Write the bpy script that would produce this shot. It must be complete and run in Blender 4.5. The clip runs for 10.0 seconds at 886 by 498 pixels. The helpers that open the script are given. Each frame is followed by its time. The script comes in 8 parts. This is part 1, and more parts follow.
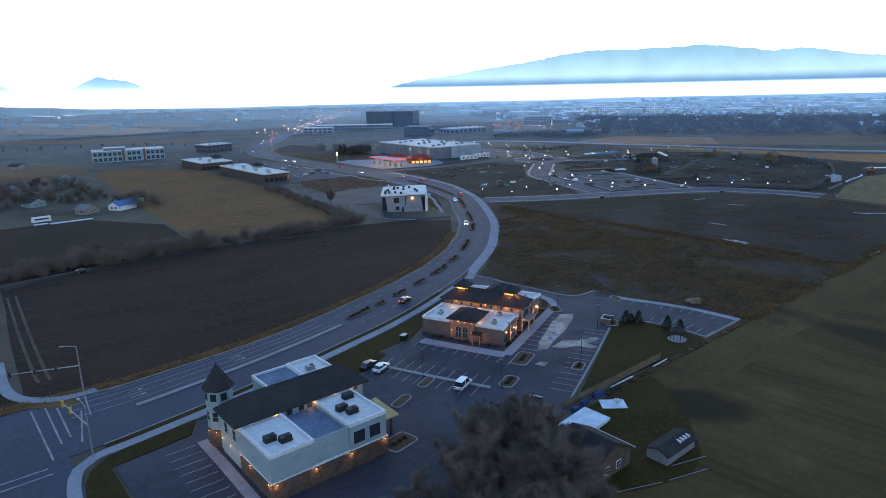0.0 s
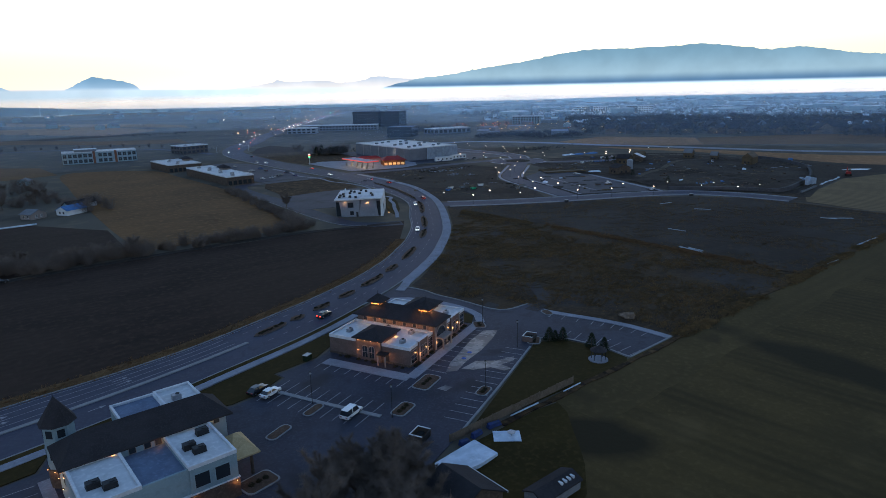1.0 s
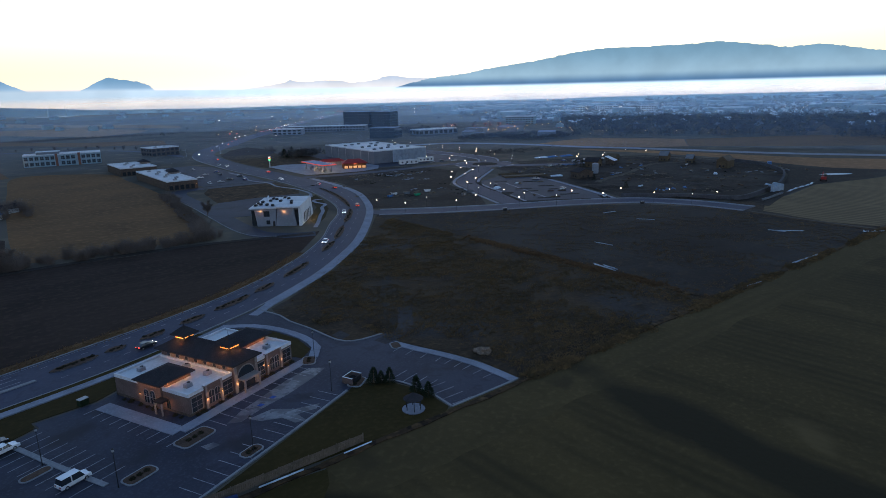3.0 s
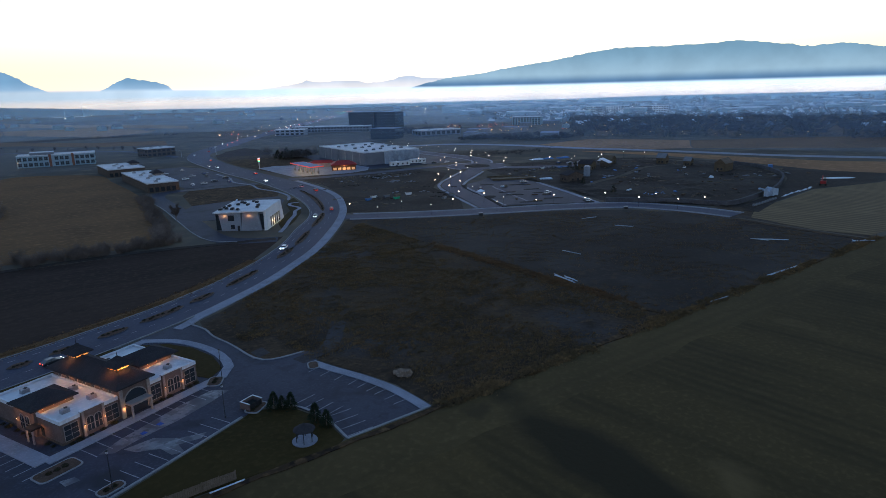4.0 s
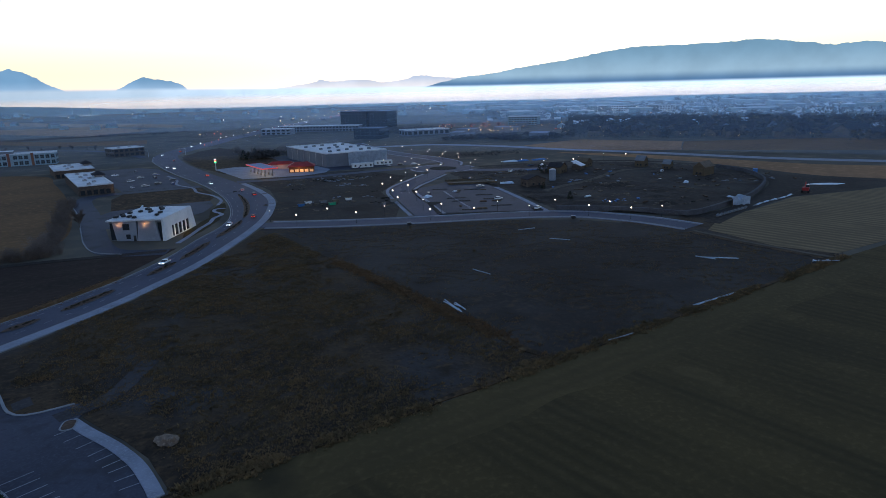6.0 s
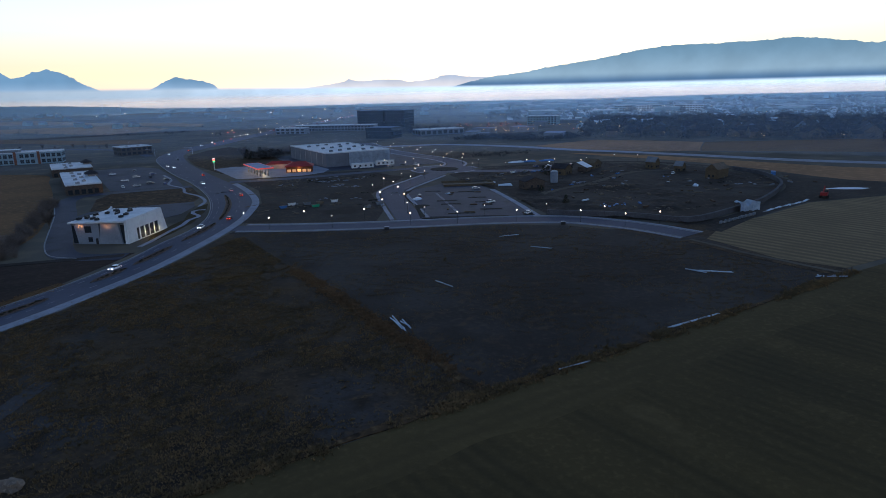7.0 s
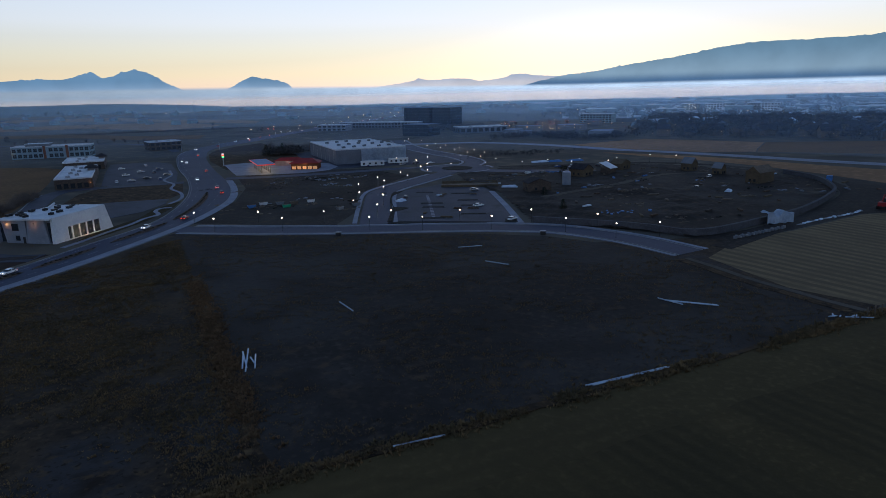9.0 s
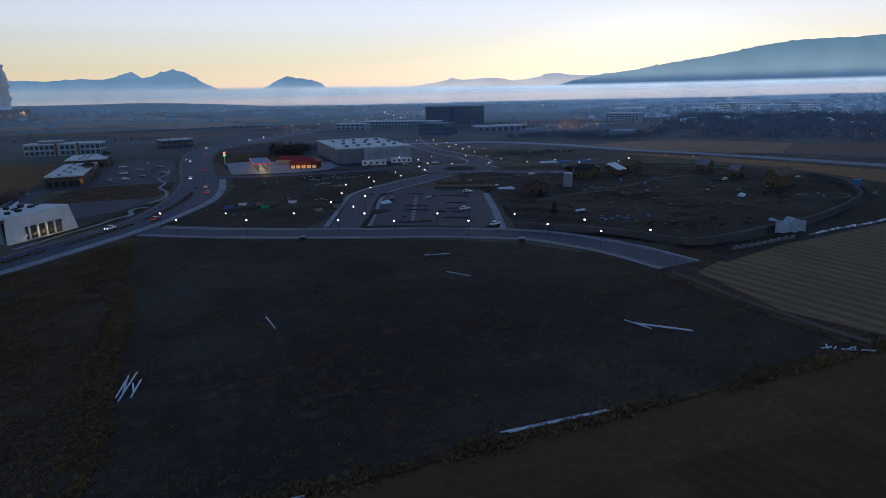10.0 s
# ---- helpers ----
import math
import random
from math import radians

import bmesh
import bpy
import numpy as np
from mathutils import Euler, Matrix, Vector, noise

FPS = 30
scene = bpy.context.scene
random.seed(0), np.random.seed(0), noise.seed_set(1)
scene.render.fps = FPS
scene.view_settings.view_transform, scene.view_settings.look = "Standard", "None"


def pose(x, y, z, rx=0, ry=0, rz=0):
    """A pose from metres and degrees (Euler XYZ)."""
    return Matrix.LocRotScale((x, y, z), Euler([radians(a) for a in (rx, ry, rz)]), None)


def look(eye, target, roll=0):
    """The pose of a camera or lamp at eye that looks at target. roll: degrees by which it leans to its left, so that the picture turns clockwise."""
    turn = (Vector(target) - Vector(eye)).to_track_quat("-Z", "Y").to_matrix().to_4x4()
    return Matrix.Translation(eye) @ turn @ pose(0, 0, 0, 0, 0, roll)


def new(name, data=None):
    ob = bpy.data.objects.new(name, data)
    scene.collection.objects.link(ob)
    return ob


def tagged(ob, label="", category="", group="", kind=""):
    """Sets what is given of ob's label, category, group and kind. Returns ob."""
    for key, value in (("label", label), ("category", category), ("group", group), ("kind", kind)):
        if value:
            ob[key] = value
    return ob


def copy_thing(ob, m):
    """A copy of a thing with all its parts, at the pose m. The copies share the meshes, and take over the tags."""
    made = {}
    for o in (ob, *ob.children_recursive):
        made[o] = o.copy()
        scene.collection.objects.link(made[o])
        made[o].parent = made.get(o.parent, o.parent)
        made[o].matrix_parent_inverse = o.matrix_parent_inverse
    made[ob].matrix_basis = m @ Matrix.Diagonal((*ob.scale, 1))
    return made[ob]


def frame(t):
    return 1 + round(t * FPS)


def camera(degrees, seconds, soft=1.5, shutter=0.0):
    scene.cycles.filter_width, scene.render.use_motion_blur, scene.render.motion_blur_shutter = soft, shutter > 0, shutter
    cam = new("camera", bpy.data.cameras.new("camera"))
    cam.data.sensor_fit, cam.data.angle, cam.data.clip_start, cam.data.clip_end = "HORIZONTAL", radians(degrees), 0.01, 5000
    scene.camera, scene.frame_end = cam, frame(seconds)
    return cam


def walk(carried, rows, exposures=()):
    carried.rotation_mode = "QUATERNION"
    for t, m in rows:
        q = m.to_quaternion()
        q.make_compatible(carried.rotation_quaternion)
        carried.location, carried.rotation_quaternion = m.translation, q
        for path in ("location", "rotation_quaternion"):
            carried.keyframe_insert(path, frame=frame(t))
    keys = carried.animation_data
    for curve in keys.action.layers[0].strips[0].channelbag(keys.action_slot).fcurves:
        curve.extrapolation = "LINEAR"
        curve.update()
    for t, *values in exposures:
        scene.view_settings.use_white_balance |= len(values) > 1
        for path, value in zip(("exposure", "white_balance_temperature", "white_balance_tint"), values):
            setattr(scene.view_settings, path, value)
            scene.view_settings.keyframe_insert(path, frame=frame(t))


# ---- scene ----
from mathutils.geometry import tessellate_polygon

cam = camera(69.9, 10.0, soft=0.7)
METRES, EYE, TILT, LEAN, TURN = 256.9, 59.4, 0.0, 0.0, -39.9
ROWS = [
    (0.0, 0.0, 0.0, 0.0, -0.27, -14.11, 1.08),
    (0.5, 0.0411, 0.0203, 0.0006, -0.28, -14.15, 1.11),
    (1.0, 0.0839, 0.0417, 0.001, -0.29, -14.17, 1.15),
    (1.5, 0.1254, 0.0626, 0.0006, -0.29, -14.17, 1.19),
    (2.0, 0.1687, 0.0846, -0.0, -0.3, -14.18, 1.25),
    (3.5, 0.296, 0.1497, -0.0009, 2.4, -14.16, 1.33),
    (4.0, 0.3365, 0.1748, -0.0019, 2.99, -14.14, 1.36),
    (4.5, 0.3767, 0.2037, -0.0039, 3.26, -14.14, 1.35),
    (5.0, 0.4141, 0.2354, -0.0062, 3.6, -14.14, 1.34),
    (5.5, 0.4507, 0.2686, -0.0089, 3.96, -14.14, 1.33),
    (7.0, 0.5597, 0.3785, -0.0194, 7.41, -14.08, 1.35),
    (7.5, 0.594, 0.4176, -0.0238, 9.14, -14.05, 1.35),
    (8.0, 0.6273, 0.4575, -0.029, 10.79, -14.03, 1.34),
    (8.5, 0.6606, 0.4996, -0.0353, 12.29, -13.99, 1.35),
    (9.0, 0.6918, 0.5416, -0.0413, 13.99, -13.95, 1.33),
    (9.5, 0.7229, 0.586, -0.046, 15.5, -13.93, 1.31),
    (10.0, 0.7514, 0.629, -0.0504, 17.12, -13.89, 1.32),
]
walk(cam, [(t, pose(0, 0, EYE, TILT, LEAN, TURN) @ pose(METRES * x, METRES * y, METRES * z, 90 + pitch, roll, yaw)) for t, x, y, z, yaw, pitch, roll in ROWS],
     exposures=[(0.0, 3.5, 6650, 8), (0.5, 2.8, 6600, 9), (1.0, 2.7, 6550, 9), (2.0, 2.58, 6450, 10), (4.5, 2.6, 6350, 11), (5.5, 2.58, 6300, 12), (8.0, 2.18, 6200, 14), (10.0, 1.94, 6150, 15)])

# ---- light: the sky after sunset, brightest in the west-south-west ----
SUN_AZIMUTH = radians(40)
SKY_LEVEL, SKY_GAIN = 1.0, 2.6
world = bpy.data.worlds.new("dusk")
scene.world = world
world.use_nodes = True
wn, wl = world.node_tree.nodes, world.node_tree.links
sky = wn.new("ShaderNodeTexSky")
sky.sky_type = "NISHITA"
sky.sun_disc = False
sky.sun_elevation, sky.sun_rotation = radians(0.5), SUN_AZIMUTH
sky.altitude, sky.air_density, sky.dust_density, sky.ozone_density = 1300, 1.0, 0.5, 3.0
soften = wn.new("ShaderNodeHueSaturation")
soften.inputs["Saturation"].default_value = 0.30
wl.new(sky.outputs["Color"], soften.inputs["Color"])
# the haze spreads the glow round the sunset evenly: bright parts level off
spread, level, glare = wn.new("ShaderNodeVectorMath"), wn.new("ShaderNodeVectorMath"), wn.new("ShaderNodeVectorMath")
spread.operation, level.operation, glare.operation = "MULTIPLY_ADD", "DIVIDE", "SCALE"
wl.new(soften.outputs["Color"], spread.inputs[0])
spread.inputs[1].default_value, spread.inputs[2].default_value = (SKY_LEVEL,) * 3, (1, 1, 1)
wl.new(soften.outputs["Color"], level.inputs[0])
wl.new(spread.outputs[0], level.inputs[1])
wl.new(level.outputs[0], glare.inputs[0])
glare.inputs["Scale"].default_value = SKY_GAIN
tint = wn.new("ShaderNodeMix")
tint.data_type, tint.blend_type = "RGBA", "MULTIPLY"
tint.inputs[0].default_value = 1.0
# the dusk sky deepens from a rosy cream horizon to blue-green overhead
sky_way, sky_z, sky_tones = wn.new("ShaderNodeTexCoord"), wn.new("ShaderNodeSeparateXYZ"), wn.new("ShaderNodeValToRGB")
wl.new(sky_way.outputs["Generated"], sky_z.inputs[0])
wl.new(sky_z.outputs["Z"], sky_tones.inputs["Fac"])
tones = sky_tones.color_ramp.elements
tones[0].position, tones[0].color = 0.0, (0.88, 0.70, 0.64, 1)
tones[1].position, tones[1].color = 0.45, (0.305, 0.515, 0.83, 1)
for place, tone in ((0.012, (0.97, 0.79, 0.61, 1)), (0.03, (1.0, 0.87, 0.62, 1)), (0.06, (1.0, 0.94, 0.75, 1)), (0.10, (0.97, 0.99, 0.98, 1)), (0.15, (0.84, 0.94, 1.0, 1)), (0.24, (0.52, 0.70, 0.90, 1))):
    tones.new(place).color = tone
wl.new(sky_tones.outputs["Color"], tint.inputs[7])
wl.new(glare.outputs[0], tint.inputs[6])
wl.new(tint.outputs[2], wn["Background"].inputs["Color"])
wn["Background"].inputs["Strength"].default_value = 0.15

sun = new("sun", bpy.data.lights.new("sun", "SUN"))
sun.data.energy, sun.data.angle, sun.data.color = 0.015, radians(20), (1.0, 0.8, 0.6)
sun.matrix_world = look((0, 0, 100), (-math.sin(SUN_AZIMUTH) * 100, -math.cos(SUN_AZIMUTH) * 100, 80))


# ---- materials ----
def shade(name, c1, c2=None, c3=None, big=0.05, small=1.5, rough=0.85, metal=0.0, bump=0.3, rows=None, spec=0.04, stain=0.5, coords="Object", random_tint=0.0, swaths=(), clumps=()):
    """A surface of two tones with broad patches and fine grain; rows: (degrees, metres between rows, depth 0 to 1, tone)."""
    m = bpy.data.materials.new(name)
    m.use_nodes = True
    n, l = m.node_tree.nodes, m.node_tree.links
    b = n["Principled BSDF"]
    c2 = c2 or tuple(v * 0.72 for v in c1)
    c3 = c3 or tuple(v * 1.2 for v in c1)
    tc = n.new("ShaderNodeTexCoord")
    out = tc.outputs[coords]

    def noise_node(scale, detail=5.0, distort=0.0):
        t = n.new("ShaderNodeTexNoise")
        t.inputs["Scale"].default_value, t.inputs["Detail"].default_value, t.inputs["Distortion"].default_value = scale, detail, distort
        l.new(out, t.inputs["Vector"])
        return t.outputs["Fac"]

    def ramp(src, lo, hi):
        r = n.new("ShaderNodeMapRange")
        r.inputs["From Min"].default_value, r.inputs["From Max"].default_value = lo, hi
        l.new(src, r.inputs["Value"])
        return r.outputs["Result"]

    def mix(f, a, c, kind="MIX"):
        x = n.new("ShaderNodeMix")
        x.data_type, x.blend_type = "RGBA", kind
        for slot, v in ((x.inputs[0], f), (x.inputs[6], a), (x.inputs[7], c)):
            if isinstance(v, (tuple, float)):
                slot.default_value = (*v, 1) if isinstance(v, tuple) else v
            else:
                l.new(v, slot)
        return x.outputs[2]

    patches = ramp(noise_node(big, 6.0, 0.4), 0.38, 0.62)
    grain = noise_node(small, 6.0)
    col = mix(patches, c1, c2)
    col = mix(ramp(grain, 0.5, 0.75), col, c3)
    spots = n.new("ShaderNodeMath")
    spots.operation = "MULTIPLY"
    spots.inputs[1].default_value = stain
    l.new(ramp(noise_node(small * 0.23 + big, 4.0, 1.0), 0.55, 0.8), spots.inputs[0])
    col = mix(spots.outputs[0], col, tuple(v * 0.55 for v in c1))
    for scale, lo, hi, tone in clumps:
        col = mix(ramp(noise_node(scale, 8.0, 0.25), lo, hi), col, tone)
    height = grain
    if rows:
        turn, gap, depth, tone = rows
        mp = n.new("ShaderNodeMapping")
        mp.inputs["Rotation"].default_value = (0, 0, radians(turn))
        l.new(out, mp.inputs["Vector"])
        w = n.new("ShaderNodeTexWave")
        w.wave_type, w.bands_direction = "BANDS", "Y"
        w.inputs["Scale"].default_value = 0.314 / gap
        w.inputs["Distortion"].default_value, w.inputs["Detail"].default_value, w.inputs["Detail Scale"].default_value = 0.5, 2.0, 1.5
        l.new(mp.outputs[0], w.inputs["Vector"])
        mul = n.new("ShaderNodeMath")
        mul.operation = "MULTIPLY"
        l.new(ramp(w.outputs["Fac"], *((0.25, 0.75) if depth >= 1.0 else (-0.8, 1.0))), mul.inputs[0])
        along = n.new("ShaderNodeMapping")
        along.inputs["Scale"].default_value = (0.02, 0.3 / gap, 1.0)
        l.new(mp.outputs[0], along.inputs["Vector"])
        streaks = n.new("ShaderNodeTexNoise")
        streaks.inputs["Scale"].default_value, streaks.inputs["Detail"].default_value = 1.0, 6.0
        l.new(along.outputs[0], streaks.inputs["Vector"])
        l.new(ramp(streaks.outputs["Fac"], *((0.2, 0.5) if depth >= 1.0 else (0.4, 0.62))), mul.inputs[1])
        dep = n.new("ShaderNodeMath")
        dep.operation = "MULTIPLY"
        dep.inputs[1].default_value = depth
        l.new(mul.outputs[0], dep.inputs[0])
        col = mix(dep.outputs[0], col, tone)
    for swath in swaths:
        # a broad darker patch with a soft, uneven rim: (x, y, degrees, half length, half width, tone)
        mp = n.new("ShaderNodeMapping")
        mp.vector_type = "TEXTURE"
        mp.inputs["Location"].default_value = (swath[0], swath[1], 0)
        mp.inputs["Rotation"].default_value = (0, 0, radians(swath[2]))
        mp.inputs["Scale"].default_value = (swath[3], swath[4], 1000.0)
        l.new(out, mp.inputs["Vector"])
        ln = n.new("ShaderNodeVectorMath")
        ln.operation = "LENGTH"
        l.new(mp.outputs[0], ln.inputs[0])
        ad = n.new("ShaderNodeMath")
        ad.operation = "ADD"
        l.new(ln.outputs["Value"], ad.inputs[0])
        l.new(noise_node(0.06, 5.0, 0.5), ad.inputs[1])
        col = mix(ramp(ad.outputs[0], 1.55, 1.15), col, swath[5])
    if random_tint:
        info = n.new("ShaderNodeObjectInfo")
        r = n.new("ShaderNodeMapRange")
        r.inputs["To Min"].default_value, r.inputs["To Max"].default_value = 1 - random_tint, 1 + random_tint
        l.new(info.outputs["Random"], r.inputs["Value"])
        hsv = n.new("ShaderNodeHueSaturation")
        l.new(r.outputs["Result"], hsv.inputs["Value"])
        l.new(col, hsv.inputs["Color"])
        col = hsv.outputs["Color"]
    l.new(col, b.inputs["Base Color"])
    b.inputs["Roughness"].default_value, b.inputs["Metallic"].default_value = rough, metal
    b.inputs["Specular IOR Level"].default_value = spec
    if bump:
        bp = n.new("ShaderNodeBump")
        bp.inputs["Strength"].default_value, bp.inputs["Distance"].default_value = bump, 0.15
        l.new(height, bp.inputs["Height"])
        l.new(bp.outputs["Normal"], b.inputs["Normal"])
    return m


def glow(name, colour, strength):
    m = bpy.data.materials.new(name)
    m.use_nodes = True
    b = m.node_tree.nodes["Principled BSDF"]
    b.inputs["Base Color"].default_value = (*colour, 1)
    b.inputs["Emission Color"].default_value = (*colour, 1)
    b.inputs["Emission Strength"].default_value = strength
    return m


def glass(name, colour, rough=0.08):
    m = bpy.data.materials.new(name)
    m.use_nodes = True
    b = m.node_tree.nodes["Principled BSDF"]
    b.inputs["Base Color"].default_value = (*colour, 1)
    b.inputs["Roughness"].default_value, b.inputs["Specular IOR Level"].default_value = rough, 0.7
    return m


SOIL = shade("open_land", (0.088, 0.077, 0.061), (0.058, 0.054, 0.047), (0.140, 0.112, 0.075), 0.006, 0.06, bump=0.2, clumps=((0.015, 0.55, 0.65, (0.048, 0.043, 0.036)),))
PLOUGHED = shade("ploughed_soil", (0.03145, 0.02063, 0.0162), (0.02134, 0.01424, 0.01173), (0.05054, 0.03241, 0.02346), 0.022, 0.5, bump=0.5, rows=(4, 3.0, 0.5, (0.04717, 0.03045, 0.02234)))
STRAW = shade("dry_straw_grass", (0.135, 0.0715, 0.0315), (0.088, 0.05, 0.0245), (0.19, 0.103, 0.047), 0.02, 0.35, bump=0.6, rows=(0, 5.0, 0.35, (0.16, 0.087, 0.0395)))
GOLD = shade("golden_stubble", (0.2493, 0.129, 0.06236), (0.1828, 0.09853, 0.0499), (0.3159, 0.1697, 0.08438), 0.015, 0.2, bump=0.3)
WEEDS = shade("weedy_ground", (0.056, 0.037, 0.022), (0.030, 0.023, 0.018), (0.085, 0.055, 0.030), 0.05, 0.9, bump=0.9, stain=0.9,
              clumps=((0.028, 0.53, 0.62, (0.040, 0.036, 0.034)), (0.16, 0.50, 0.68, (0.022, 0.016, 0.012)), (0.5, 0.55, 0.72, (0.080, 0.050, 0.026)), (1.1, 0.57, 0.68, (0.022, 0.016, 0.012))))
BARE = shade("bare_graded_soil", (0.044, 0.0385, 0.0345), (0.023, 0.019, 0.0165), (0.064, 0.050, 0.038), 0.022, 0.6, bump=0.6, stain=0.8,
             clumps=((0.04, 0.50, 0.66, (0.025, 0.0205, 0.0175)), (0.22, 0.57, 0.72, (0.066, 0.044, 0.028)), (0.9, 0.58, 0.70, (0.020, 0.016, 0.013))))
MEADOW = shade("olive_stubble_field", (0.0747, 0.0513, 0.0207), (0.0576, 0.0405, 0.01755), (0.09, 0.0621, 0.0261), 0.018, 0.9, bump=0.5, rows=(86, 3.0, 0.7, (0.034, 0.026, 0.013)), stain=0.5,
               clumps=((0.012, 0.55, 0.68, (0.043, 0.033, 0.0165)), (0.07, 0.60, 0.72, (0.093, 0.064, 0.028))),
               swaths=((167, 20, 84, 52, 7.5, (0.029, 0.023, 0.0125)), (106, 54, -50, 15, 7.5, (0.027, 0.0215, 0.012))))
HEADLAND = shade("olive_headland_stubble", (0.080, 0.056, 0.0235), (0.060, 0.043, 0.0187), (0.094, 0.066, 0.029), 0.03, 0.7, bump=0.5, rows=(1, 3.4, 0.6, (0.052, 0.037, 0.017)), stain=0.5,
                 clumps=((0.10, 0.60, 0.72, (0.048, 0.035, 0.017)),), swaths=((167, 20, 84, 52, 7.5, (0.029, 0.023, 0.0125)), (106, 54, -50, 15, 7.5, (0.027, 0.0215, 0.012))))
VINES = shade("tan_row_crop", (0.172, 0.120, 0.064), (0.140, 0.099, 0.054), (0.205, 0.142, 0.076), 0.05, 0.8, bump=0.6, rows=(84, 4.2, 1.0, (0.104, 0.074, 0.042)), clumps=((0.06, 0.52, 0.68, (0.122, 0.087, 0.048)),))
RIDGE = shade("dry_ridge_grass", (0.062, 0.038, 0.020), (0.030, 0.020, 0.013), (0.105, 0.062, 0.030), 0.12, 0.9, bump=0.8, clumps=((0.35, 0.52, 0.62, (0.020, 0.014, 0.010)), (0.25, 0.60, 0.68, (0.120, 0.075, 0.037))))
LAWN = shade("winter_lawn", (0.036, 0.026, 0.0082), (0.026, 0.0195, 0.0065), (0.052, 0.035, 0.012), 0.05, 0.9, bump=0.5)
VERGE = shade("dry_verge_grass", (0.120, 0.068, 0.031), (0.075, 0.046, 0.023), (0.170, 0.098, 0.045), 0.09, 0.8, bump=0.8)
ASPHALT = shade("asphalt", (0.039, 0.043, 0.062), (0.027, 0.030, 0.044), (0.050, 0.054, 0.074), 0.06, 2.0, rough=0.7, bump=0.1, spec=0.1, stain=0.9, clumps=((0.09, 0.55, 0.66, (0.023, 0.0245, 0.032)),))
ROADTOP = shade("worn_road_asphalt", (0.045, 0.050, 0.077), (0.036, 0.040, 0.063), (0.056, 0.061, 0.090), 0.04, 1.4, rough=0.7, bump=0.1, spec=0.1, stain=0.7)
CONCRETE = shade("pale_concrete", (0.212, 0.225, 0.268), (0.165, 0.176, 0.21), (0.25, 0.264, 0.31), 0.15, 2.5, rough=0.8, bump=0.15)
ROCK = shade("tan_boulder", (0.17, 0.13, 0.1), (0.1, 0.08, 0.065), (0.24, 0.19, 0.15), 0.4, 3.0, rough=0.9, bump=0.8)
KERB = shade("kerb_concrete", (0.215, 0.22, 0.23), (0.17, 0.175, 0.185), (0.255, 0.26, 0.265), 0.2, 2.5, rough=0.8, bump=0.15)
OLDKERB = shade("stained_kerb_concrete", (0.105, 0.105, 0.11), (0.07, 0.07, 0.075), (0.15, 0.15, 0.155), 0.3, 2.5, rough=0.85, bump=0.15)
PAINT = shade("road_paint", (0.235, 0.237, 0.262), (0.150, 0.152, 0.172), (0.31, 0.31, 0.33), 0.4, 3.0, rough=0.7, bump=0.0)
BLUEPAINT = shade("blue_paint", (0.04, 0.085, 0.28), None, None, 0.4, 3.0, rough=0.7, bump=0.0)
YELLOWPAINT = shade("yellow_paint", (0.55, 0.36, 0.06), None, None, 0.4, 3.0, rough=0.7, bump=0.0)
BARK = shade("brown_mulch", (0.085, 0.055, 0.04), (0.06, 0.04, 0.03), (0.12, 0.08, 0.055), 0.3, 3.0, bump=0.6)
SHRUBBED = shade("dark_planting", (0.022, 0.022, 0.02), (0.016, 0.017, 0.015), (0.035, 0.03, 0.024), 0.3, 2.0, bump=0.8)
SHINGLE = shade("dark_shingle", (0.034, 0.032, 0.035), (0.026, 0.0245, 0.0275), (0.044, 0.041, 0.043), 0.25, 4.0, rough=0.95, bump=0.4, rows=(0, 0.3, 0.3, (0.020, 0.020, 0.022)), spec=0.1)
MEMBRANE = shade("white_roof_membrane", (0.5270, 0.5440, 0.5610), (0.4250, 0.4420, 0.4675), (0.5950, 0.6035, 0.6120), 0.12, 1.2, rough=0.6, bump=0.05)
COPING = shade("white_metal_coping", (0.525, 0.5467, 0.576), (0.45, 0.4697, 0.504), None, 0.3, 2.0, rough=0.45, bump=0.0)
STUCCO = shade("pale_stucco", (0.212, 0.287, 0.318), (0.186, 0.255, 0.286), (0.236, 0.315, 0.346), 0.25, 3.0, rough=0.85, bump=0.15)
STONE = shade("brown_stone_veneer", (0.09, 0.07, 0.058), (0.062, 0.05, 0.042), (0.125, 0.098, 0.078), 0.6, 2.2, rough=0.85, bump=0.6)
GLASSY = glass("dark_window_glass", (0.02, 0.026, 0.033))
METAL = shade("grey_metal", (0.32, 0.33, 0.35), (0.24, 0.25, 0.27), None, 0.8, 4.0, rough=0.45, metal=0.6, bump=0.0)
DARKMETAL = shade("dark_metal", (0.04, 0.042, 0.046), None, None, 0.8, 4.0, rough=0.5, metal=0.5, bump=0.0)
WOOD = shade("raw_sheathing_board", (0.105, 0.080, 0.053), (0.078, 0.060, 0.042), (0.135, 0.104, 0.070), 0.5, 2.0, rough=0.85, bump=0.1)
GREYBLOCK = shade("grey_block_wall", (0.075, 0.076, 0.084), (0.055, 0.056, 0.063), (0.095, 0.096, 0.104), 0.2, 1.5, rough=0.9, bump=0.3)
TIMBER = shade("weathered_timber", (0.14, 0.11, 0.085), (0.1, 0.08, 0.06), None, 0.5, 2.0, bump=0.3)
WARM = glow("warm_lamp", (1.0, 0.5, 0.2), 0.9)
WARMSOFT = glow("amber_lantern", (1.0, 0.36, 0.09), 0.2)
STREETGLOW = glow("street_lamp_glow", (1.0, 0.66, 0.42), 2.8)
WHITEGLOW = glow("white_headlight", (1.0, 0.93, 0.82), 1.98)
REDGLOW = glow("red_tail_light", (1.0, 0.06, 0.03), 0.66)
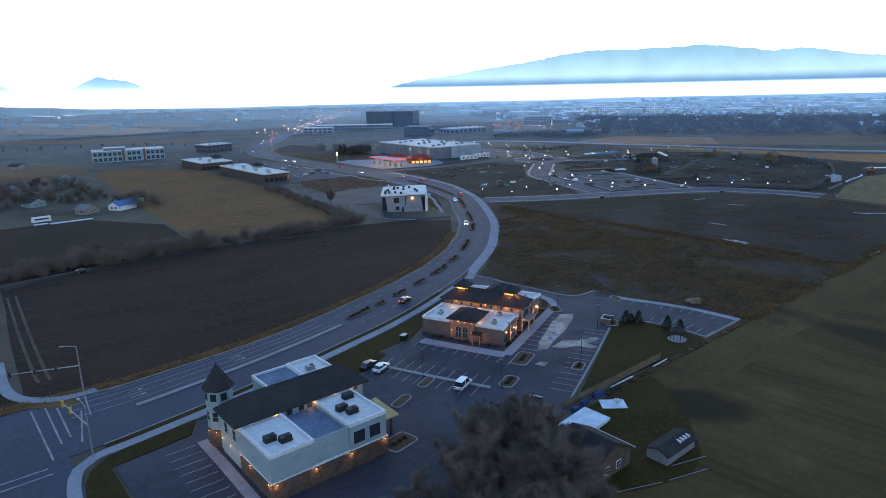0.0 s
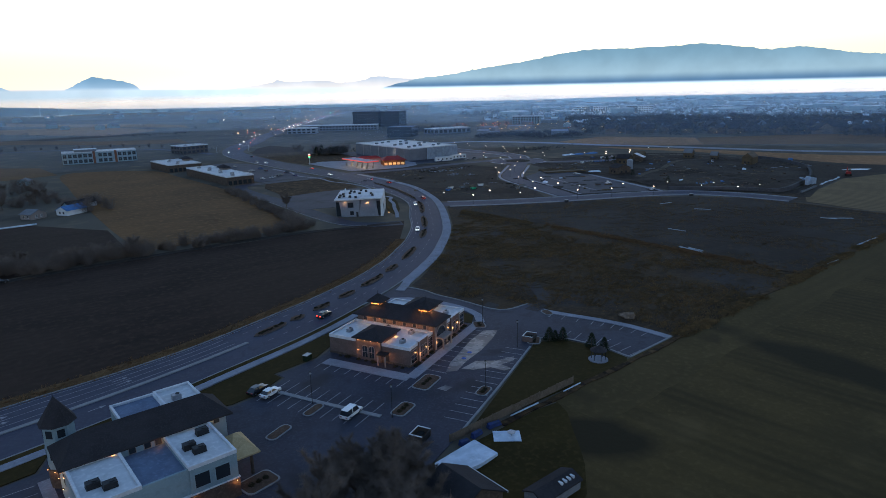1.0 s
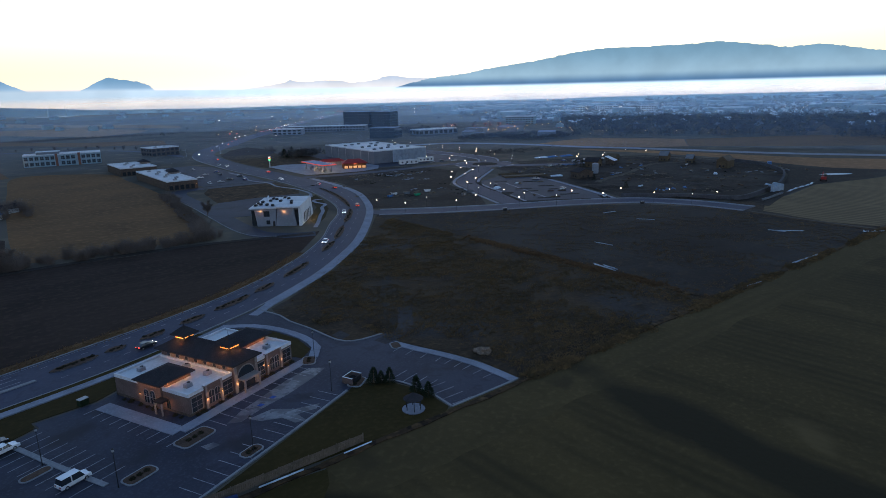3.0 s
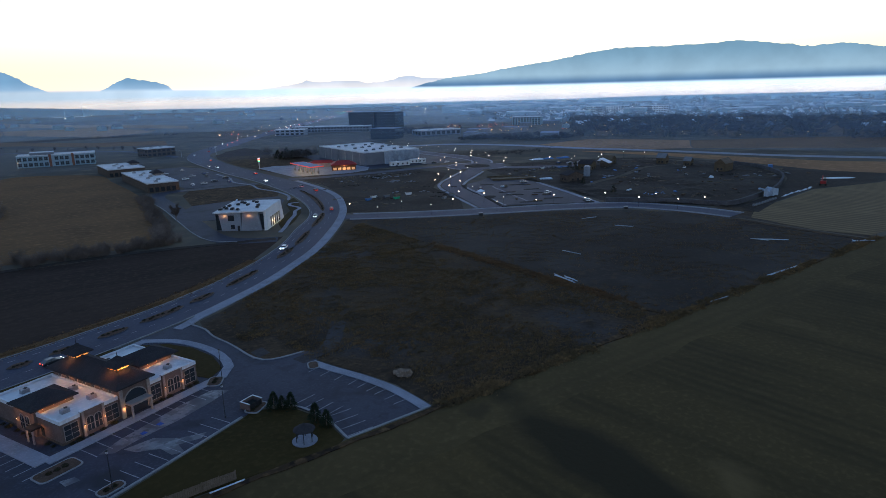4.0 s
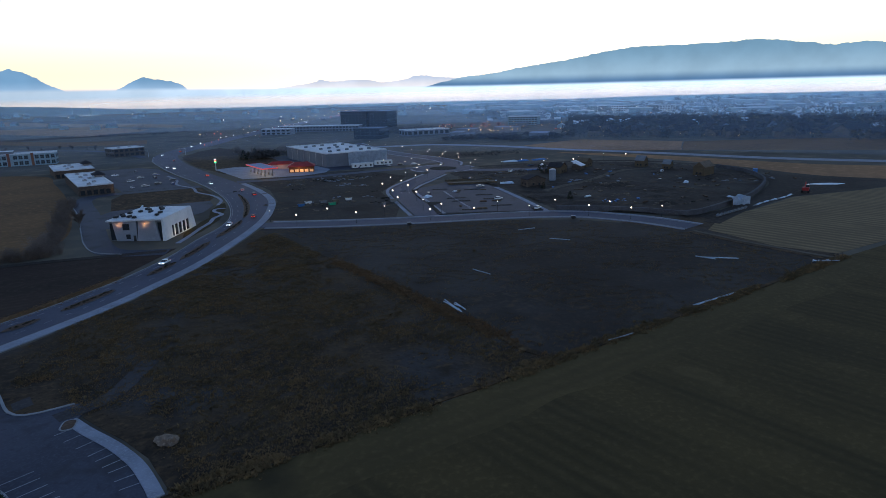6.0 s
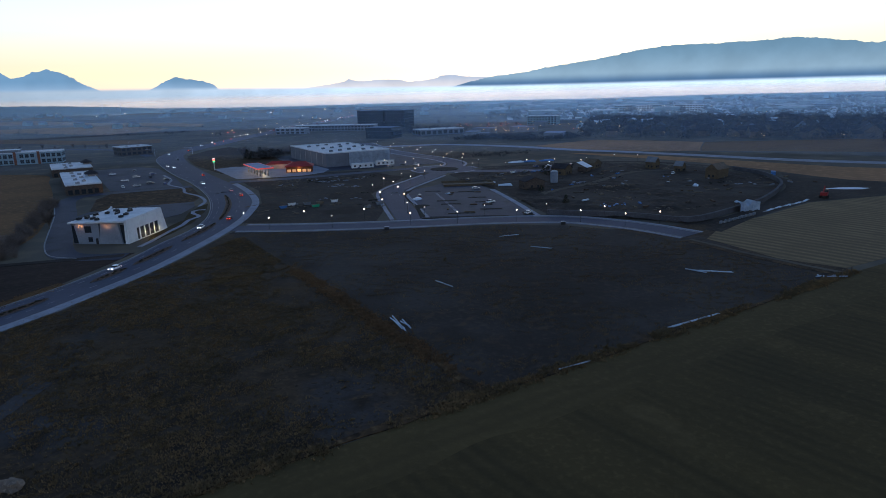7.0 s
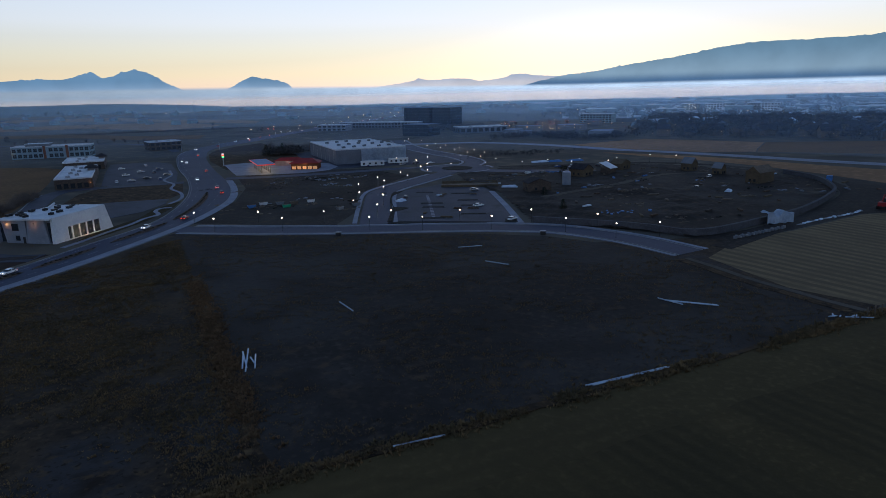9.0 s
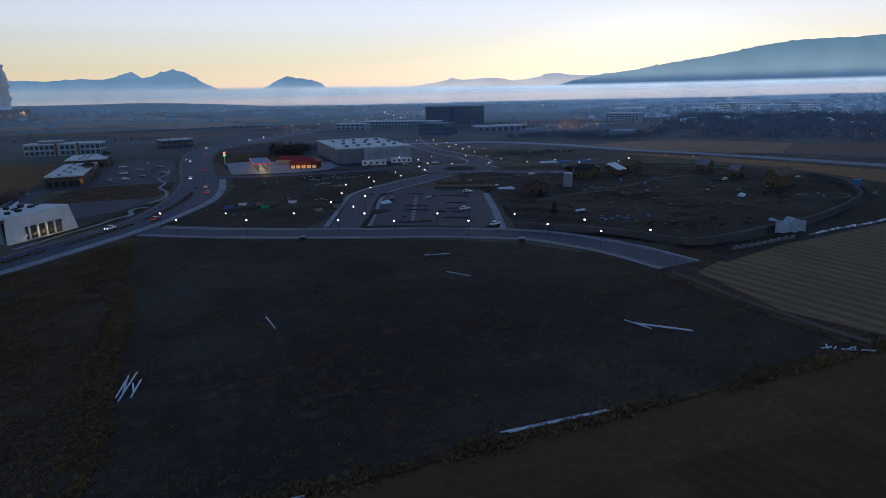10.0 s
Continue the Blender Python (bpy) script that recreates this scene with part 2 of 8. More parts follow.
GREENGLOW = glow("green_signal", (0.06, 0.9, 0.25), 0.4)
RUBBER = shade("tyre_rubber", (0.02, 0.02, 0.02), None, None, 1, 4, bump=0.0)
TWIGS = shade("bare_twigs", (0.145, 0.115, 0.098), (0.108, 0.088, 0.077), (0.18, 0.142, 0.118), 0.2, 1.0, rough=0.95, bump=0.0, random_tint=0.2)
SHRUB = shade("dark_shrub", (0.035, 0.032, 0.02), (0.026, 0.025, 0.016), (0.05, 0.042, 0.026), 0.4, 2.0, rough=0.95, bump=0.0)
NEEDLES = shade("evergreen_needles", (0.016, 0.026, 0.014), (0.011, 0.018, 0.01), (0.024, 0.036, 0.02), 0.5, 2.0, rough=0.9, bump=0.0)
PLASTIC = shade("white_plastic_sheet", (0.46, 0.54, 0.64), (0.36, 0.43, 0.52), (0.54, 0.61, 0.69), 0.3, 1.0, rough=0.4, bump=0.3)


GREENPAINT = shade("green_painted_metal", (0.03, 0.3, 0.16), None, None, 0.5, 2.0, rough=0.5, bump=0.0)
TUFT = shade("brown_weeds", (0.168, 0.106, 0.051), (0.098, 0.070, 0.037), (0.25, 0.154, 0.070), 0.12, 0.7, rough=0.95, bump=0.0)
STRAWTUFT = shade("tawny_grass", (0.165, 0.095, 0.048), (0.115, 0.068, 0.036), (0.215, 0.126, 0.066), 0.05, 0.5, rough=0.95, bump=0.0)
FARTREE = shade("far_bare_wood", (0.070, 0.070, 0.072), (0.048, 0.050, 0.054), (0.092, 0.088, 0.084), 0.02, 0.2, rough=0.95, bump=0.0)
STEAM = shade("white_steam", (0.7, 0.72, 0.75), (0.6, 0.63, 0.68), None, 0.01, 0.05, rough=1.0, bump=0.0)

DUST = shade("dusty_asphalt", (0.052, 0.048, 0.049), (0.038, 0.035, 0.036), (0.066, 0.061, 0.060), 0.15, 1.2, bump=0.2)
PATHSOIL = shade("pale_packed_soil", (0.085, 0.07, 0.055), (0.065, 0.054, 0.044), (0.1, 0.083, 0.065), 0.06, 0.6, bump=0.3)


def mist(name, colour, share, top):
    """Distance haze for upright sheets: mostly clear, scattering a share of the sky's light, thinning out with height.
    """
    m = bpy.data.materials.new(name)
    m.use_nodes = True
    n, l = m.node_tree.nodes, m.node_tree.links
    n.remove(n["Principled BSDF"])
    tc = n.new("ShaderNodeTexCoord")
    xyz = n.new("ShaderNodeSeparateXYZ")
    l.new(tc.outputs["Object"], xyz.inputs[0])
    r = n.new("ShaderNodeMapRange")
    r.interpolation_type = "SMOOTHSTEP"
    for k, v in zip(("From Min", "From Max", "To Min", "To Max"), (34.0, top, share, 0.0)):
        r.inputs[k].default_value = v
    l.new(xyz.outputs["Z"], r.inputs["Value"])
    # share raised toward the sunset side, standing in for the brighter haze there
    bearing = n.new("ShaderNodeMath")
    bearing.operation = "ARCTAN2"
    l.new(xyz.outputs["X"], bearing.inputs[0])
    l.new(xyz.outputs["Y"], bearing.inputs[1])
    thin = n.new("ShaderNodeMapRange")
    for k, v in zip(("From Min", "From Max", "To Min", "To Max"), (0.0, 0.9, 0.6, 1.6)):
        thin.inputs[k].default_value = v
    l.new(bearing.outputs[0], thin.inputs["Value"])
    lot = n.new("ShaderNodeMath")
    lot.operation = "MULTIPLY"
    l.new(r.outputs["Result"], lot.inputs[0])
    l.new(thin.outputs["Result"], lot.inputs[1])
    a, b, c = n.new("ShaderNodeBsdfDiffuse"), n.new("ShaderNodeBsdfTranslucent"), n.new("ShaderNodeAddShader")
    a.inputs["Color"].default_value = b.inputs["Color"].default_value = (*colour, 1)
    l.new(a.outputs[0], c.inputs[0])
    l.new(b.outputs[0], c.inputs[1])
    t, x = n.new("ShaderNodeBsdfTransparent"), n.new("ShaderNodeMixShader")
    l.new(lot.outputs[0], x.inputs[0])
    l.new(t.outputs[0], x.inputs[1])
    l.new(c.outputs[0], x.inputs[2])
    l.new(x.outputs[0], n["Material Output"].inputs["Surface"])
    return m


HAZESHEET = mist("haze_sheet", (0.44, 0.62, 0.80), 0.12, 61.0)
FARHAZE = mist("far_haze_sheet", (0.44, 0.68, 0.80), 0.26, 61.0)
THINHAZE = mist("thin_haze_sheet", (0.34, 0.54, 0.84), 0.030, 61.0)


# ---- building blocks ----
def block(bm, x0, x1, y0, y1, z0, z1, tilt=None):
    vs = [bm.verts.new(p) for p in ((x0, y0, z0), (x1, y0, z0), (x1, y1, z0), (x0, y1, z0), (x0, y0, z1), (x1, y0, z1), (x1, y1, z1), (x0, y1, z1))]
    for f in ((3, 2, 1, 0), (4, 5, 6, 7), (0, 1, 5, 4), (1, 2, 6, 5), (2, 3, 7, 6), (3, 0, 4, 7)):
        bm.faces.new([vs[i] for i in f])
    return vs


def solid(bm, bottom, top):
    """A closed body between two outlines with as many points, given counter-clockwise from above."""
    a, b = [bm.verts.new(p) for p in bottom], [bm.verts.new(p) for p in top]
    bm.faces.new(a[::-1])
    bm.faces.new(b)
    k = len(a)
    for i in range(k):
        bm.faces.new((a[i], a[(i + 1) % k], b[(i + 1) % k], b[i]))


def prism(bm, pts, z0, z1):
    area = sum(p[0] * q[1] - q[0] * p[1] for p, q in zip(pts, pts[1:] + pts[:1]))
    pts = pts if area > 0 else pts[::-1]
    solid(bm, [(p[0], p[1], z0) for p in pts], [(p[0], p[1], z1) for p in pts])


def tube(bm, a, b, r0, r1=None, sides=6):
    a, b = Vector(a), Vector(b)
    r1 = r0 if r1 is None else r1
    q = (b - a).to_track_quat("Z", "Y")
    ring = [Vector((math.cos(i * math.tau / sides), math.sin(i * math.tau / sides), 0)) for i in range(sides)]
    solid(bm, [a + q @ (v * r0) for v in ring], [b + q @ (v * max(r1, 0.004)) for v in ring])


def ball(bm, c, r, sub=1, squash=1.0):
    bmesh.ops.create_icosphere(bm, subdivisions=sub, radius=r, matrix=Matrix.Translation(c) @ Matrix.Diagonal((1, 1, squash, 1)))


def mesh_of(name, bm, material, smooth=False):
    me = bpy.data.meshes.new(name)
    bm.to_mesh(me)
    bm.free()
    me.materials.append(material)
    if smooth:
        me.shade_smooth()
    return me


def part(name, bm, material, parent=None, label="", smooth=False):
    ob = new(name, mesh_of(name, bm, material, smooth))
    ob.parent = parent
    return tagged(ob, label=label)


def thing(name, m, label, category, group="", kind=""):
    ob = new(name)
    ob.empty_display_size = 0.5
    ob.matrix_world = m
    return tagged(ob, label, category, group, kind)


def curve_through(pts, step=4.0):
    """A smooth line through points of the plan."""
    P = [np.array(p, float) for p in pts]
    P = [2 * P[0] - P[1]] + P + [2 * P[-1] - P[-2]]
    out = []
    for a, b, c, d in zip(P, P[1:], P[2:], P[3:]):
        k = max(1, int(np.linalg.norm(c - b) / step))
        for i in range(k):
            s = i / k
            out.append(0.5 * (2 * b + (c - a) * s + (2 * a - 5 * b + 4 * c - d) * s * s + (3 * b - a - 3 * c + d) * s ** 3))
    out.append(P[-2])
    return np.array(out)


def normals(line):
    d = np.gradient(line, axis=0)
    d /= np.linalg.norm(d, axis=1)[:, None]
    return np.stack([-d[:, 1], d[:, 0]], 1)


def strip(bm, left, right, z0, z1):
    """A slab between two lines with as many points."""
    rows = []
    for p, q in zip(left, right):
        rows.append([bm.verts.new((p[0], p[1], z1)), bm.verts.new((q[0], q[1], z1)), bm.verts.new((p[0], p[1], z0)), bm.verts.new((q[0], q[1], z0))])
    for a, b in zip(rows, rows[1:]):
        bm.faces.new((a[0], a[1], b[1], b[0]))
        bm.faces.new((a[2], a[0], b[0], b[2]))
        bm.faces.new((a[1], a[3], b[3], b[1]))
    for r in (rows[0], rows[-1]):
        bm.faces.new((r[0], r[2], r[3], r[1]))
    bmesh.ops.recalc_face_normals(bm, faces=bm.faces)


def ribbon(name, pts, a, b, z0, z1, material, label, category, kind="structure", step=4.0):
    """A slab along a line of the plan, from a to b metres to its left."""
    line = curve_through(pts, step)
    nn = normals(line)
    bm = bmesh.new()
    strip(bm, line + nn * max(a, b), line + nn * min(a, b), z0, z1)
    return tagged(part(name, bm, material), label, category, "", kind)


def sheet(name, pts, z, material, label, category, smooth_edge=False, kind="structure", depth=0.3):
    """A flat slab over an outline of the plan, with its rim going down into the ground."""
    pts = [tuple(p) for p in (curve_through(list(pts) + [pts[0]], 5.0)[:-1] if smooth_edge else pts)]
    bm = bmesh.new()
    top, low = [bm.verts.new((p[0], p[1], z)) for p in pts], [bm.verts.new((p[0], p[1], z - depth)) for p in pts]
    for tri in tessellate_polygon([[Vector((p[0], p[1], 0)) for p in pts]]):
        f = bm.faces.new([top[i] for i in tri])
        f.normal_update()
        if f.normal.z < 0:
            f.normal_flip()
    for i in range(len(pts)):
        j = (i + 1) % len(pts)
        bm.faces.new((low[i], low[j], top[j], top[i]))
    return tagged(part(name, bm, material), label, category, "", kind)


# ---- ground, water and distance ----
bm = bmesh.new()
radii = [0, 40, 80, 120, 170, 230, 300, 380, 480, 600, 750, 950, 1200, 1500, 1900, 2400, 3000, 3700, 4600]
rings = [[bm.verts.new((150 + r * math.cos(k * math.tau / 72), 120 + r * math.sin(k * math.tau / 72), 0)) for k in range(72)] for r in radii[1:]]
mid = bm.verts.new((150, 120, 0))
for k in range(72):
    bm.faces.new((mid, rings[0][k], rings[0][(k + 1) % 72]))
    for a, b in zip(rings, rings[1:]):
        bm.faces.new((a[k], b[k], b[(k + 1) % 72], a[(k + 1) % 72]))
tagged(part("ground", bm, SOIL), "brown open land of fields reaching the horizon", "ground", "", "structure")

WATER = bpy.data.materials.new("lake_water")
WATER.use_nodes = True
wb_ = WATER.node_tree.nodes["Principled BSDF"]
wb_.inputs["Base Color"].default_value = (0.10, 0.12, 0.13, 1)
wb_.inputs["Roughness"].default_value = 0.07
SHORE = [(-1800, 3700), (-300, 3650), (450, 3500), (690, 3380), (1040, 2850), (1500, 2680), (2030, 2480), (2400, 2150), (3000, 2050), (3700, 1500), (4500, 900)]
shore = curve_through(SHORE, 60)
far = np.array([(p[0] * 4590 / np.hypot(*p), p[1] * 4590 / np.hypot(*p)) for p in shore])
bm = bmesh.new()
strip(bm, far, shore, -0.5, 0.35)
tagged(part("water", bm, WATER), "calm pale lake under winter haze", "lake", "", "structure")


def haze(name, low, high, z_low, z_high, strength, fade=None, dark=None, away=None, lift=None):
    """A far body that glows by itself, distance haze painted in as colour by height over the lake; fade: heights
    between which it thins out; dark: a deeper band (height, half width, colour).
    """
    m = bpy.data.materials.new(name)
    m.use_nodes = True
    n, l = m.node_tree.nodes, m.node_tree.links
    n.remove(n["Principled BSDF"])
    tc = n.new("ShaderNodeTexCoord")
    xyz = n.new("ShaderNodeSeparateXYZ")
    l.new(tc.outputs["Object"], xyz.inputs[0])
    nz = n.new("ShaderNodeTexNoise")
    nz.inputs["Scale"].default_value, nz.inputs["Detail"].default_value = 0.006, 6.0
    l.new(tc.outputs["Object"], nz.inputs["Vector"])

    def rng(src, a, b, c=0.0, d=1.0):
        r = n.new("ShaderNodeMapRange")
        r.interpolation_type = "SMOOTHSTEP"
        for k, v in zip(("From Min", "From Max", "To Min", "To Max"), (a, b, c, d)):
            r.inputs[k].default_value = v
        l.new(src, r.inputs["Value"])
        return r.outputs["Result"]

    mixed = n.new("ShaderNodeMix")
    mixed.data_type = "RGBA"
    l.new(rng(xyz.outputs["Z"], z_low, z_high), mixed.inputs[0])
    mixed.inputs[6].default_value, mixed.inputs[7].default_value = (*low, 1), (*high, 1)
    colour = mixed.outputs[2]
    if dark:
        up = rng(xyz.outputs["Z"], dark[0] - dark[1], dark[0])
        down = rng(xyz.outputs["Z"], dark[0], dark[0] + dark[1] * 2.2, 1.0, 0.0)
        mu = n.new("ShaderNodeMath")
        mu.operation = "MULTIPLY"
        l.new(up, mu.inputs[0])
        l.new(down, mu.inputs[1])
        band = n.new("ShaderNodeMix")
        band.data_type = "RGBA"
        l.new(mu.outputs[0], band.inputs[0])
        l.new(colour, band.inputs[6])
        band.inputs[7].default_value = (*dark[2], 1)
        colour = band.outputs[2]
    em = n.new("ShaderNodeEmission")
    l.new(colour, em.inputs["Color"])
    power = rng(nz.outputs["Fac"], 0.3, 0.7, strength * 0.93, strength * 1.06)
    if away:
        # own glow turned down away from the bright sky: (bearing in radians, bearing, share at the first)
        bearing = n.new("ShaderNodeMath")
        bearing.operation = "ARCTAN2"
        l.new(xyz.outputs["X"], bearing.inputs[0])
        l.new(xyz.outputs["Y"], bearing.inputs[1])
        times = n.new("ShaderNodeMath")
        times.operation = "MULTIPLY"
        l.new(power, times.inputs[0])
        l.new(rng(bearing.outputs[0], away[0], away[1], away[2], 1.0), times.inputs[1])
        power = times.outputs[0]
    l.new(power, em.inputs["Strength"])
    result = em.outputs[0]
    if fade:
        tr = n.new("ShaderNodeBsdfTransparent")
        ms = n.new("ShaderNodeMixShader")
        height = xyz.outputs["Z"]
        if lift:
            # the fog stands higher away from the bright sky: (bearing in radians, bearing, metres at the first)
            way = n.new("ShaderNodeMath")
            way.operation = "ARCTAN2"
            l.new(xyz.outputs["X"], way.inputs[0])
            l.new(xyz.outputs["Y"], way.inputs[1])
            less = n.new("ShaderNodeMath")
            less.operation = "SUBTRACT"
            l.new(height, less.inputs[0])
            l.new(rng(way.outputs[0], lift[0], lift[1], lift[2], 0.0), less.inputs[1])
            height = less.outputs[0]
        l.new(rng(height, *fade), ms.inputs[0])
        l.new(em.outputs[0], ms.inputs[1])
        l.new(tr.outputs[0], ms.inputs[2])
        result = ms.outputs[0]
    l.new(result, n["Material Output"].inputs["Surface"])
    return m


# bearings in degrees clockwise from north (y), heights in metres, as seen from the middle of the flight
MIDDLE = Vector((120, -22))


def range_of_hills(name, crest, distance, depth, material, label):
    bm = bmesh.new()
    crest = curve_through(crest, 0.35)
    rng = random.Random(len(crest))
    rows = []
    for bearing, height in crest:
        a = radians(bearing)
        d = Vector((math.sin(a), math.cos(a)))
        ridge = max(2.0, height + (noise.noise((bearing * 2.3, distance * 0.01, 0)) * 5 + noise.noise((bearing * 7.3, distance * 0.01, 3)) * 4) * min(1, height / 150))
        rows.append([bm.verts.new((*(MIDDLE + d * (distance - depth * k)), z)) for k, z in ((1.0, -2.0), (0.75, ridge * 0.22), (0.4, ridge * 0.62), (0.0, ridge), (-0.4, ridge * 0.3), (-0.4, -2.0))])
    for a, b in zip(rows, rows[1:]):
        for i in range(5):
            bm.faces.new((a[i], a[i + 1], b[i + 1], b[i]))
    bmesh.ops.recalc_face_normals(bm, faces=bm.faces)
    return tagged(part(name, bm, material, smooth=True), label, "mountain", "", "structure")


# the hills glow unlit; their distance haze is painted in by height
BLUE = haze("blue_mountain_haze_glow", (0.40, 0.61, 0.77), (0.22, 0.41, 0.57), 110, 310, 0.145, dark=(84, 30, (0.12, 0.26, 0.46)))
ISLE = haze("blue_hill_haze_glow", (0.42, 0.62, 0.84), (0.20, 0.39, 0.60), 66, 170, 0.165)
PALE = haze("pale_range_haze_glow", (0.85, 0.84, 0.86), (0.52, 0.61, 0.75), 80, 160, 0.18)
# fog sheet with its own glow, painted cream at the foot, stronger toward the sunset
FOG = haze("lake_fog_glow", (1.16, 0.98, 0.80), (0.58, 0.75, 0.91), 6, 62, 0.27, fade=(60, 86), away=(-0.1, 0.75, 0.45), lift=(0.1, 0.75, 30))
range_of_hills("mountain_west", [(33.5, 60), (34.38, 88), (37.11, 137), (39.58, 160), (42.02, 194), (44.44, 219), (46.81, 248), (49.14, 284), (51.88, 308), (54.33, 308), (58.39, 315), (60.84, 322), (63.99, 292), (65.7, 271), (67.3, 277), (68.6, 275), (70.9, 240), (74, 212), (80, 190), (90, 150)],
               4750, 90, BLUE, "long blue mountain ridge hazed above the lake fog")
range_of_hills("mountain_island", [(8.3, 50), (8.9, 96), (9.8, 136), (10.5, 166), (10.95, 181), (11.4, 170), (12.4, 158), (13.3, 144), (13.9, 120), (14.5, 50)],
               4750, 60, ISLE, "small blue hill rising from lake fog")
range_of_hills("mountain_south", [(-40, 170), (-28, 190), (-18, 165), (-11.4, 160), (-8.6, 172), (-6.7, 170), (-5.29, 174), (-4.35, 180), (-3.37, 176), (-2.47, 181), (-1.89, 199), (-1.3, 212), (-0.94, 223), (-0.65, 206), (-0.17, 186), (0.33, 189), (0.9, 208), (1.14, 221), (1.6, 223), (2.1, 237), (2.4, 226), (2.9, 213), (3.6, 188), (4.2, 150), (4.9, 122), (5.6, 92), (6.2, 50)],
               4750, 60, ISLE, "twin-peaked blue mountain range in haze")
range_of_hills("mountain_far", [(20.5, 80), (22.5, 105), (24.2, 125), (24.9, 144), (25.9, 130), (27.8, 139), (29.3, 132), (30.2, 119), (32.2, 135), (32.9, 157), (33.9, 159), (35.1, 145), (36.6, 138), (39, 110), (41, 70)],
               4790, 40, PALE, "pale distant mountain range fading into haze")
range_of_hills("hill_west", [(-40, 30), (-25, 27), (-12, 32), (-4, 30), (0, 31), (4, 24), (8, 12), (10.5, 2)], 3100, 420, FARTREE, "low dark wooded hill on the far shore")
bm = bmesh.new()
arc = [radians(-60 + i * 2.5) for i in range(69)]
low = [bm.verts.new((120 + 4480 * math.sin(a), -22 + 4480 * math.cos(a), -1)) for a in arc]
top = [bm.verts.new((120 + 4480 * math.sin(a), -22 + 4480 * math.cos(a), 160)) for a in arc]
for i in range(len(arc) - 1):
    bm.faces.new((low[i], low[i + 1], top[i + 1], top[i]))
tagged(part("backdrop", bm, FOG), "upright glowing sheet for the white fog bank over the far lake", "fog", "", "structure")

# ---- fields ----
LEFT_EDGE = [(-90, 136), (-30, 139), (0, 139.5), (11, 139.5), (25, 138), (37, 139), (50, 140.3), (66, 143), (80, 147), (92, 151), (106, 155.8), (118, 160.8), (132.4, 167.5), (150, 178.3), (161, 187), (174, 198), (191.5, 217), (207, 239), (223, 260), (234, 283), (244, 320), (250, 360), (253, 413), (252.5, 465), (254.5, 525), (260.5, 595), (277, 655), (303, 705), (345, 765), (400, 845), (480, 955)]
RIGHT_EDGE = [(-90, 113), (-30, 114), (0, 114.5), (15, 115), (25, 116.2), (36, 118), (52, 121.3), (70, 126), (86, 130.2), (98, 134.2), (111, 139.5), (123, 145), (136, 151.5), (152, 162), (165, 171.5), (179, 184), (197, 202), (219, 230), (237, 256), (250, 280), (263, 312), (270, 350), (273, 395), (273.5, 440), (275, 490), (279, 555), (291, 632), (320, 685), (362, 745), (415, 828), (497, 935)]

sheet("field_ploughed", [(-40, 144), (11, 143), (25, 141.5), (50, 143.8), (66, 146.5), (92, 154.5), (118, 164.5), (132, 171), (150, 182), (174, 202), (190, 221), (197, 230), (142, 240), (96, 243.5), (44, 243), (15, 237.5), (-40, 228)], 0.05, PLOUGHED, "dark ploughed field beside the curved road", "field")
sheet("field_straw", [(88, 257), (143, 254), (163, 276), (172, 330), (176, 400), (176, 480), (172, 540), (118, 572), (102, 470), (90, 320)], 0.05, STRAW, "tan dry grass field edged with bare shrubs", "field", True)
sheet("field_dark_yard", [(-60, 244), (44, 248), (84, 257), (88, 310), (60, 355), (10, 352), (-60, 340)], 0.05, PLOUGHED, "dark tilled plot behind farm houses", "field")
sheet("field_weeds", [(160, 68.5), (236, 68.8), (236, 176), (233, 241), (223, 227.5), (201, 199), (183, 181), (168, 168), (155, 158.5), (146, 152), (138, 147), (137.2, 141), (137.2, 134.5), (138.9, 125), (140.4, 114), (143, 110.4), (147.3, 109.8), (152, 109.6), (153.2, 106.5), (151.6, 103.2), (153.6, 97), (156.4, 89.5), (158.5, 81.5), (159.2, 70)], 0.05, WEEDS, "rough weedy field of brown tufts", "field")
sheet("field_graded", [(236, 68.8), (366, 69), (362, 126), (358, 150), (349, 168), (330, 184), (298, 203), (262, 222), (238, 245), (233, 241), (236, 176)], 0.06, BARE, "bare graded soil field with patchy weeds", "field")
sheet("field_meadow", [(60, 66), (160, 67.4), (368, 68.6), (520, 61.5), (900, 20), (900, -700), (-300, -700), (-300, -60), (20, 20)], 0.07, MEADOW, "olive stubble field with faint tractor rows", "field")
edge = [(x, 55.5 + 2.2 * noise.noise((x * 0.06, 0, 5)) + 0.8 * noise.noise((x * 0.3, 0, 6)) - 0.006 * (x - 120)) for x in range(112, 372, 4)]
sheet("field_headland", [(112, 68.9), (140, 69.1), (158.6, 69.2), (161, 67.3), (366, 68.5)] + [(x, y) for x, y in reversed(edge) if x < 366], 0.078, HEADLAND, "smooth headland strip along the stubble field", "field")
sheet("field_rows", [(371, 72), (366, 90), (372, 120), (398, 131), (426, 131), (470, 136), (520, 122), (600, 108), (640, 50), (520, 62)], 0.06, VINES, "tan field of narrow crop rows", "field")
sheet("field_margin", [(357, 152), (362, 126), (366, 69.6), (371.5, 71.6), (367, 90), (372.6, 120), (398, 131.4), (392, 139), (384, 142)], 0.045, WEEDS, "weedy margin at the street end", "field")
sheet("field_verge_site", [(386, 141), (412, 140), (470, 149), (515, 166), (556, 200), (566, 170), (600, 112), (520, 123), (470, 137), (426, 132), (398, 131.8)], 0.047, BARE, "bare soil strip between site and crop rows", "field")
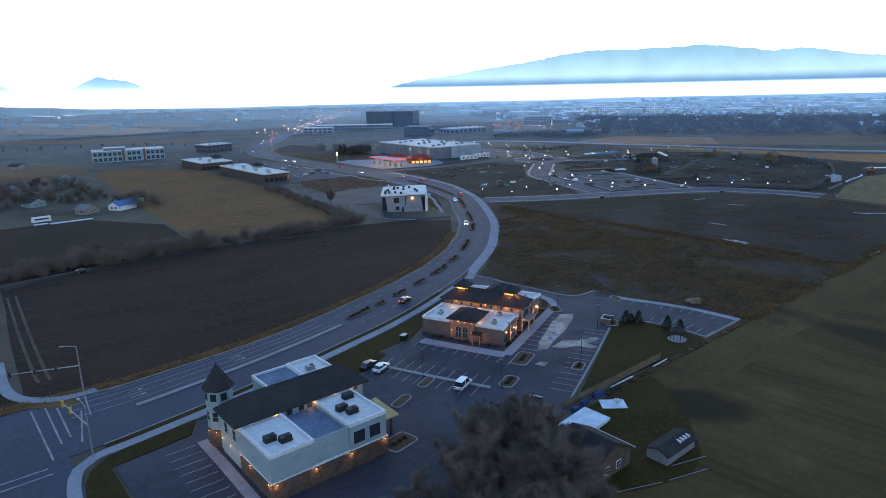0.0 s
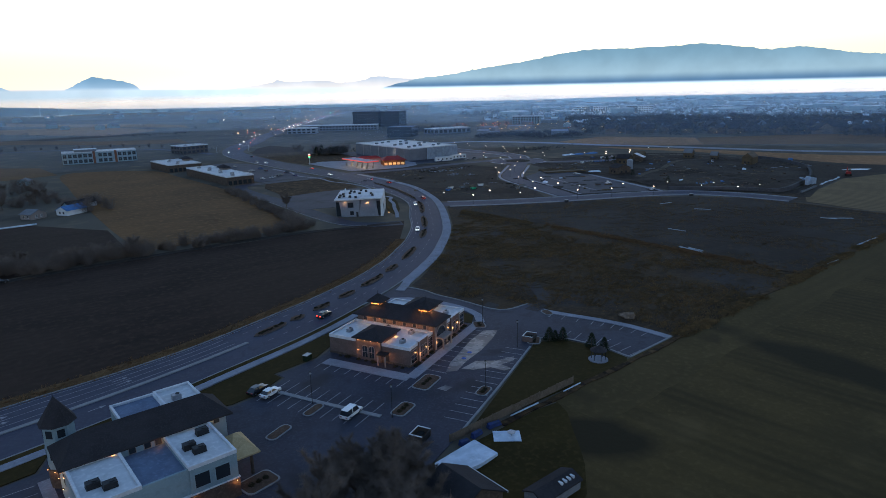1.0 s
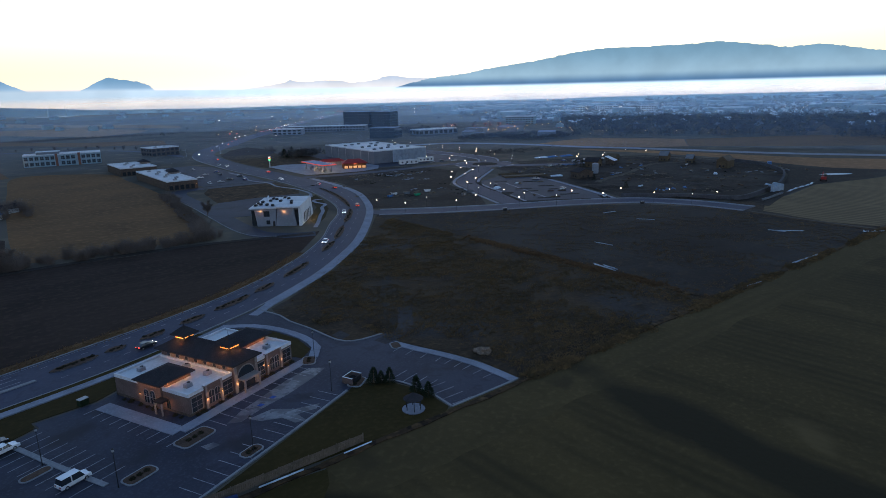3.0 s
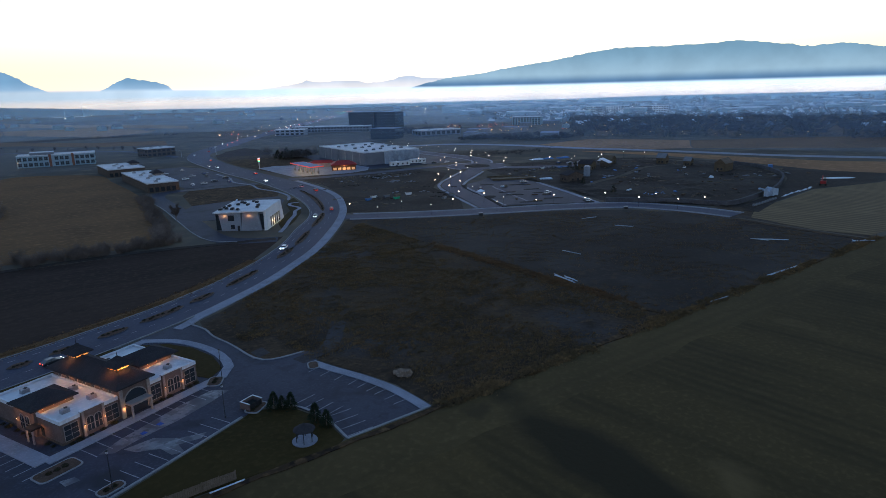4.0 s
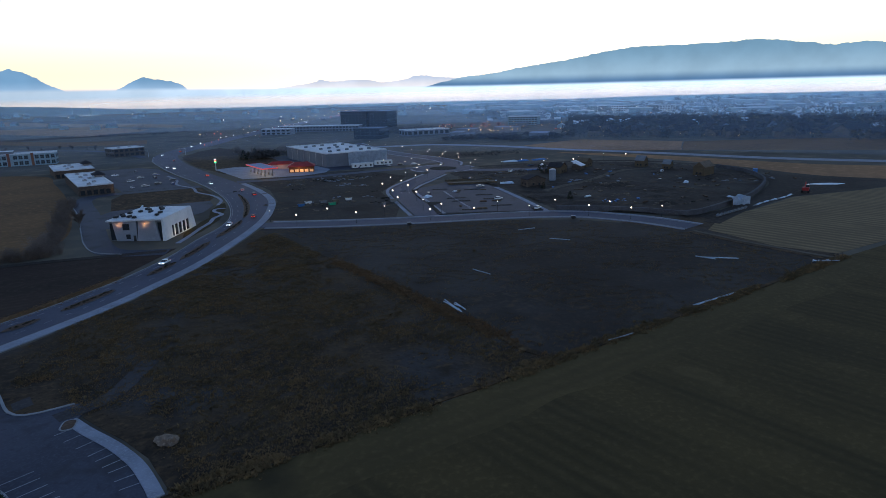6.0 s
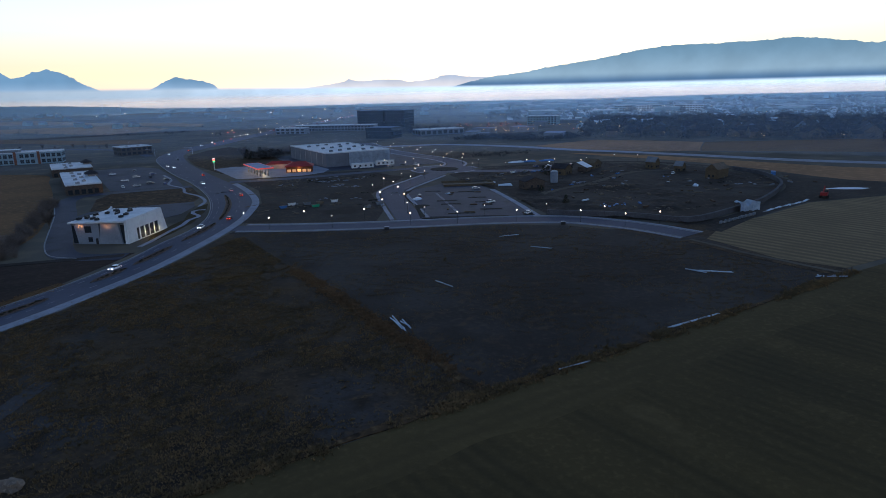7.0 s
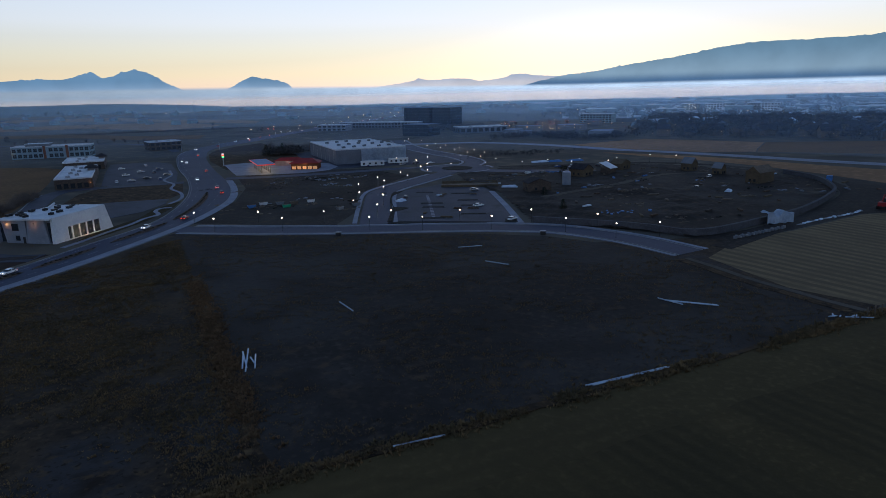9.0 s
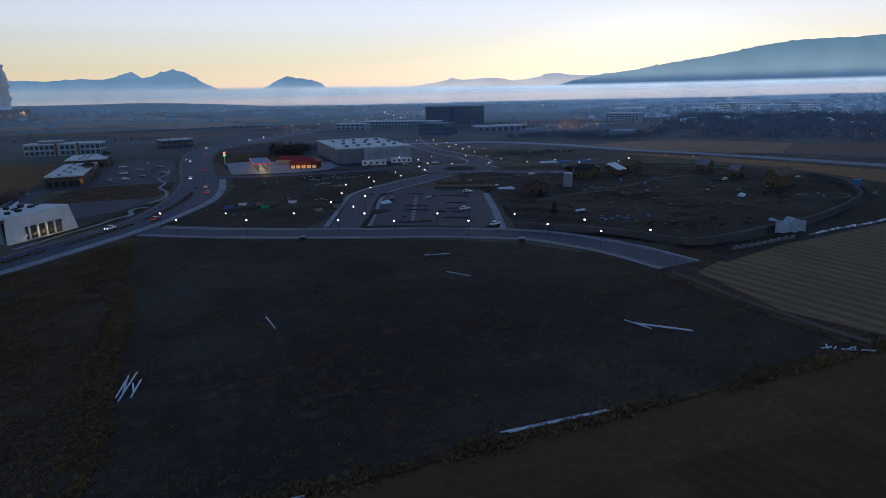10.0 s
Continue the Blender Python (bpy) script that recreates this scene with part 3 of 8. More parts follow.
SITE = [(357, 186), (374, 168), (385, 150), (388, 141), (412, 142), (456, 150), (513, 173), (540, 204), (549, 250), (534, 296), (496, 328), (440, 345), (400, 335), (388, 300), (386, 262)]


def inside(pts, x, y):
    hit = False
    for (x0, y0), (x1, y1) in zip(pts, pts[1:] + pts[:1]):
        if (y0 > y) != (y1 > y) and x < x0 + (y - y0) * (x1 - x0) / (y1 - y0):
            hit = not hit
    return hit


def heap(x, y, rise, seed):
    """Height of the churned soil over the plan."""
    a = noise.noise((x * 0.035, y * 0.035, seed)) + 0.6 * noise.noise((x * 0.11, y * 0.11, seed)) + 0.35 * noise.noise((x * 0.3, y * 0.3, seed))
    # flat along the street that leaves the roundabout
    u = min(1.0, max(0.0, ((x - 424) * 54 - (y - 336) * 33) / 4005))
    level = min(1.0, max(0.0, (math.hypot(x - 424 - 54 * u, y - 336 + 33 * u) - 7.5) / 6))
    return 0.08 + max(0.0, a) * rise * level


def rough_ground(name, pts, cell, rise, material, label, seed):
    """Churned soil: a sheet of small heaps and ruts over an outline of the plan."""
    xs, ys = [p[0] for p in pts], [p[1] for p in pts]
    verts, faces, index = [], [], {}

    def corner(i, j):
        if (i, j) not in index:
            x, y = min(xs) + i * cell, min(ys) + j * cell
            index[i, j] = len(verts)
            verts.append((x, y, heap(x, y, rise, seed)))
        return index[i, j]

    for i in range(int((max(xs) - min(xs)) / cell)):
        for j in range(int((max(ys) - min(ys)) / cell)):
            if inside(pts, min(xs) + (i + 0.5) * cell, min(ys) + (j + 0.5) * cell):
                faces.append((corner(i, j), corner(i + 1, j), corner(i + 1, j + 1), corner(i, j + 1)))
    me = bpy.data.meshes.new(name)
    me.from_pydata(verts, [], faces)
    me.materials.append(material)
    me.shade_smooth()
    return tagged(new(name, me), label, "field", "", "structure")


rough_ground("field_site", SITE, 1.6, 1.5, BARE, "churned bare soil of a building site", 1.0)
sheet("field_lot", [(240, 262), (266, 243), (292, 226), (306, 246), (324, 296), (350, 322), (372, 345), (365, 395), (330, 412), (300, 412), (281, 400), (278, 350), (266, 305)], 0.05, BARE, "bare earth lot strewn with building materials", "field")
sheet("field_corner", [(278, 520), (281, 450), (300, 455), (345, 450), (352, 520), (342, 580), (320, 650), (296, 630), (284, 585)], 0.05, RIDGE, "dry grass corner plot by the highway", "field")
sheet("field_gold", [(578, 456), (580, 414), (590, 383), (611, 342), (642, 319), (662, 334), (715, 369), (696, 417), (670, 465), (624, 463)], 0.05, GOLD, "long golden stubble field beyond the highway", "field")
sheet("field_olive", [(642, 318), (720, 222), (860, 80), (980, 120), (830, 290), (716, 368), (662, 333)], 0.05, STRAW, "dull brown field beyond the highway", "field")
sheet("field_gold", [(553, 385), (557, 344), (567, 304), (570, 260), (565, 218), (557, 180), (556, 160), (580, 100), (650, 40), (720, 20), (660, 110), (612, 189), (607, 208), (601, 241), (595, 279), (585, 319), (570, 356)], 0.05, GOLD, "golden stubble strip before the highway", "field")
sheet("field_wedge", [(288, 607), (338, 590), (354, 636), (348, 690), (318, 662)], 0.09, PLOUGHED, "dark tilled wedge beside the highway", "field")
sheet("field_far_tan", [(-60, 1330), (60, 1270), (155, 1285), (262, 1080), (348, 1143), (376, 1211), (300, 1437), (150, 1476), (-40, 1500)], 0.08, GOLD, "distant tan stubble strip", "field")
sheet("field_far_dark", [(-500, 1150), (60, 1080), (180, 1040), (420, 1060), (360, 1120), (255, 1095), (80, 1090), (-500, 1220)], 0.05, PLOUGHED, "distant dark tilled strip", "field")
sheet("field_west_tan", [(-60, 620), (60, 560), (112, 570), (110, 640), (40, 720), (-60, 720)], 0.05, STRAW, "tan grass paddock by the office building", "field")
for k, (x, y, a, b, rot, matl) in enumerate([(500, 1550, 260, 60, 35, PLOUGHED), (250, 1850, 380, 90, 25, PLOUGHED), (900, 1900, 300, 60, 38, STRAW), (1300, 1500, 320, 70, 50, PLOUGHED), (600, 2300, 420, 110, 35, STRAW), (1700, 1700, 420, 90, 45, STRAW), (1500, 900, 300, 60, 60, STRAW), (-200, 2300, 500, 100, 5, STRAW), (-600, 1700, 400, 90, 10, PLOUGHED), (1200, 2150, 400, 70, 40, PLOUGHED), (0, 2900, 600, 120, 15, PLOUGHED)]):
    c, s = math.cos(radians(-rot)), math.sin(radians(-rot))
    sheet("field_distant", [(x + u * c - v * s, y + u * s + v * c) for u, v in ((-a, -b), (a, -b * 0.8), (a * 0.9, b), (-a * 1.1, b * 0.8))], 0.1 + 0.02 * k, matl, "distant farm field in winter", "field")

sheet("field_west_band", [(158, 1067), (228, 953), (281, 926), (314, 899), (299, 825), (219, 870), (156, 976), (20, 1080), (20, 1150)], 0.09, STRAW, "brown stubble band on the plain", "field")
sheet("field_west_band", [(187, 1973), (299, 1623), (404, 1490), (458, 1313), (432, 1208), (284, 1479), (178, 1689), (-60, 1850), (-60, 2050)], 0.33, GOLD, "pale tan stubble band on the plain", "field")
# shallow inlets of the lake shining in the plain
for outline in ([(285, 2570), (368, 2345), (450, 2395), (436, 2450), (372, 2420), (330, 2560)], [(470, 3480), (590, 3030), (640, 3050), (600, 3250), (540, 3560)], [(60, 2900), (150, 2760), (210, 2790), (120, 2960)]):
    sheet("water_inlet", outline, 0.4, WATER, "pale shallow inlet of the lake", "lake", True)

# dry verges along the road
ribbon("verge", LEFT_EDGE[2:16], 0.3, 4.2, -0.2, 0.16, VERGE, "tawny dry grass verge along the road", "verge")
bm = bmesh.new()
strip(bm, [(236 + math.sin(y * 0.3) * 0.8 + 1.1, y) for y in range(70, 178, 3)], [(236 + math.sin(y * 0.3) * 0.8 - 1.1, y) for y in range(70, 178, 3)], -0.2, 0.2)
tagged(part("verge_ridge", bm, RIDGE), "low ridge of dry grass between fields", "verge", "", "structure")
bm = bmesh.new()
xs = list(range(98, 372, 2))
lift = [min(1.0, max(0.0, (x - 156) / 8)) for x in xs]
strip(bm, [(x, 68.6 + 0.9 * k + (0.15 + 0.3 * k) * math.sin(x * 0.21) + 0.3 * k * noise.noise((x * 0.3, 1, 0))) for x, k in zip(xs, lift)], [(x, 67.3 + 0.5 * k + 0.25 * math.sin(x * 0.37) + 0.3 * noise.noise((x * 0.35, 2, 0))) for x, k in zip(xs, lift)], -0.2, 0.2)
tagged(part("verge_fence_line", bm, RIDGE), "dry weeds along the field boundary", "verge", "", "structure")
ribbon("verge_canal", [(-60, 226), (15, 239), (44, 244.5), (96, 245.3), (142, 242), (193, 228)], -2, 2, -0.2, 0.14, BARE, "dark farm lane along the field boundary", "lane")

# ---- roads ----

def dense(pts, k=8):
    P = [np.array(p, float) for p in pts]
    P = [2 * P[0] - P[1]] + P + [2 * P[-1] - P[-2]]
    out = []
    for a, b, c, d in zip(P, P[1:], P[2:], P[3:]):
        for i in range(k):
            s = i / k
            out.append(0.5 * (2 * b + (c - a) * s + (2 * a - 5 * b + 4 * c - d) * s * s + (3 * b - a - 3 * c + d) * s ** 3))
    return np.array(out + [P[-2]])


EDGE_L, EDGE_R = dense(LEFT_EDGE), dense(RIGHT_EDGE)
bm = bmesh.new()
strip(bm, EDGE_L, EDGE_R, -0.2, 0.12)
tagged(part("road", bm, ROADTOP), "curved multi-lane asphalt road with pale worn lanes", "road", "", "structure")


def between(f, i0=0, i1=None):
    """A line at the share f of the road's width, from its left edge."""
    return (EDGE_L * (1 - f) + EDGE_R * f)[i0:i1]


def line_on_road(name, f, i0, i1, width, material, label, dash=None, z=0.135):
    line = between(f, i0, i1)
    nn = normals(line) * width / 2
    bm = bmesh.new()
    if dash:
        for i in range(0, len(line) - 1, dash[1]):
            j = min(i + dash[0], len(line) - 1)
            if j > i:
                strip(bm, (line + nn)[i:j + 1], (line - nn)[i:j + 1], 0.05, z)
    else:
        strip(bm, line + nn, line - nn, 0.05, z)
    return tagged(part(name, bm, material), label, "road marking", "", "structure")


for f in (0.14, 0.26, 0.39):
    line_on_road("lane_line", f, 26, 62, 0.16, PAINT, "white turning lane line")
for f in (0.19, 0.7):
    line_on_road("lane_line", f, 64, 200, 0.16, PAINT, "white dashed lane line", (1, 3))
line_on_road("edge_line", 0.04, 28, 205, 0.14, PAINT, "white edge line")


def offset_strip(name, line, a, b, z0, z1, material, label, category):
    nn = normals(line)
    bm = bmesh.new()
    strip(bm, line + nn * max(a, b), line + nn * min(a, b), z0, z1)
    return tagged(part(name, bm, material), label, category, "", "structure")


offset_strip("kerb_left", EDGE_L[28:206], 0.0, 0.35, -0.1, 0.27, KERB, "concrete kerb", "kerb")
offset_strip("kerb_right", EDGE_R[26:176], -0.35, 0.0, -0.1, 0.27, KERB, "concrete kerb", "kerb")
# pavement on the right side: behind a grass strip near the crossing, against the kerb round the bend
offset_strip("verge_lawn", EDGE_R[26:84], -2.0, -0.36, -0.1, 0.22, LAWN, "narrow winter grass strip by the kerb", "verge")
offset_strip("pavement_street", EDGE_R[26:88], -4.2, -2.0, -0.1, 0.26, CONCRETE, "pale concrete pavement", "pavement")
offset_strip("pavement_bend", EDGE_R[97:176], -3.7, -0.36, -0.1, 0.26, CONCRETE, "wide pale concrete pavement round the bend", "pavement")

# central islands with low planting, nearer the left side
MEDIAN = 0.43
ISLANDS = [(64, 71), (72, 75), (77, 81), (84, 89), (91, 98), (99, 103), (106, 116), (122, 127), (128, 135), (137, 147), (149, 166)]
for i0, i1 in ISLANDS:
    mid = between(MEDIAN, i0, i1 + 1)
    nn = normals(mid)
    w = (0.3 + 1.35 * np.sin(np.linspace(0, math.pi, len(mid))) ** 0.35)[:, None]
    bm = bmesh.new()
    strip(bm, mid + nn * w, mid - nn * w, 0.0, 0.30)
    island = tagged(part("traffic_island", bm, OLDKERB), "kerbed planted island between carriageways", "traffic island", "islands along the road")
    bm = bmesh.new()
    strip(bm, mid + nn * (w - 0.14), mid - nn * (w - 0.14), 0.2, 0.36)
    part("planting_bed", bm, BARK, island, "dark mulch bed")
bm = bmesh.new()
mid = between(0.52, 33, 63)
nn = normals(mid) * 0.55
strip(bm, mid + nn, mid - nn, 0.0, 0.30)
tagged(part("traffic_island", bm, KERB), "narrow concrete median strip", "traffic island", "islands along the road")

# crossing street
SIDE = [(0.5, 118), (0, 60), (-4, -20), (-20, -160), (-60, -400)]
ribbon("road_cross", SIDE, -12, 12, -0.2, 0.115, ROADTOP, "asphalt side street at the crossing", "road")
for a, b in (((10.0, 138), (10.2, 115.5)), ((12.4, 138), (12.3, 120.5)), ((14.2, 137.6), (14.0, 122)), ((17.6, 131.8), (15.2, 118.8))):
    ribbon("crosswalk_line", [a, b], -0.16, 0.16, 0.05, 0.14, PAINT, "white crosswalk line", "road marking")
ribbon("dirt_track", [(8.6, 148), (9.4, 165), (10.8, 190), (12.6, 212), (14, 236)], -1.5, 1.5, -0.2, 0.12, PATHSOIL, "pale gravel edge of the farm track", "track")
for off in (0.0, 2.2):
    ribbon("wheel_rut", [(13.4 + off, 152), (13.4 + off, 160), (14.4 + off, 190), (16.2 + off, 228)], -0.35, 0.35, -0.1, 0.09, PATHSOIL, "pale wheel rut along the field edge", "track")
ribbon("pavement_crossing", [(22.0, 139.9), (18.5, 139.6), (14.6, 140.6), (10.6, 143.8), (8.2, 148.5), (7.4, 156), (8.0, 170)], -1.1, 1.1, -0.1, 0.25, CONCRETE, "pale concrete corner pavement at the crossing", "pavement", step=1.5)
ribbon("pavement_corner", [(20.5, 112.6), (15.8, 111.8), (12.8, 109.4), (11.2, 104.5), (10.6, 98), (10.6, 84)], -1.0, 1.0, -0.1, 0.255, CONCRETE, "pale concrete corner pavement", "pavement", step=2)
sheet("lawn_corner", [(11.8, 84), (11.8, 98), (12.6, 104), (14.6, 108.2), (18, 110.8), (26, 112.2), (33.2, 113.4), (33, 112.6), (30.6, 108.2), (17.0, 106.6), (17.2, 80), (11.8, 80)], 0.16, LAWN, "winter lawn strip by the crossing", "lawn")

# street beyond the fields
STREET = [(228, 257), (240, 248), (262, 232.5), (295, 213.5), (332, 195), (356, 177.5), (366, 160), (370.5, 145), (372.5, 127)]
ribbon("road_north", STREET, -5.2, 5.2, -0.2, 0.11, ROADTOP, "asphalt side street along the fields", "road")
ribbon("pavement_north", STREET[1:], 6.6, 8.2, -0.1, 0.24, CONCRETE, "pale concrete pavement", "pavement")
ribbon("pavement_south", STREET[1:], -7.6, -6.2, -0.1, 0.24, CONCRETE, "pale concrete pavement", "pavement")
ribbon("kerb_north", STREET[1:], 5.2, 5.6, -0.1, 0.25, KERB, "concrete kerb", "kerb")
ribbon("kerb_south", STREET[1:], -5.6, -5.2, -0.1, 0.25, KERB, "concrete kerb", "kerb")
AVENUE = [(303, 212), (306, 221), (318.5, 253.5), (332.8, 288), (346, 304), (364, 318), (390, 338), (402, 349), (413.5, 361), (428, 372), (442, 391), (448.5, 425), (448, 465), (453, 530), (476, 620)]
ribbon("road_avenue", AVENUE, -6, 6, -0.2, 0.1, ROADTOP, "asphalt avenue past the building site", "road")
for name, a, b in (("pavement_avenue", 7.0, 8.8), ("pavement_avenue_east", -8.8, -7.0)):
    ribbon(name, AVENUE[1:7], a, b, -0.1, 0.22, CONCRETE, "pale concrete pavement", "pavement")
    ribbon(name, AVENUE[9:], a, b, -0.1, 0.22, CONCRETE, "pale concrete pavement", "pavement")
HUB = Vector((413.5, 361))


def disc(name, r, z0, z1, material, label, category, group="", kind="structure"):
    """A round slab on the roundabout's centre."""
    bm = bmesh.new()
    prism(bm, [(HUB.x + r * math.cos(i * math.tau / 40), HUB.y + r * math.sin(i * math.tau / 40)) for i in range(40)], z0, z1)
    return tagged(part(name, bm, material), label, category, group, kind)


disc("road_roundabout", 21, -0.1, 0.13, ROADTOP, "asphalt roundabout", "road")
disc("traffic_island", 10.4, 0.0, 0.28, OLDKERB, "round kerb of the roundabout island", "traffic island", "islands along the road", "")
disc("lawn_roundabout", 9.9, 0.0, 0.4, SHRUBBED, "dark planting on the roundabout island", "lawn")
ribbon("road_site_entry", [(420, 345), (430, 332), (444, 321), (461, 310.5), (478, 303)], -6, 6, -0.2, 0.145, ROADTOP, "asphalt street from the roundabout into the site", "road")
for turn_from, turn_to in ((-22, 8), (64, 128), (150, 200), (255, 305)):
    pts = [(HUB.x + 23 * math.cos(radians(a)), HUB.y + 23 * math.sin(radians(a))) for a in range(turn_from, turn_to + 1, 6)]
    ribbon("pavement_roundabout", pts, -0.9, 0.9, -0.1, 0.24, CONCRETE, "pale concrete pavement round the roundabout", "pavement", step=2)
ribbon("road_site", [(440, 352), (480, 338), (525, 316), (548, 290), (557, 250), (552, 218), (536, 192), (513, 168), (470, 150), (430, 138), (385, 127)], -3.4, 3.4, -0.2, 0.1, BARE, "unpaved curved street round the building site", "road")
ribbon("road_far_highway", [(420, 580), (470, 562), (500, 551), (526, 538), (548, 500), (564, 456), (577, 395), (593, 354), (612, 290), (621, 253), (632, 221), (645, 195), (690, 115), (780, 0), (960, -170)], -7, 7, -0.2, 0.14, CONCRETE, "distant pale highway between golden fields", "road")
ribbon("highway", [(478, 940), (560, 1050), (650, 1168), (742, 1284), (863, 1437), (969, 1551), (1150, 1760)], -13, 13, -0.2, 0.12, ROADTOP, "straight distant highway with evening traffic", "road", step=40)
ribbon("road_forecourt", [(274, 400), (300, 392), (330, 387), (380, 384), (425, 374)], -5, 5, -0.2, 0.09, ROADTOP, "access road past the filling station", "road")
sheet("pavement_forecourt", [(282, 412), (300, 405), (322, 399), (340, 404), (351, 420), (352, 448), (330, 470), (300, 488), (284, 484)], 0.13, CONCRETE, "pale concrete filling station forecourt", "forecourt")
sheet("pavement_store_lot", [(318, 412), (380, 404), (440, 395), (448, 470), (430, 545), (350, 545), (340, 470), (352, 455), (350, 425)], 0.07, ASPHALT, "asphalt yard round the store building", "parking lot")
ribbon("road_lane_west", [(193, 226), (182, 232), (174.5, 242), (173.5, 262), (175.5, 290), (179, 335), (180, 365), (183, 388), (196, 401), (250, 398)], -5.4, 4.0, -0.2, 0.1, ASPHALT, "narrow asphalt service lane", "lane")
ribbon("kerb_lane", [(178.5, 233.5), (170.8, 243), (169.4, 262), (171.3, 290), (174.8, 335), (175.8, 366), (178.5, 388)], -0.25, 0.25, -0.1, 0.24, KERB, "concrete kerb", "kerb")
sheet("parking_lot_shops", [(206, 408), (246, 402), (250, 450), (250, 520), (240, 545), (208, 545), (206, 480)], 0.1, ASPHALT, "asphalt parking lot beside the shops", "parking lot")
sheet("parking_lot_office", [(178, 290), (200, 282), (214, 292), (226, 301), (236, 319), (238.5, 334), (212, 338), (190, 336), (182, 325)], 0.112, ASPHALT, "asphalt parking lot behind the office", "parking lot")
sheet("lawn_shops", [(190, 338), (236, 330), (246, 350), (249, 392), (205, 396), (196, 378)], 0.07, RIDGE, "dry grass plot between lots", "lawn")
sheet("parking_lot_site", [(313.5, 220), (343.6, 200.5), (352, 193), (368, 224), (383, 262), (389, 290), (379, 305), (362, 296), (348, 292), (335, 277), (329, 258)], 0.12, ASPHALT, "asphalt site lot with stacked materials", "parking lot")

ribbon("pavement_site", [(383, 264), (368, 226), (353.4, 191.5)], -1.4, 1.4, -0.1, 0.23, CONCRETE, "pale concrete walk beside the site lot", "pavement")
ribbon("planting_strip", [(310, 217.6), (326, 208.6), (343, 198.6)], -1.0, 1.0, -0.1, 0.3, SHRUBBED, "dark planting strip along the site lot", "planting")
sheet("planting_bed", [(310.4, 219.6), (313.4, 220.4), (321, 238), (329.8, 243.6), (329, 246.4), (325.2, 248.6), (328, 262), (333, 274), (346.5, 291), (340, 288.4), (332.4, 271.6), (325.4, 251)], 0.24, SHRUBBED, "dark planting bed between avenue and site lot", "planting")
sheet("planting_bed", [(349, 195.4), (353, 192.6), (356.6, 199.6), (353, 201.6)], 0.25, SHRUBBED, "dark planting bed at the site lot entry", "planting")
for x0, y0, x1, y1 in ((350, 282.3, 357.7, 277.6), (338.7, 251.7, 347.8, 246.4), (335.4, 242.4, 344.2, 237.3), (324.5, 219.8, 333.7, 214.6), (362.9, 269.3, 372, 263.8), (356.6, 249.9, 365.1, 244.9), (351.6, 237, 357, 233.9), (342.1, 219.4, 351.8, 213.9)):
    ribbon("lot_kerb", [(x0, y0), (x1, y1)], -1.25, 1.25, -0.1, 0.24, OLDKERB, "kerb round a narrow lot island", "kerb")
    ribbon("planting_strip", [(x0 + 0.3, y0 - 0.2), (x1 - 0.3, y1 + 0.2)], -1.0, 1.0, -0.1, 0.32, SHRUBBED, "narrow dark planting island in the site lot", "planting")
for k in range(17):
    f = k / 17
    x, y = 330.4 + 21.6 * f, 219.7 + 53.6 * f
    ribbon("walk_stripe", [(x, y), (x + 0.75, y + 1.8)], -0.7, 0.7, 0.05, 0.136, CONCRETE, "pale striped walkway across the site lot", "road marking")
ribbon("dirt_path", [(150, 108), (155.3, 113.3), (162, 123.5), (171, 137.7), (183, 156)], -1.6, 1.6, -0.2, 0.075, BARE, "faint bare dirt path across the field", "path")

# ---- the lot round the two near buildings ----
LOT = [(17.5, 106), (31, 107.5), (33, 112), (57, 111), (64, 108), (70.5, 109), (77.5, 113), (77, 115.5), (88, 117), (96, 122), (108, 128.5), (122, 136), (122, 143.5), (134, 149), (137, 141), (137, 134.2), (138.7, 125), (140.1, 113.6), (143, 110.2), (147.3, 109.6), (151.8, 109.7), (153, 106.5), (150.8, 103), (153, 96.5), (155.6, 89.5), (157.8, 81), (158.3, 69.6), (140.4, 69.4), (140.6, 76), (139.5, 82), (138, 86.5), (134, 91), (128.5, 88.6), (91, 71), (80, 66.5), (60, 66), (52, 62), (24, 62), (18, 80)]
sheet("parking_lot", LOT, 0.13, ASPHALT, "asphalt parking lot with white stall lines", "parking lot")
sheet("lawn_garden", [(92, 70.2), (128.5, 88.0), (131, 90), (137.4, 86.2), (139, 81.8), (140.1, 76), (139.9, 69.8), (138, 68.5)], 0.11, LAWN, "green winter lawn in the lot", "lawn")
sheet("lawn_strip", [(33.5, 112.7), (37.2, 113.7), (53, 116.9), (71.2, 121.7), (87.3, 125.9), (99.5, 130), (112.7, 135.3), (119, 138), (108, 129.5), (96, 123), (88, 118), (76.5, 116.4), (76.9, 113.6), (70.3, 110), (64, 109), (57, 112)], 0.1, LAWN, "dark winter lawn between pavement and lot", "lawn")
ARC = [(150.6, 103.4), (152.6, 97), (155.4, 89.5), (157.5, 81.5), (158.2, 75), (158.4, 69.6)]
ribbon("pavement_arc", ARC, -2.1, 0.1, -0.1, 0.24, CONCRETE, "pale curved concrete pavement", "pavement", step=1.5)
ribbon("kerb_lot", [(91, 71), (110, 79.7), (128.5, 88.6)], -0.2, 0.25, -0.1, 0.27, KERB, "concrete kerb", "kerb")
ribbon("kerb_lot_end", [(140.4, 69.4), (149, 69.5), (158.3, 69.6)], -0.25, 0.2, -0.1, 0.25, KERB, "concrete kerb", "kerb")
ribbon("kerb_lot_inner", [(134, 90.6), (138, 86.5), (139.7, 82), (140.6, 76), (140.4, 69.6)], -0.2, 0.25, -0.1, 0.27, KERB, "concrete kerb", "kerb", step=1.5)
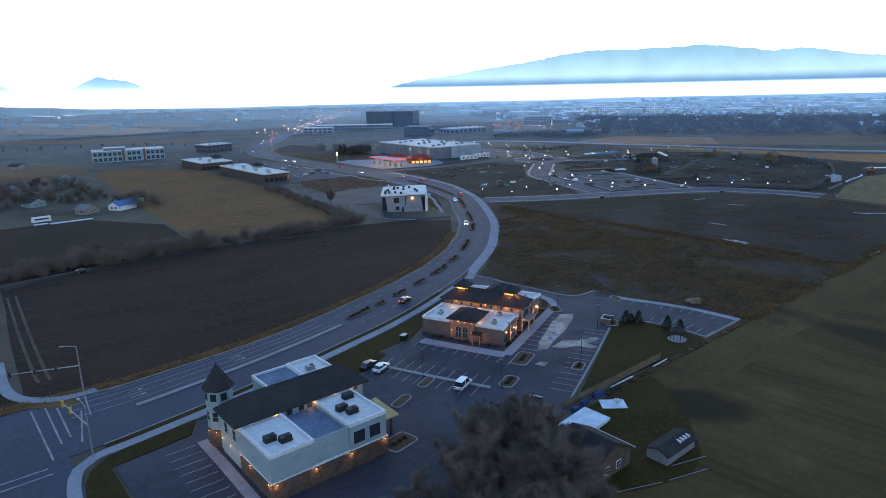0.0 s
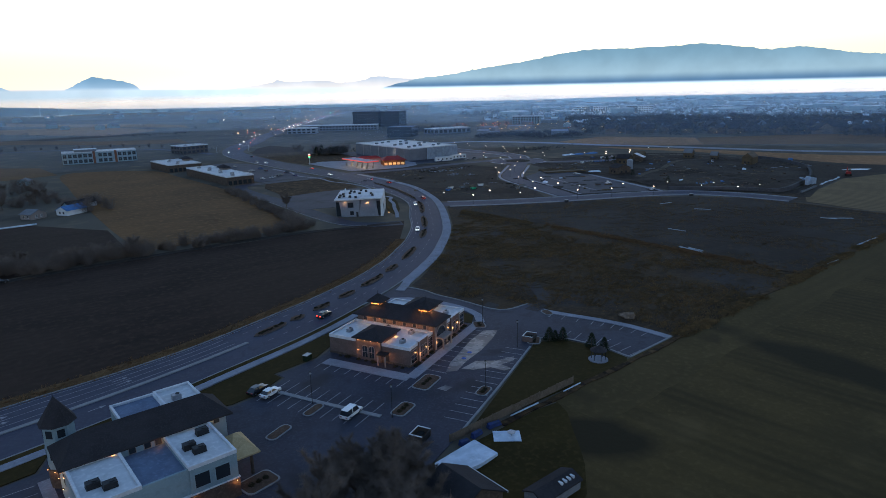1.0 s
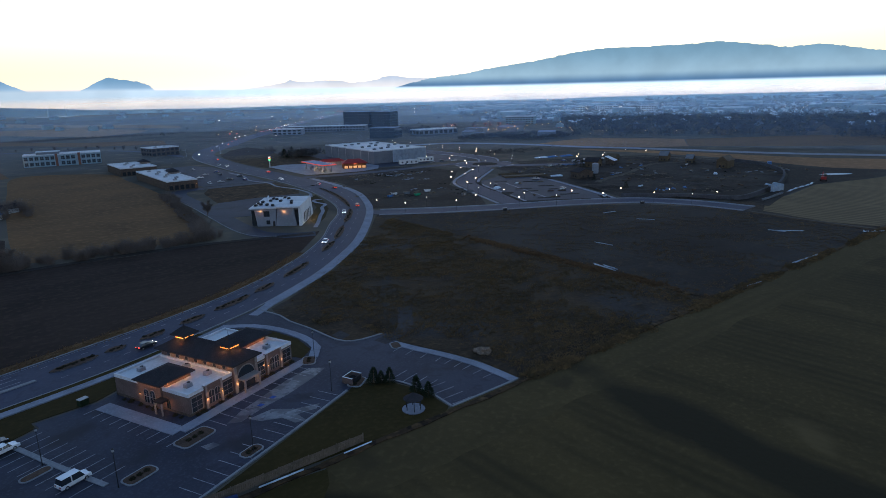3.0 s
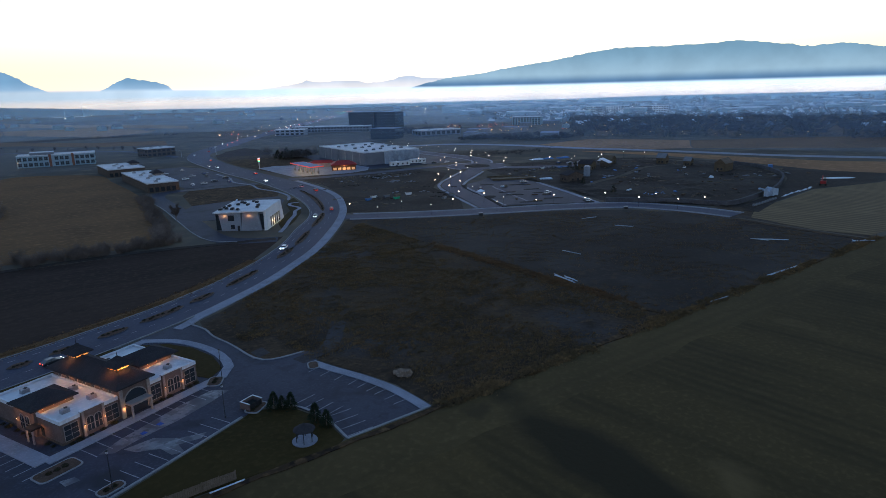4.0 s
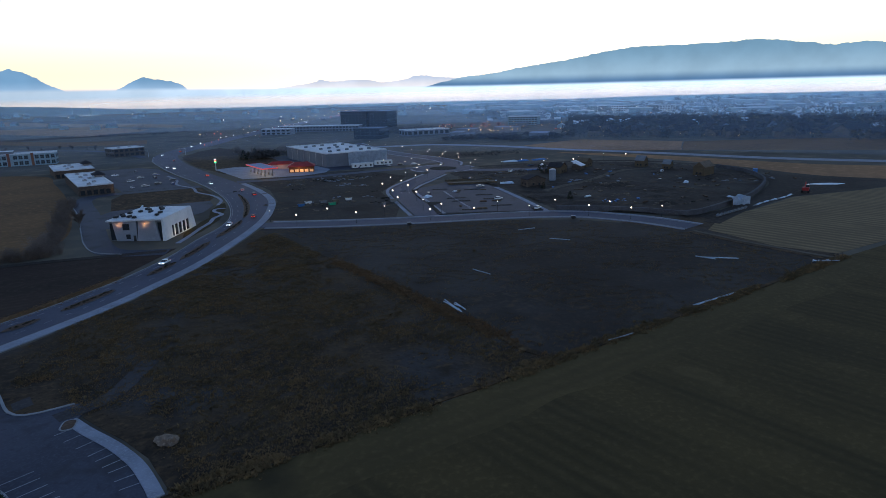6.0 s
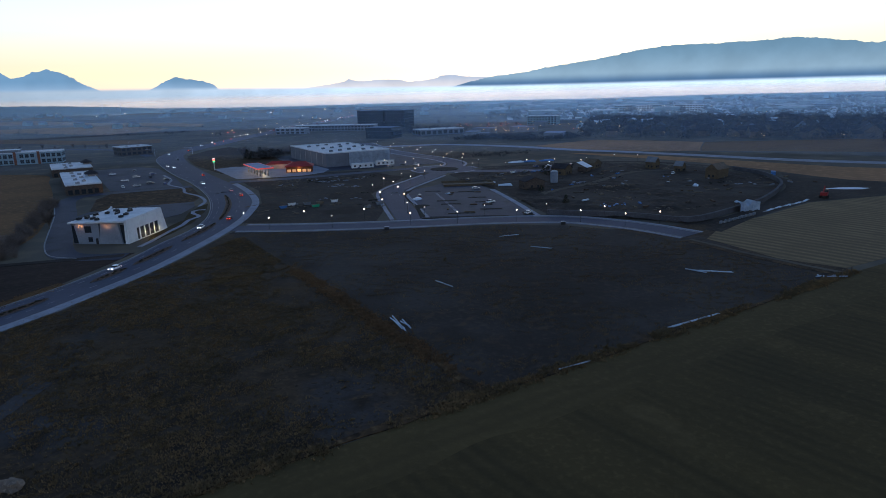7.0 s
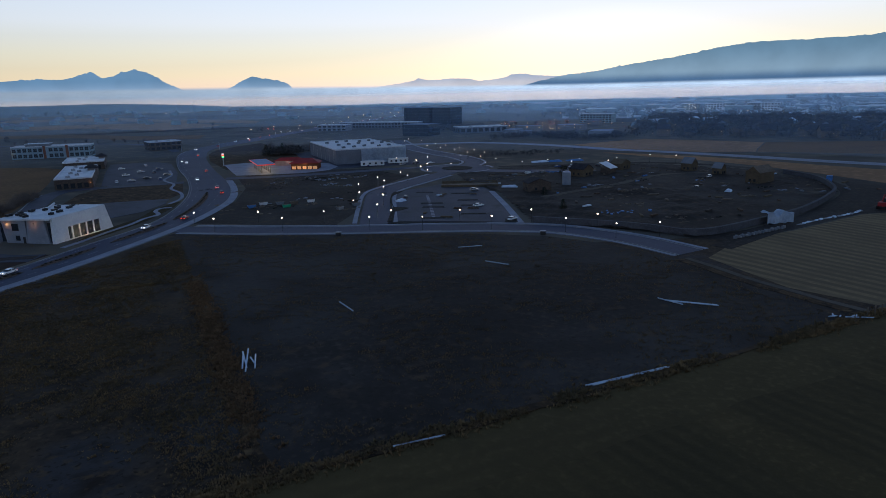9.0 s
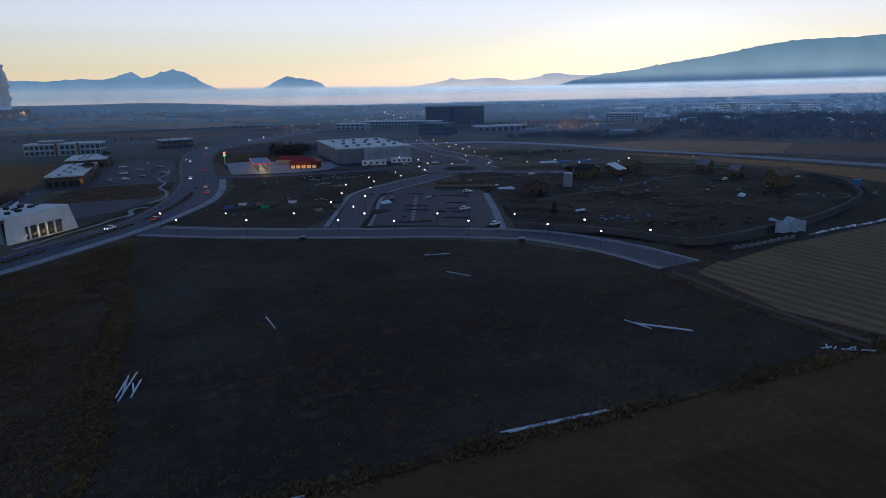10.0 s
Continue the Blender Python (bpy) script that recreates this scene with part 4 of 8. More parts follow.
ribbon("pavement_drive", [(135, 147.5), (137.2, 140), (137.3, 134), (139, 125), (140.4, 114), (143, 110.5), (147.3, 109.9), (151, 109.9)], -0.25, 0.3, -0.1, 0.27, KERB, "concrete kerb of the driveway", "kerb", step=2)


ribbon("apron", [(147.5, 105.6), (151.5, 106.6), (156, 108.2), (160, 112.5), (164, 118.5), (167, 122.8)], -2.0, 2.0, -0.1, 0.137, DUST, "dusty apron where the lot runs into the field", "apron", step=2)
sheet("dusty_patch", [(141, 117.6), (144.2, 119.1), (144.6, 114.7), (141.4, 113.5)], 0.075, DUST, "bare dusty patch beside the driveway", "bare patch", True)
sheet("dusty_patch", [(160.1, 105.4), (166, 104.6), (169, 102.4), (162.5, 100.4)], 0.075, DUST, "bare dusty patch at the field edge", "bare patch", True)
ribbon("pavement_flare", [(131.6, 145.0), (134.5, 147.0), (138, 150.0), (142, 152.9)], -1.5, 1.3, -0.1, 0.263, CONCRETE, "pale pavement widening at the driveway", "pavement", step=1.5)



def stalls(a, b, count, length, side, name="stall_lines", material=PAINT):
    """White lines from points spread along a to b, each that long to the left of the way."""
    a, b = np.array(a, float), np.array(b, float)
    d = (b - a) / np.linalg.norm(b - a)
    nv = np.array([-d[1], d[0]]) * side
    for i in range(count + 1):
        p = a + (b - a) * i / count
        bm = bmesh.new()
        e = d * 0.075
        q = p + nv * length
        prism(bm, [tuple(p - e), tuple(p + e), tuple(q + e), tuple(q - e)], 0.08, 0.15)
        tagged(part("stall_line", bm, material), "white painted parking stall line", "road marking", "stall lines of the lot", "structure")


stalls((73, 109), (82.2, 87.2), 9, 5.0, 1)
stalls((73, 109), (82.2, 87.2), 9, 5.0, -1)
stalls((89.2, 115), (98.2, 92.5), 9, 4.8, -1)
stalls((94, 72.8), (126, 88.0), 13, 4.8, 1)
stalls((102.5, 95.6), (126, 105.8), 9, 5.0, -1)
stalls((30.0, 104), (29.6, 78), 10, 5.2, -1)
stalls((140.9, 70), (141, 78.5), 3, 5.0, -1)
stalls((140.6, 79), (138.4, 87), 3, 5.0, -1)
arc = curve_through(ARC, 2.72)
an = normals(arc)
for p, v in list(zip(arc, an))[1:-1]:
    bm = bmesh.new()
    q, e = p - v * 5.0, np.array((v[1], -v[0])) * 0.075
    prism(bm, [tuple(p - e), tuple(p + e), tuple(q + e), tuple(q - e)], 0.08, 0.15)
    tagged(part("stall_line", bm, PAINT), "white painted parking stall line", "road marking", "stall lines of the lot", "structure")

# wet patches drying on the asphalt, the sky's reflection painted in as paler colour
WET = shade("wet_asphalt_sky_sheen", (0.125, 0.130, 0.148), (0.085, 0.089, 0.104), (0.165, 0.170, 0.190), 0.25, 1.2, rough=0.4, bump=0.05, spec=0.4, stain=0.5, clumps=((0.22, 0.47, 0.56, (0.040, 0.042, 0.055)), (0.8, 0.52, 0.62, (0.045, 0.047, 0.060))))
wn_ = WET.node_tree.nodes
wet_noise, wet_range = wn_.new("ShaderNodeTexNoise"), wn_.new("ShaderNodeMapRange")
wet_noise.inputs["Scale"].default_value, wet_noise.inputs["Detail"].default_value = 0.45, 6.0
for k_, v_ in zip(("From Min", "From Max", "To Min", "To Max"), (0.42, 0.6, 0.1, 0.55)):
    wet_range.inputs[k_].default_value = v_
WET.node_tree.links.new(wet_noise.outputs["Fac"], wet_range.inputs["Value"])
WET.node_tree.links.new(wet_range.outputs["Result"], wn_["Principled BSDF"].inputs["Specular IOR Level"])
for outline in ([(127.5, 103.6), (130.4, 101.4), (126.0, 98.6), (118.5, 95.0), (111.5, 92.6), (107.0, 90.4), (104.8, 91.6), (108.6, 94.6), (115.0, 98.0), (121.0, 101.2)],
                [(108.5, 90.6), (113.5, 91.4), (117.0, 88.4), (121.6, 87.4), (120.2, 85.9), (116.4, 86.2), (116.6, 83.2), (114.6, 83.6), (113.6, 86.8), (110.0, 88.4)],
                [(98.4, 86.9), (100.6, 86.8), (101.2, 85.2), (99.0, 84.8)]):
    sheet("wet_patch", outline, 0.138, WET, "wet patch drying on the asphalt lot", "wet patch", True, depth=0.02)

for x, y in ((112.5, 94.3), (115.7, 95.9)):
    bm = bmesh.new()
    c, s = math.cos(radians(23.4)), math.sin(radians(23.4))
    prism(bm, [(x + u * c - v * s, y + u * s + v * c) for u, v in ((-0.5, -0.5), (0.5, -0.5), (0.5, 0.5), (-0.5, 0.5))], 0.08, 0.152)
    tagged(part("stall_marking", bm, BLUEPAINT), "blue painted square on a parking stall", "road marking", "stall markings", "structure")
for x, y in ((287.1, 206.8), (349.1, 170.5)):
    u = thing("utility_box", pose(x, y, 0.1, 0, 0, -30), "dark steel utility cabinet beside the street", "cabinet")
    bm = bmesh.new()
    block(bm, -0.9, 0.9, -0.6, 0.6, 0, 1.2)
    part("body", bm, DARKMETAL, u)
    bm = bmesh.new()
    block(bm, -0.95, 0.95, -0.65, 0.65, 1.2, 1.3)
    part("lid", bm, METAL, u)
for k in range(16):
    f = k / 15
    x, y = 435 + 42 * f, 136.2 + 1.2 * math.sin(f * 5) + 5.6 * f * f
    bm = bmesh.new()
    rim = [(math.cos(q * math.tau / 9) * (1.7 + 0.7 * math.sin(k * 2.1 + q * 2)), math.sin(q * math.tau / 9) * (0.55 + 0.25 * math.sin(k + q * 3))) for q in range(9)]
    prism(bm, rim, 0.0, 0.14 + 0.1 * (k % 3))
    ob = tagged(part("plastic_sheeting", bm, PLASTIC if k % 3 else KERB), "crumpled pale plastic sheeting beside the unpaved street", "sheeting", "street sheeting")
    ob.matrix_world = pose(x, y, 0.05, 0, 0, 8 + 25 * f + 14 * math.sin(k * 1.7))
ribbon("dirt_path", [(366.4, 122.8), (365.8, 111.9), (364.6, 102.7), (364.4, 94.8), (364.7, 86.6), (364.6, 80.2), (365.5, 70.7)], -1.0, 1.0, -0.1, 0.1, PATHSOIL, "pale packed path along the crop field", "path")
ribbon("verge_ditch", [(366.4, 122.8), (365.8, 111.9), (364.6, 102.7), (364.4, 94.8), (364.7, 86.6), (364.6, 80.2), (365.5, 70.7)], -4.2, -1.4, -0.1, 0.12, RIDGE, "dark weedy ditch beside the path", "verge")
sheet("lawn_crossing", [(8.4, 143.5), (11.5, 144.6), (16.0, 141.2), (19.1, 135.4), (14.6, 136.1), (10.3, 139.4)], 0.2, VERGE, "dry grass corner beside the crossing", "lawn")


def turn_arrow(f, i):
    """A painted arrow on the road at the share f of its width."""
    p, q = between(f)[i], between(f)[i + 1]
    d = Vector((q[0] - p[0], q[1] - p[1])).normalized()
    s = Vector((-d.y, d.x))
    bm = bmesh.new()
    at = lambda u, v: (p[0] + d.x * u + s.x * v, p[1] + d.y * u + s.y * v)
    prism(bm, [at(-1.6, -0.12), at(0.6, -0.12), at(0.6, 0.12), at(-1.6, 0.12)], 0.06, 0.14)
    prism(bm, [at(0.6, -0.55), at(1.8, 0.0), at(0.6, 0.55)], 0.06, 0.14)
    tagged(part("lane_arrow", bm, PAINT), "white painted lane arrow", "road marking", "", "structure")


for f, i in ((0.2, 34), (0.32, 34), (0.2, 48), (0.32, 48), (0.7, 44)):
    turn_arrow(f, i)
for a, b in (((9.0, 113.2), (-9.5, 113.0)), ((9.4, 111.0), (-9.5, 110.8)), ((19.5, 138.4), (18.6, 128.6))):
    ribbon("crosswalk_line", [a, b], -0.16, 0.16, 0.05, 0.14, PAINT, "white crosswalk line", "road marking")


# ---- buildings ----
BRICK = shade("rosy_brick", (0.128, 0.094, 0.085), (0.100, 0.074, 0.068), (0.158, 0.118, 0.105), 0.5, 3.5, rough=0.9, bump=0.3)
TRIM = shade("cream_trim", (0.225, 0.1988, 0.1872), (0.1875, 0.165, 0.156), None, 0.5, 3.0, bump=0.05)
WHITEWALL = shade("white_render_wall", (0.58, 0.6, 0.61), (0.5, 0.52, 0.54), (0.63, 0.64, 0.65), 0.15, 2.0, rough=0.8, bump=0.1)
GREYWALL = shade("grey_wall_panel", (0.15, 0.165, 0.185), (0.12, 0.132, 0.15), (0.19, 0.2, 0.215), 0.2, 2.0, rough=0.7, bump=0.1)
TERRACE = shade("grey_blue_roof", (0.13, 0.165, 0.235), (0.1, 0.13, 0.19), None, 0.3, 2.0, rough=0.7, bump=0.05)
REDROOF = shade("red_metal_roof", (0.24, 0.03, 0.03), (0.19, 0.025, 0.025), None, 0.3, 2.0, rough=0.5, bump=0.0)
ORANGE = shade("orange_panel", (0.17, 0.065, 0.035), None, None, 0.4, 2.0, bump=0.05)
TANROOF = shade("tan_shingle", (0.42, 0.31, 0.17), (0.36, 0.26, 0.14), None, 0.4, 3.0, bump=0.3)
BLUEPANEL = shade("blue_painted_metal", (0.06, 0.16, 0.36), None, None, 0.5, 2.0, rough=0.5, bump=0.0)
NAVYSHEET = shade("navy_sheeting", (0.02, 0.035, 0.11), (0.03, 0.045, 0.08), (0.03, 0.05, 0.16), 0.6, 2.0, rough=0.5, bump=0.1)
PANELWALL = shade("blue_grey_wall_panel", (0.20, 0.225, 0.265), (0.17, 0.19, 0.225), (0.23, 0.255, 0.295), 0.2, 2.0, rough=0.75, bump=0.1)
STOREWALL = shade("dark_grey_store_wall", (0.150, 0.162, 0.190), (0.122, 0.132, 0.156), (0.178, 0.190, 0.218), 0.1, 1.5, rough=0.8, bump=0.1)
WINDOWS = {}


def window(parent, x, y, z, turn, w, h, nx=2, ny=2, rim=TRIM, lit=None, bar=0.07):
    """A window: frame with bars and a pane set behind, facing -y before the turn; x, y, z: the middle of its sill in the building."""
    key = (w, h, nx, ny, rim.name, (lit or GLASSY).name, bar)
    if key not in WINDOWS:
        bm = bmesh.new()
        block(bm, -w / 2 - bar, w / 2 + bar, -0.07, 0.02, -bar, h + bar)
        pane = bmesh.new()
        block(pane, -w / nx / 2 + bar * 0.5, w / nx / 2 - bar * 0.5, -0.09, -0.06, bar * 0.5, h / ny - bar * 0.5)
        WINDOWS[key] = (mesh_of("window", bm, rim), mesh_of("pane", pane, lit or GLASSY))
    fr, pn = WINDOWS[key]
    ob = new("window", fr)
    ob.parent, ob.matrix_local = parent, pose(x, y, z, 0, 0, turn)
    for i in range(nx):
        for j in range(ny):
            p = new("pane", pn)
            p.parent, p.location = ob, (-w / 2 + w * (i + 0.5) / nx, 0, h * j / ny)
    return ob


def lamp_in(parent, x, y, z, watts, colour=(1.0, 0.40, 0.13), size=0.12):
    l = new("lamp_light", bpy.data.lights.new("lamp_light", "POINT"))
    l.data.energy, l.data.color, l.data.shadow_soft_size = watts * 0.25, colour, size
    l.parent, l.location = parent, (x, y, z)


SCONCE = []


def sconce(parent, x, y, z, turn, watts=30.0):
    """A wall lamp with a dark hood and a glowing bulb."""
    if not SCONCE:
        bm = bmesh.new()
        block(bm, -0.12, 0.12, -0.26, 0.0, 0.16, 0.24)
        block(bm, -0.05, 0.05, -0.06, 0.0, -0.1, 0.16)
        bulb = bmesh.new()
        ball(bulb, (0, -0.15, 0.06), 0.075)
        SCONCE.extend((mesh_of("wall_lamp", bm, DARKMETAL), mesh_of("bulb", bulb, WARM)))
    ob = new("wall_lamp", SCONCE[0])
    ob.parent, ob.matrix_local = parent, pose(x, y, z, 0, 0, turn)
    b = new("bulb", SCONCE[1])
    b.parent = ob
    a = radians(turn)
    lamp_in(parent, x + math.sin(a) * 0.42, y - math.cos(a) * 0.42, z - 0.15, watts)


def hip_roof(bm, x0, x1, y0, y1, z0, z1, along="x", inset=None, thick=0.25):
    """A hipped roof over a rectangle: ridge along x or y."""
    k = inset if inset is not None else min(x1 - x0, y1 - y0) / 2
    cx, cy = (x0 + x1) / 2, (y0 + y1) / 2
    ridge = ((x0 + k, cy, z1), (x1 - k, cy, z1)) if along == "x" else ((cx, y0 + k, z1), (cx, y1 - k, z1))
    low = [bm.verts.new(p) for p in ((x0, y0, z0 - thick), (x1, y0, z0 - thick), (x1, y1, z0 - thick), (x0, y1, z0 - thick))]
    e = [bm.verts.new(p) for p in ((x0, y0, z0), (x1, y0, z0), (x1, y1, z0), (x0, y1, z0))]
    a, b = (bm.verts.new(p) for p in ridge)
    bm.faces.new(low[::-1])
    for i in range(4):
        bm.faces.new((low[i], low[(i + 1) % 4], e[(i + 1) % 4], e[i]))
    if along == "x":
        faces = ((e[0], e[1], b, a), (e[1], e[2], b), (e[2], e[3], a, b), (e[3], e[0], a))
    else:
        faces = ((e[0], e[1], a), (e[1], e[2], b, a), (e[2], e[3], b), (e[3], e[0], a, b))
    for f in faces:
        bm.faces.new(f)


def box_part(name, parent, x0, x1, y0, y1, z0, z1, material, label=""):
    bm = bmesh.new()
    block(bm, x0, x1, y0, y1, z0, z1)
    return part(name, bm, material, parent, label)


def flat_roof(parent, x0, x1, y0, y1, h, up=0.5, roof=MEMBRANE, rim=COPING, w=0.32, out=0.06):
    """A flat roof sheet with a parapet coping round it."""
    box_part("roof", parent, x0 + w, x1 - w, y0 + w, y1 - w, h - 0.2, h, roof)
    for a, b, c, d in ((x0 - out, x1 + out, y0 - out, y0 + w), (x0 - out, x1 + out, y1 - w, y1 + out), (x0 - out, x0 + w, y0 + w + 0.003, y1 - w - 0.003), (x1 - w, x1 + out, y0 + w + 0.003, y1 - w - 0.003)):
        box_part("coping", parent, a, b, c, d, h - 0.25, h + up, rim)


def rooftop_unit(parent, x, y, z, sx=1.8, sy=1.3, h=1.1, material=METAL):
    bm = bmesh.new()
    block(bm, x - sx / 2, x + sx / 2, y - sy / 2, y + sy / 2, z, z + 0.15)
    block(bm, x - sx / 2 + 0.05, x + sx / 2 - 0.05, y - sy / 2 + 0.05, y + sy / 2 - 0.05, z + 0.15, z + h)
    u = part("rooftop_unit", bm, material, parent, "grey rooftop air unit")
    bm = bmesh.new()
    tube(bm, (x + sx * 0.15, y, z + h), (x + sx * 0.15, y, z + h + 0.12), min(sx, sy) * 0.3, sides=10)
    part("fan_cowl", bm, DARKMETAL, u)


def arch_window(parent, x, y, z, turn, w, h, rim=TRIM, lit=None):
    """A round-headed window facing -y before the turn."""
    pts = [(-w / 2, 0), (w / 2, 0)] + [(w / 2 * math.cos(a), h - w / 2 + w / 2 * math.sin(a)) for a in (i * math.pi / 8 for i in range(9))]
    bm = bmesh.new()
    k = 1.0 + 0.24 / w
    out = [(p[0] * k, p[1] * (1 + 0.12 / h)) for p in pts]
    solid(bm, [(p[0], 0.02, p[1]) for p in out], [(p[0], -0.05, p[1]) for p in out])
    block(bm, -0.04, 0.04, -0.1, -0.05, 0, h)
    block(bm, -w / 2, w / 2, -0.1, -0.05, h * 0.45, h * 0.45 + 0.08)
    ob = part("window", bm, rim, parent)
    ob.matrix_local = pose(x, y, z, 0, 0, turn)
    bm = bmesh.new()
    solid(bm, [(p[0], -0.03, p[1]) for p in pts], [(p[0], -0.075, p[1]) for p in pts])
    part("pane", bm, lit or GLASSY, ob)


# -- brick bank with a lantern-topped hall --
def brick_bank():
    t = thing("brick_bank", pose(100.4, 98.6, 0, 0, 0, 23.4), "brick bank with dark hipped hall roof and glowing cupolas", "building")
    for x0, x1, y0, y1, h in ((0, 10.9, 0, 21.5, 4.3), (17.1, 28.5, 0, 20.5, 4.3)):
        box_part("wall", t, x0, x1, y0, y1, -0.3, h, BRICK)
        flat_roof(t, x0, x1, y0, y1, h + 0.02, 0.45)
        box_part("plinth", t, x0 - 0.08, x1 + 0.08, y0 - 0.08, y1 + 0.08, -0.3, 0.6, STONE)
    for x0, x1 in ((3.6, 8.0), (20.2, 25.0)):
        box_part("bay_wall", t, x0, x1, -0.35, 0.3, -0.3, 4.95, BRICK)
        box_part("coping", t, x0 - 0.08, x1 + 0.08, -0.43, 0.38, 4.95, 5.12, COPING)
        for px in (x0 + 0.1, x1 - 0.5):
            box_part("pilaster", t, px, px + 0.42, -0.47, -0.3, -0.2, 4.9, TRIM)
        for c in (-0.75, 0.75):
            arch_window(t, (x0 + x1) / 2 + c, -0.36, 0.9, 0, 1.25, 2.7)
        for px in (x0 + 0.3, x1 - 0.3):
            sconce(t, px, -0.48, 2.3, 0, 41)
    for x in (1.8, 9.4, 18.6, 26.8):
        window(t, x, 0.0, 0.7, 0, 2.5, 2.9, 2, 3, TRIM, bar=0.08)
    # hall
    box_part("hall_wall", t, 10.9, 17.1, -0.6, 20.8, -0.3, 6.3, BRICK)
    bm = bmesh.new()
    hip_roof(bm, 9.9, 18.1, -1.5, 21.7, 6.5, 9.0, "y", 4.6)
    part("hall_roof", bm, SHINGLE, t, "dark hipped shingle roof")
    for x in (11.15, 16.85):
        box_part("pilaster", t, x - 0.32, x + 0.32, -0.85, -0.6, -0.3, 6.2, TRIM)
    pts = [(-2.3, 0), (2.3, 0)] + [(2.3 * math.cos(a), 2.6 + 2.3 * math.sin(a)) for a in (i * math.pi / 12 for i in range(13))]
    bm = bmesh.new()
    solid(bm, [(14 + p[0] * 1.1, -0.58, 0.2 + p[1] * 1.05) for p in pts], [(14 + p[0] * 1.1, -0.68, 0.2 + p[1] * 1.05) for p in pts])
    arch = part("entrance_arch", bm, TRIM, t, "cream arched surround")
    bm = bmesh.new()
    solid(bm, [(14 + p[0], -0.66, 0.2 + p[1]) for p in pts], [(14 + p[0], -0.72, 0.2 + p[1]) for p in pts])
    part("pane", bm, GLASSY, arch)
    box_part("entrance_canopy", t, 11.7, 16.3, -2.6, -0.73, 2.75, 3.15, TRIM)
    for x in (12.0, 16.0):
        box_part("column", t, x - 0.16, x + 0.16, -2.45, -2.13, 0, 2.75, TRIM)
        sconce(t, x - 0.55 if x < 14 else x + 0.55, -0.62, 2.2, 0, 46)
    for i in range(7):
        y = 2.0 + i * 2.75
        for x, turn in ((10.9, -90), (17.1, 90)):
            window(t, x, y, 4.95, turn, 0.9, 0.9, 1, 1, TRIM)
            if x < 12 or i % 2 == 0:
                sconce(t, x, y - 1.3, 5.85, turn, 30)
    # cupolas
    for y in (3.3, 16.6):
        box_part("cupola", t, 12.7, 15.3, y - 1.3, y + 1.3, 7.4, 9.3, SHINGLE)
        bm = bmesh.new()
        for a in range(4):
            for k in (-0.9, -0.3, 0.3, 0.9):
                c, s = math.cos(a * math.pi / 2), math.sin(a * math.pi / 2)
                mx, my = 14 + k * c - 1.3 * s, y + k * s + 1.3 * c
                block(bm, mx - 0.2, mx + 0.2, my - 0.2, my + 0.2, 8.7, 9.2)
        part("lantern_window", bm, WARMSOFT, t, "glowing amber lantern panes")
        bm = bmesh.new()
        hip_roof(bm, 11.9, 16.1, y - 2.1, y + 2.1, 9.45, 11.1, "x", 2.08)
        tube(bm, (14, y, 10.8), (14, y, 12.0), 0.1, 0.02)
        part("cupola_roof", bm, SHINGLE, t)
        lamp_in(t, 12.2, y, 8.9, 85)
        lamp_in(t, 14, y - 1.8, 8.9, 85)
    # hipped end pavilions
    for x0, x1, sgn in ((-0.45, 6.8, -1), (20.8, 28.95, 1)):
        box_part("pavilion_wall", t, x0, x1, 7.2, 13.8, -0.3, 5.3, BRICK)
        bm = bmesh.new()
        hip_roof(bm, x0 - 0.7, x1 + 0.7, 6.5, 14.5, 5.5, 7.2, "x", 3.6)
        part("pavilion_roof", bm, SHINGLE, t, "dark low hipped shingle roof")
        xe, turn = (x0, -90) if sgn < 0 else (x1, 90)
        for y in (9.6, 11.4):
            arch_window(t, xe, y, 0.9, turn, 1.3, 2.8)
        for y in (7.9, 9.7, 11.4, 13.1):
            sconce(t, xe, y, 4.9, turn, 13)
        for x in (x0 + 1.6, x0 + 3.6, x0 + 5.8):
            sconce(t, x, 7.2, 4.95, 0, 18)
    # west porch with a warm door
    box_part("porch_roof", t, -2.3, -0.46, 5.0, 7.2, 2.7, 3.0, DARKMETAL)
    for y in (5.15, 7.05):
        box_part("column", t, -2.2, -1.95, y - 0.12, y + 0.12, 0, 2.7, TRIM)
    box_part("door", t, -0.06, 0.02, 5.3, 6.3, 0.1, 2.3, GLASSY)
    lamp_in(t, -1.3, 6.1, 2.45, 70)
    sconce(t, -0.45, 13.2, 2.4, -90, 20)
    sconce(t, -0.45, 7.8, 2.4, -90, 20)
    for x, y in ((3.0, 3.5), (9.0, 11.0), (8.6, 4.4), (24.0, 3.0), (20.0, 17.0), (4.0, 18.5)):
        rooftop_unit(t, x, y, 4.32, 1.5, 1.1, 0.8)
    return t


brick_bank()
ribbon("pavement_bank_front", [(88.5, 114.5), (92.8, 104.6), (97.2, 94.6)], -1.6, 1.4, -0.1, 0.25, CONCRETE, "pale concrete walk before the bank", "pavement")
ribbon("pavement_bank_side", [(97.4, 94.4), (112, 100.6), (128, 107.4), (131, 108.2)], -1.1, 1.3, -0.1, 0.256, CONCRETE, "pale concrete walk along the bank", "pavement")
ribbon("pavement_bank_back", [(131, 108.3), (134.3, 113), (134.8, 121), (132.5, 130), (128.5, 137), (122, 142)], -1.1, 1.1, -0.1, 0.262, CONCRETE, "pale curved concrete walk behind the bank", "pavement")
sheet("lawn_bank", [(129, 109.5), (132.8, 113), (133.3, 121), (131, 129.5), (127, 136), (120, 140), (112, 135.5), (108, 130), (118.5, 127.8), (127.4, 112)], 0.18, LAWN, "winter lawn beside the bank", "lawn")


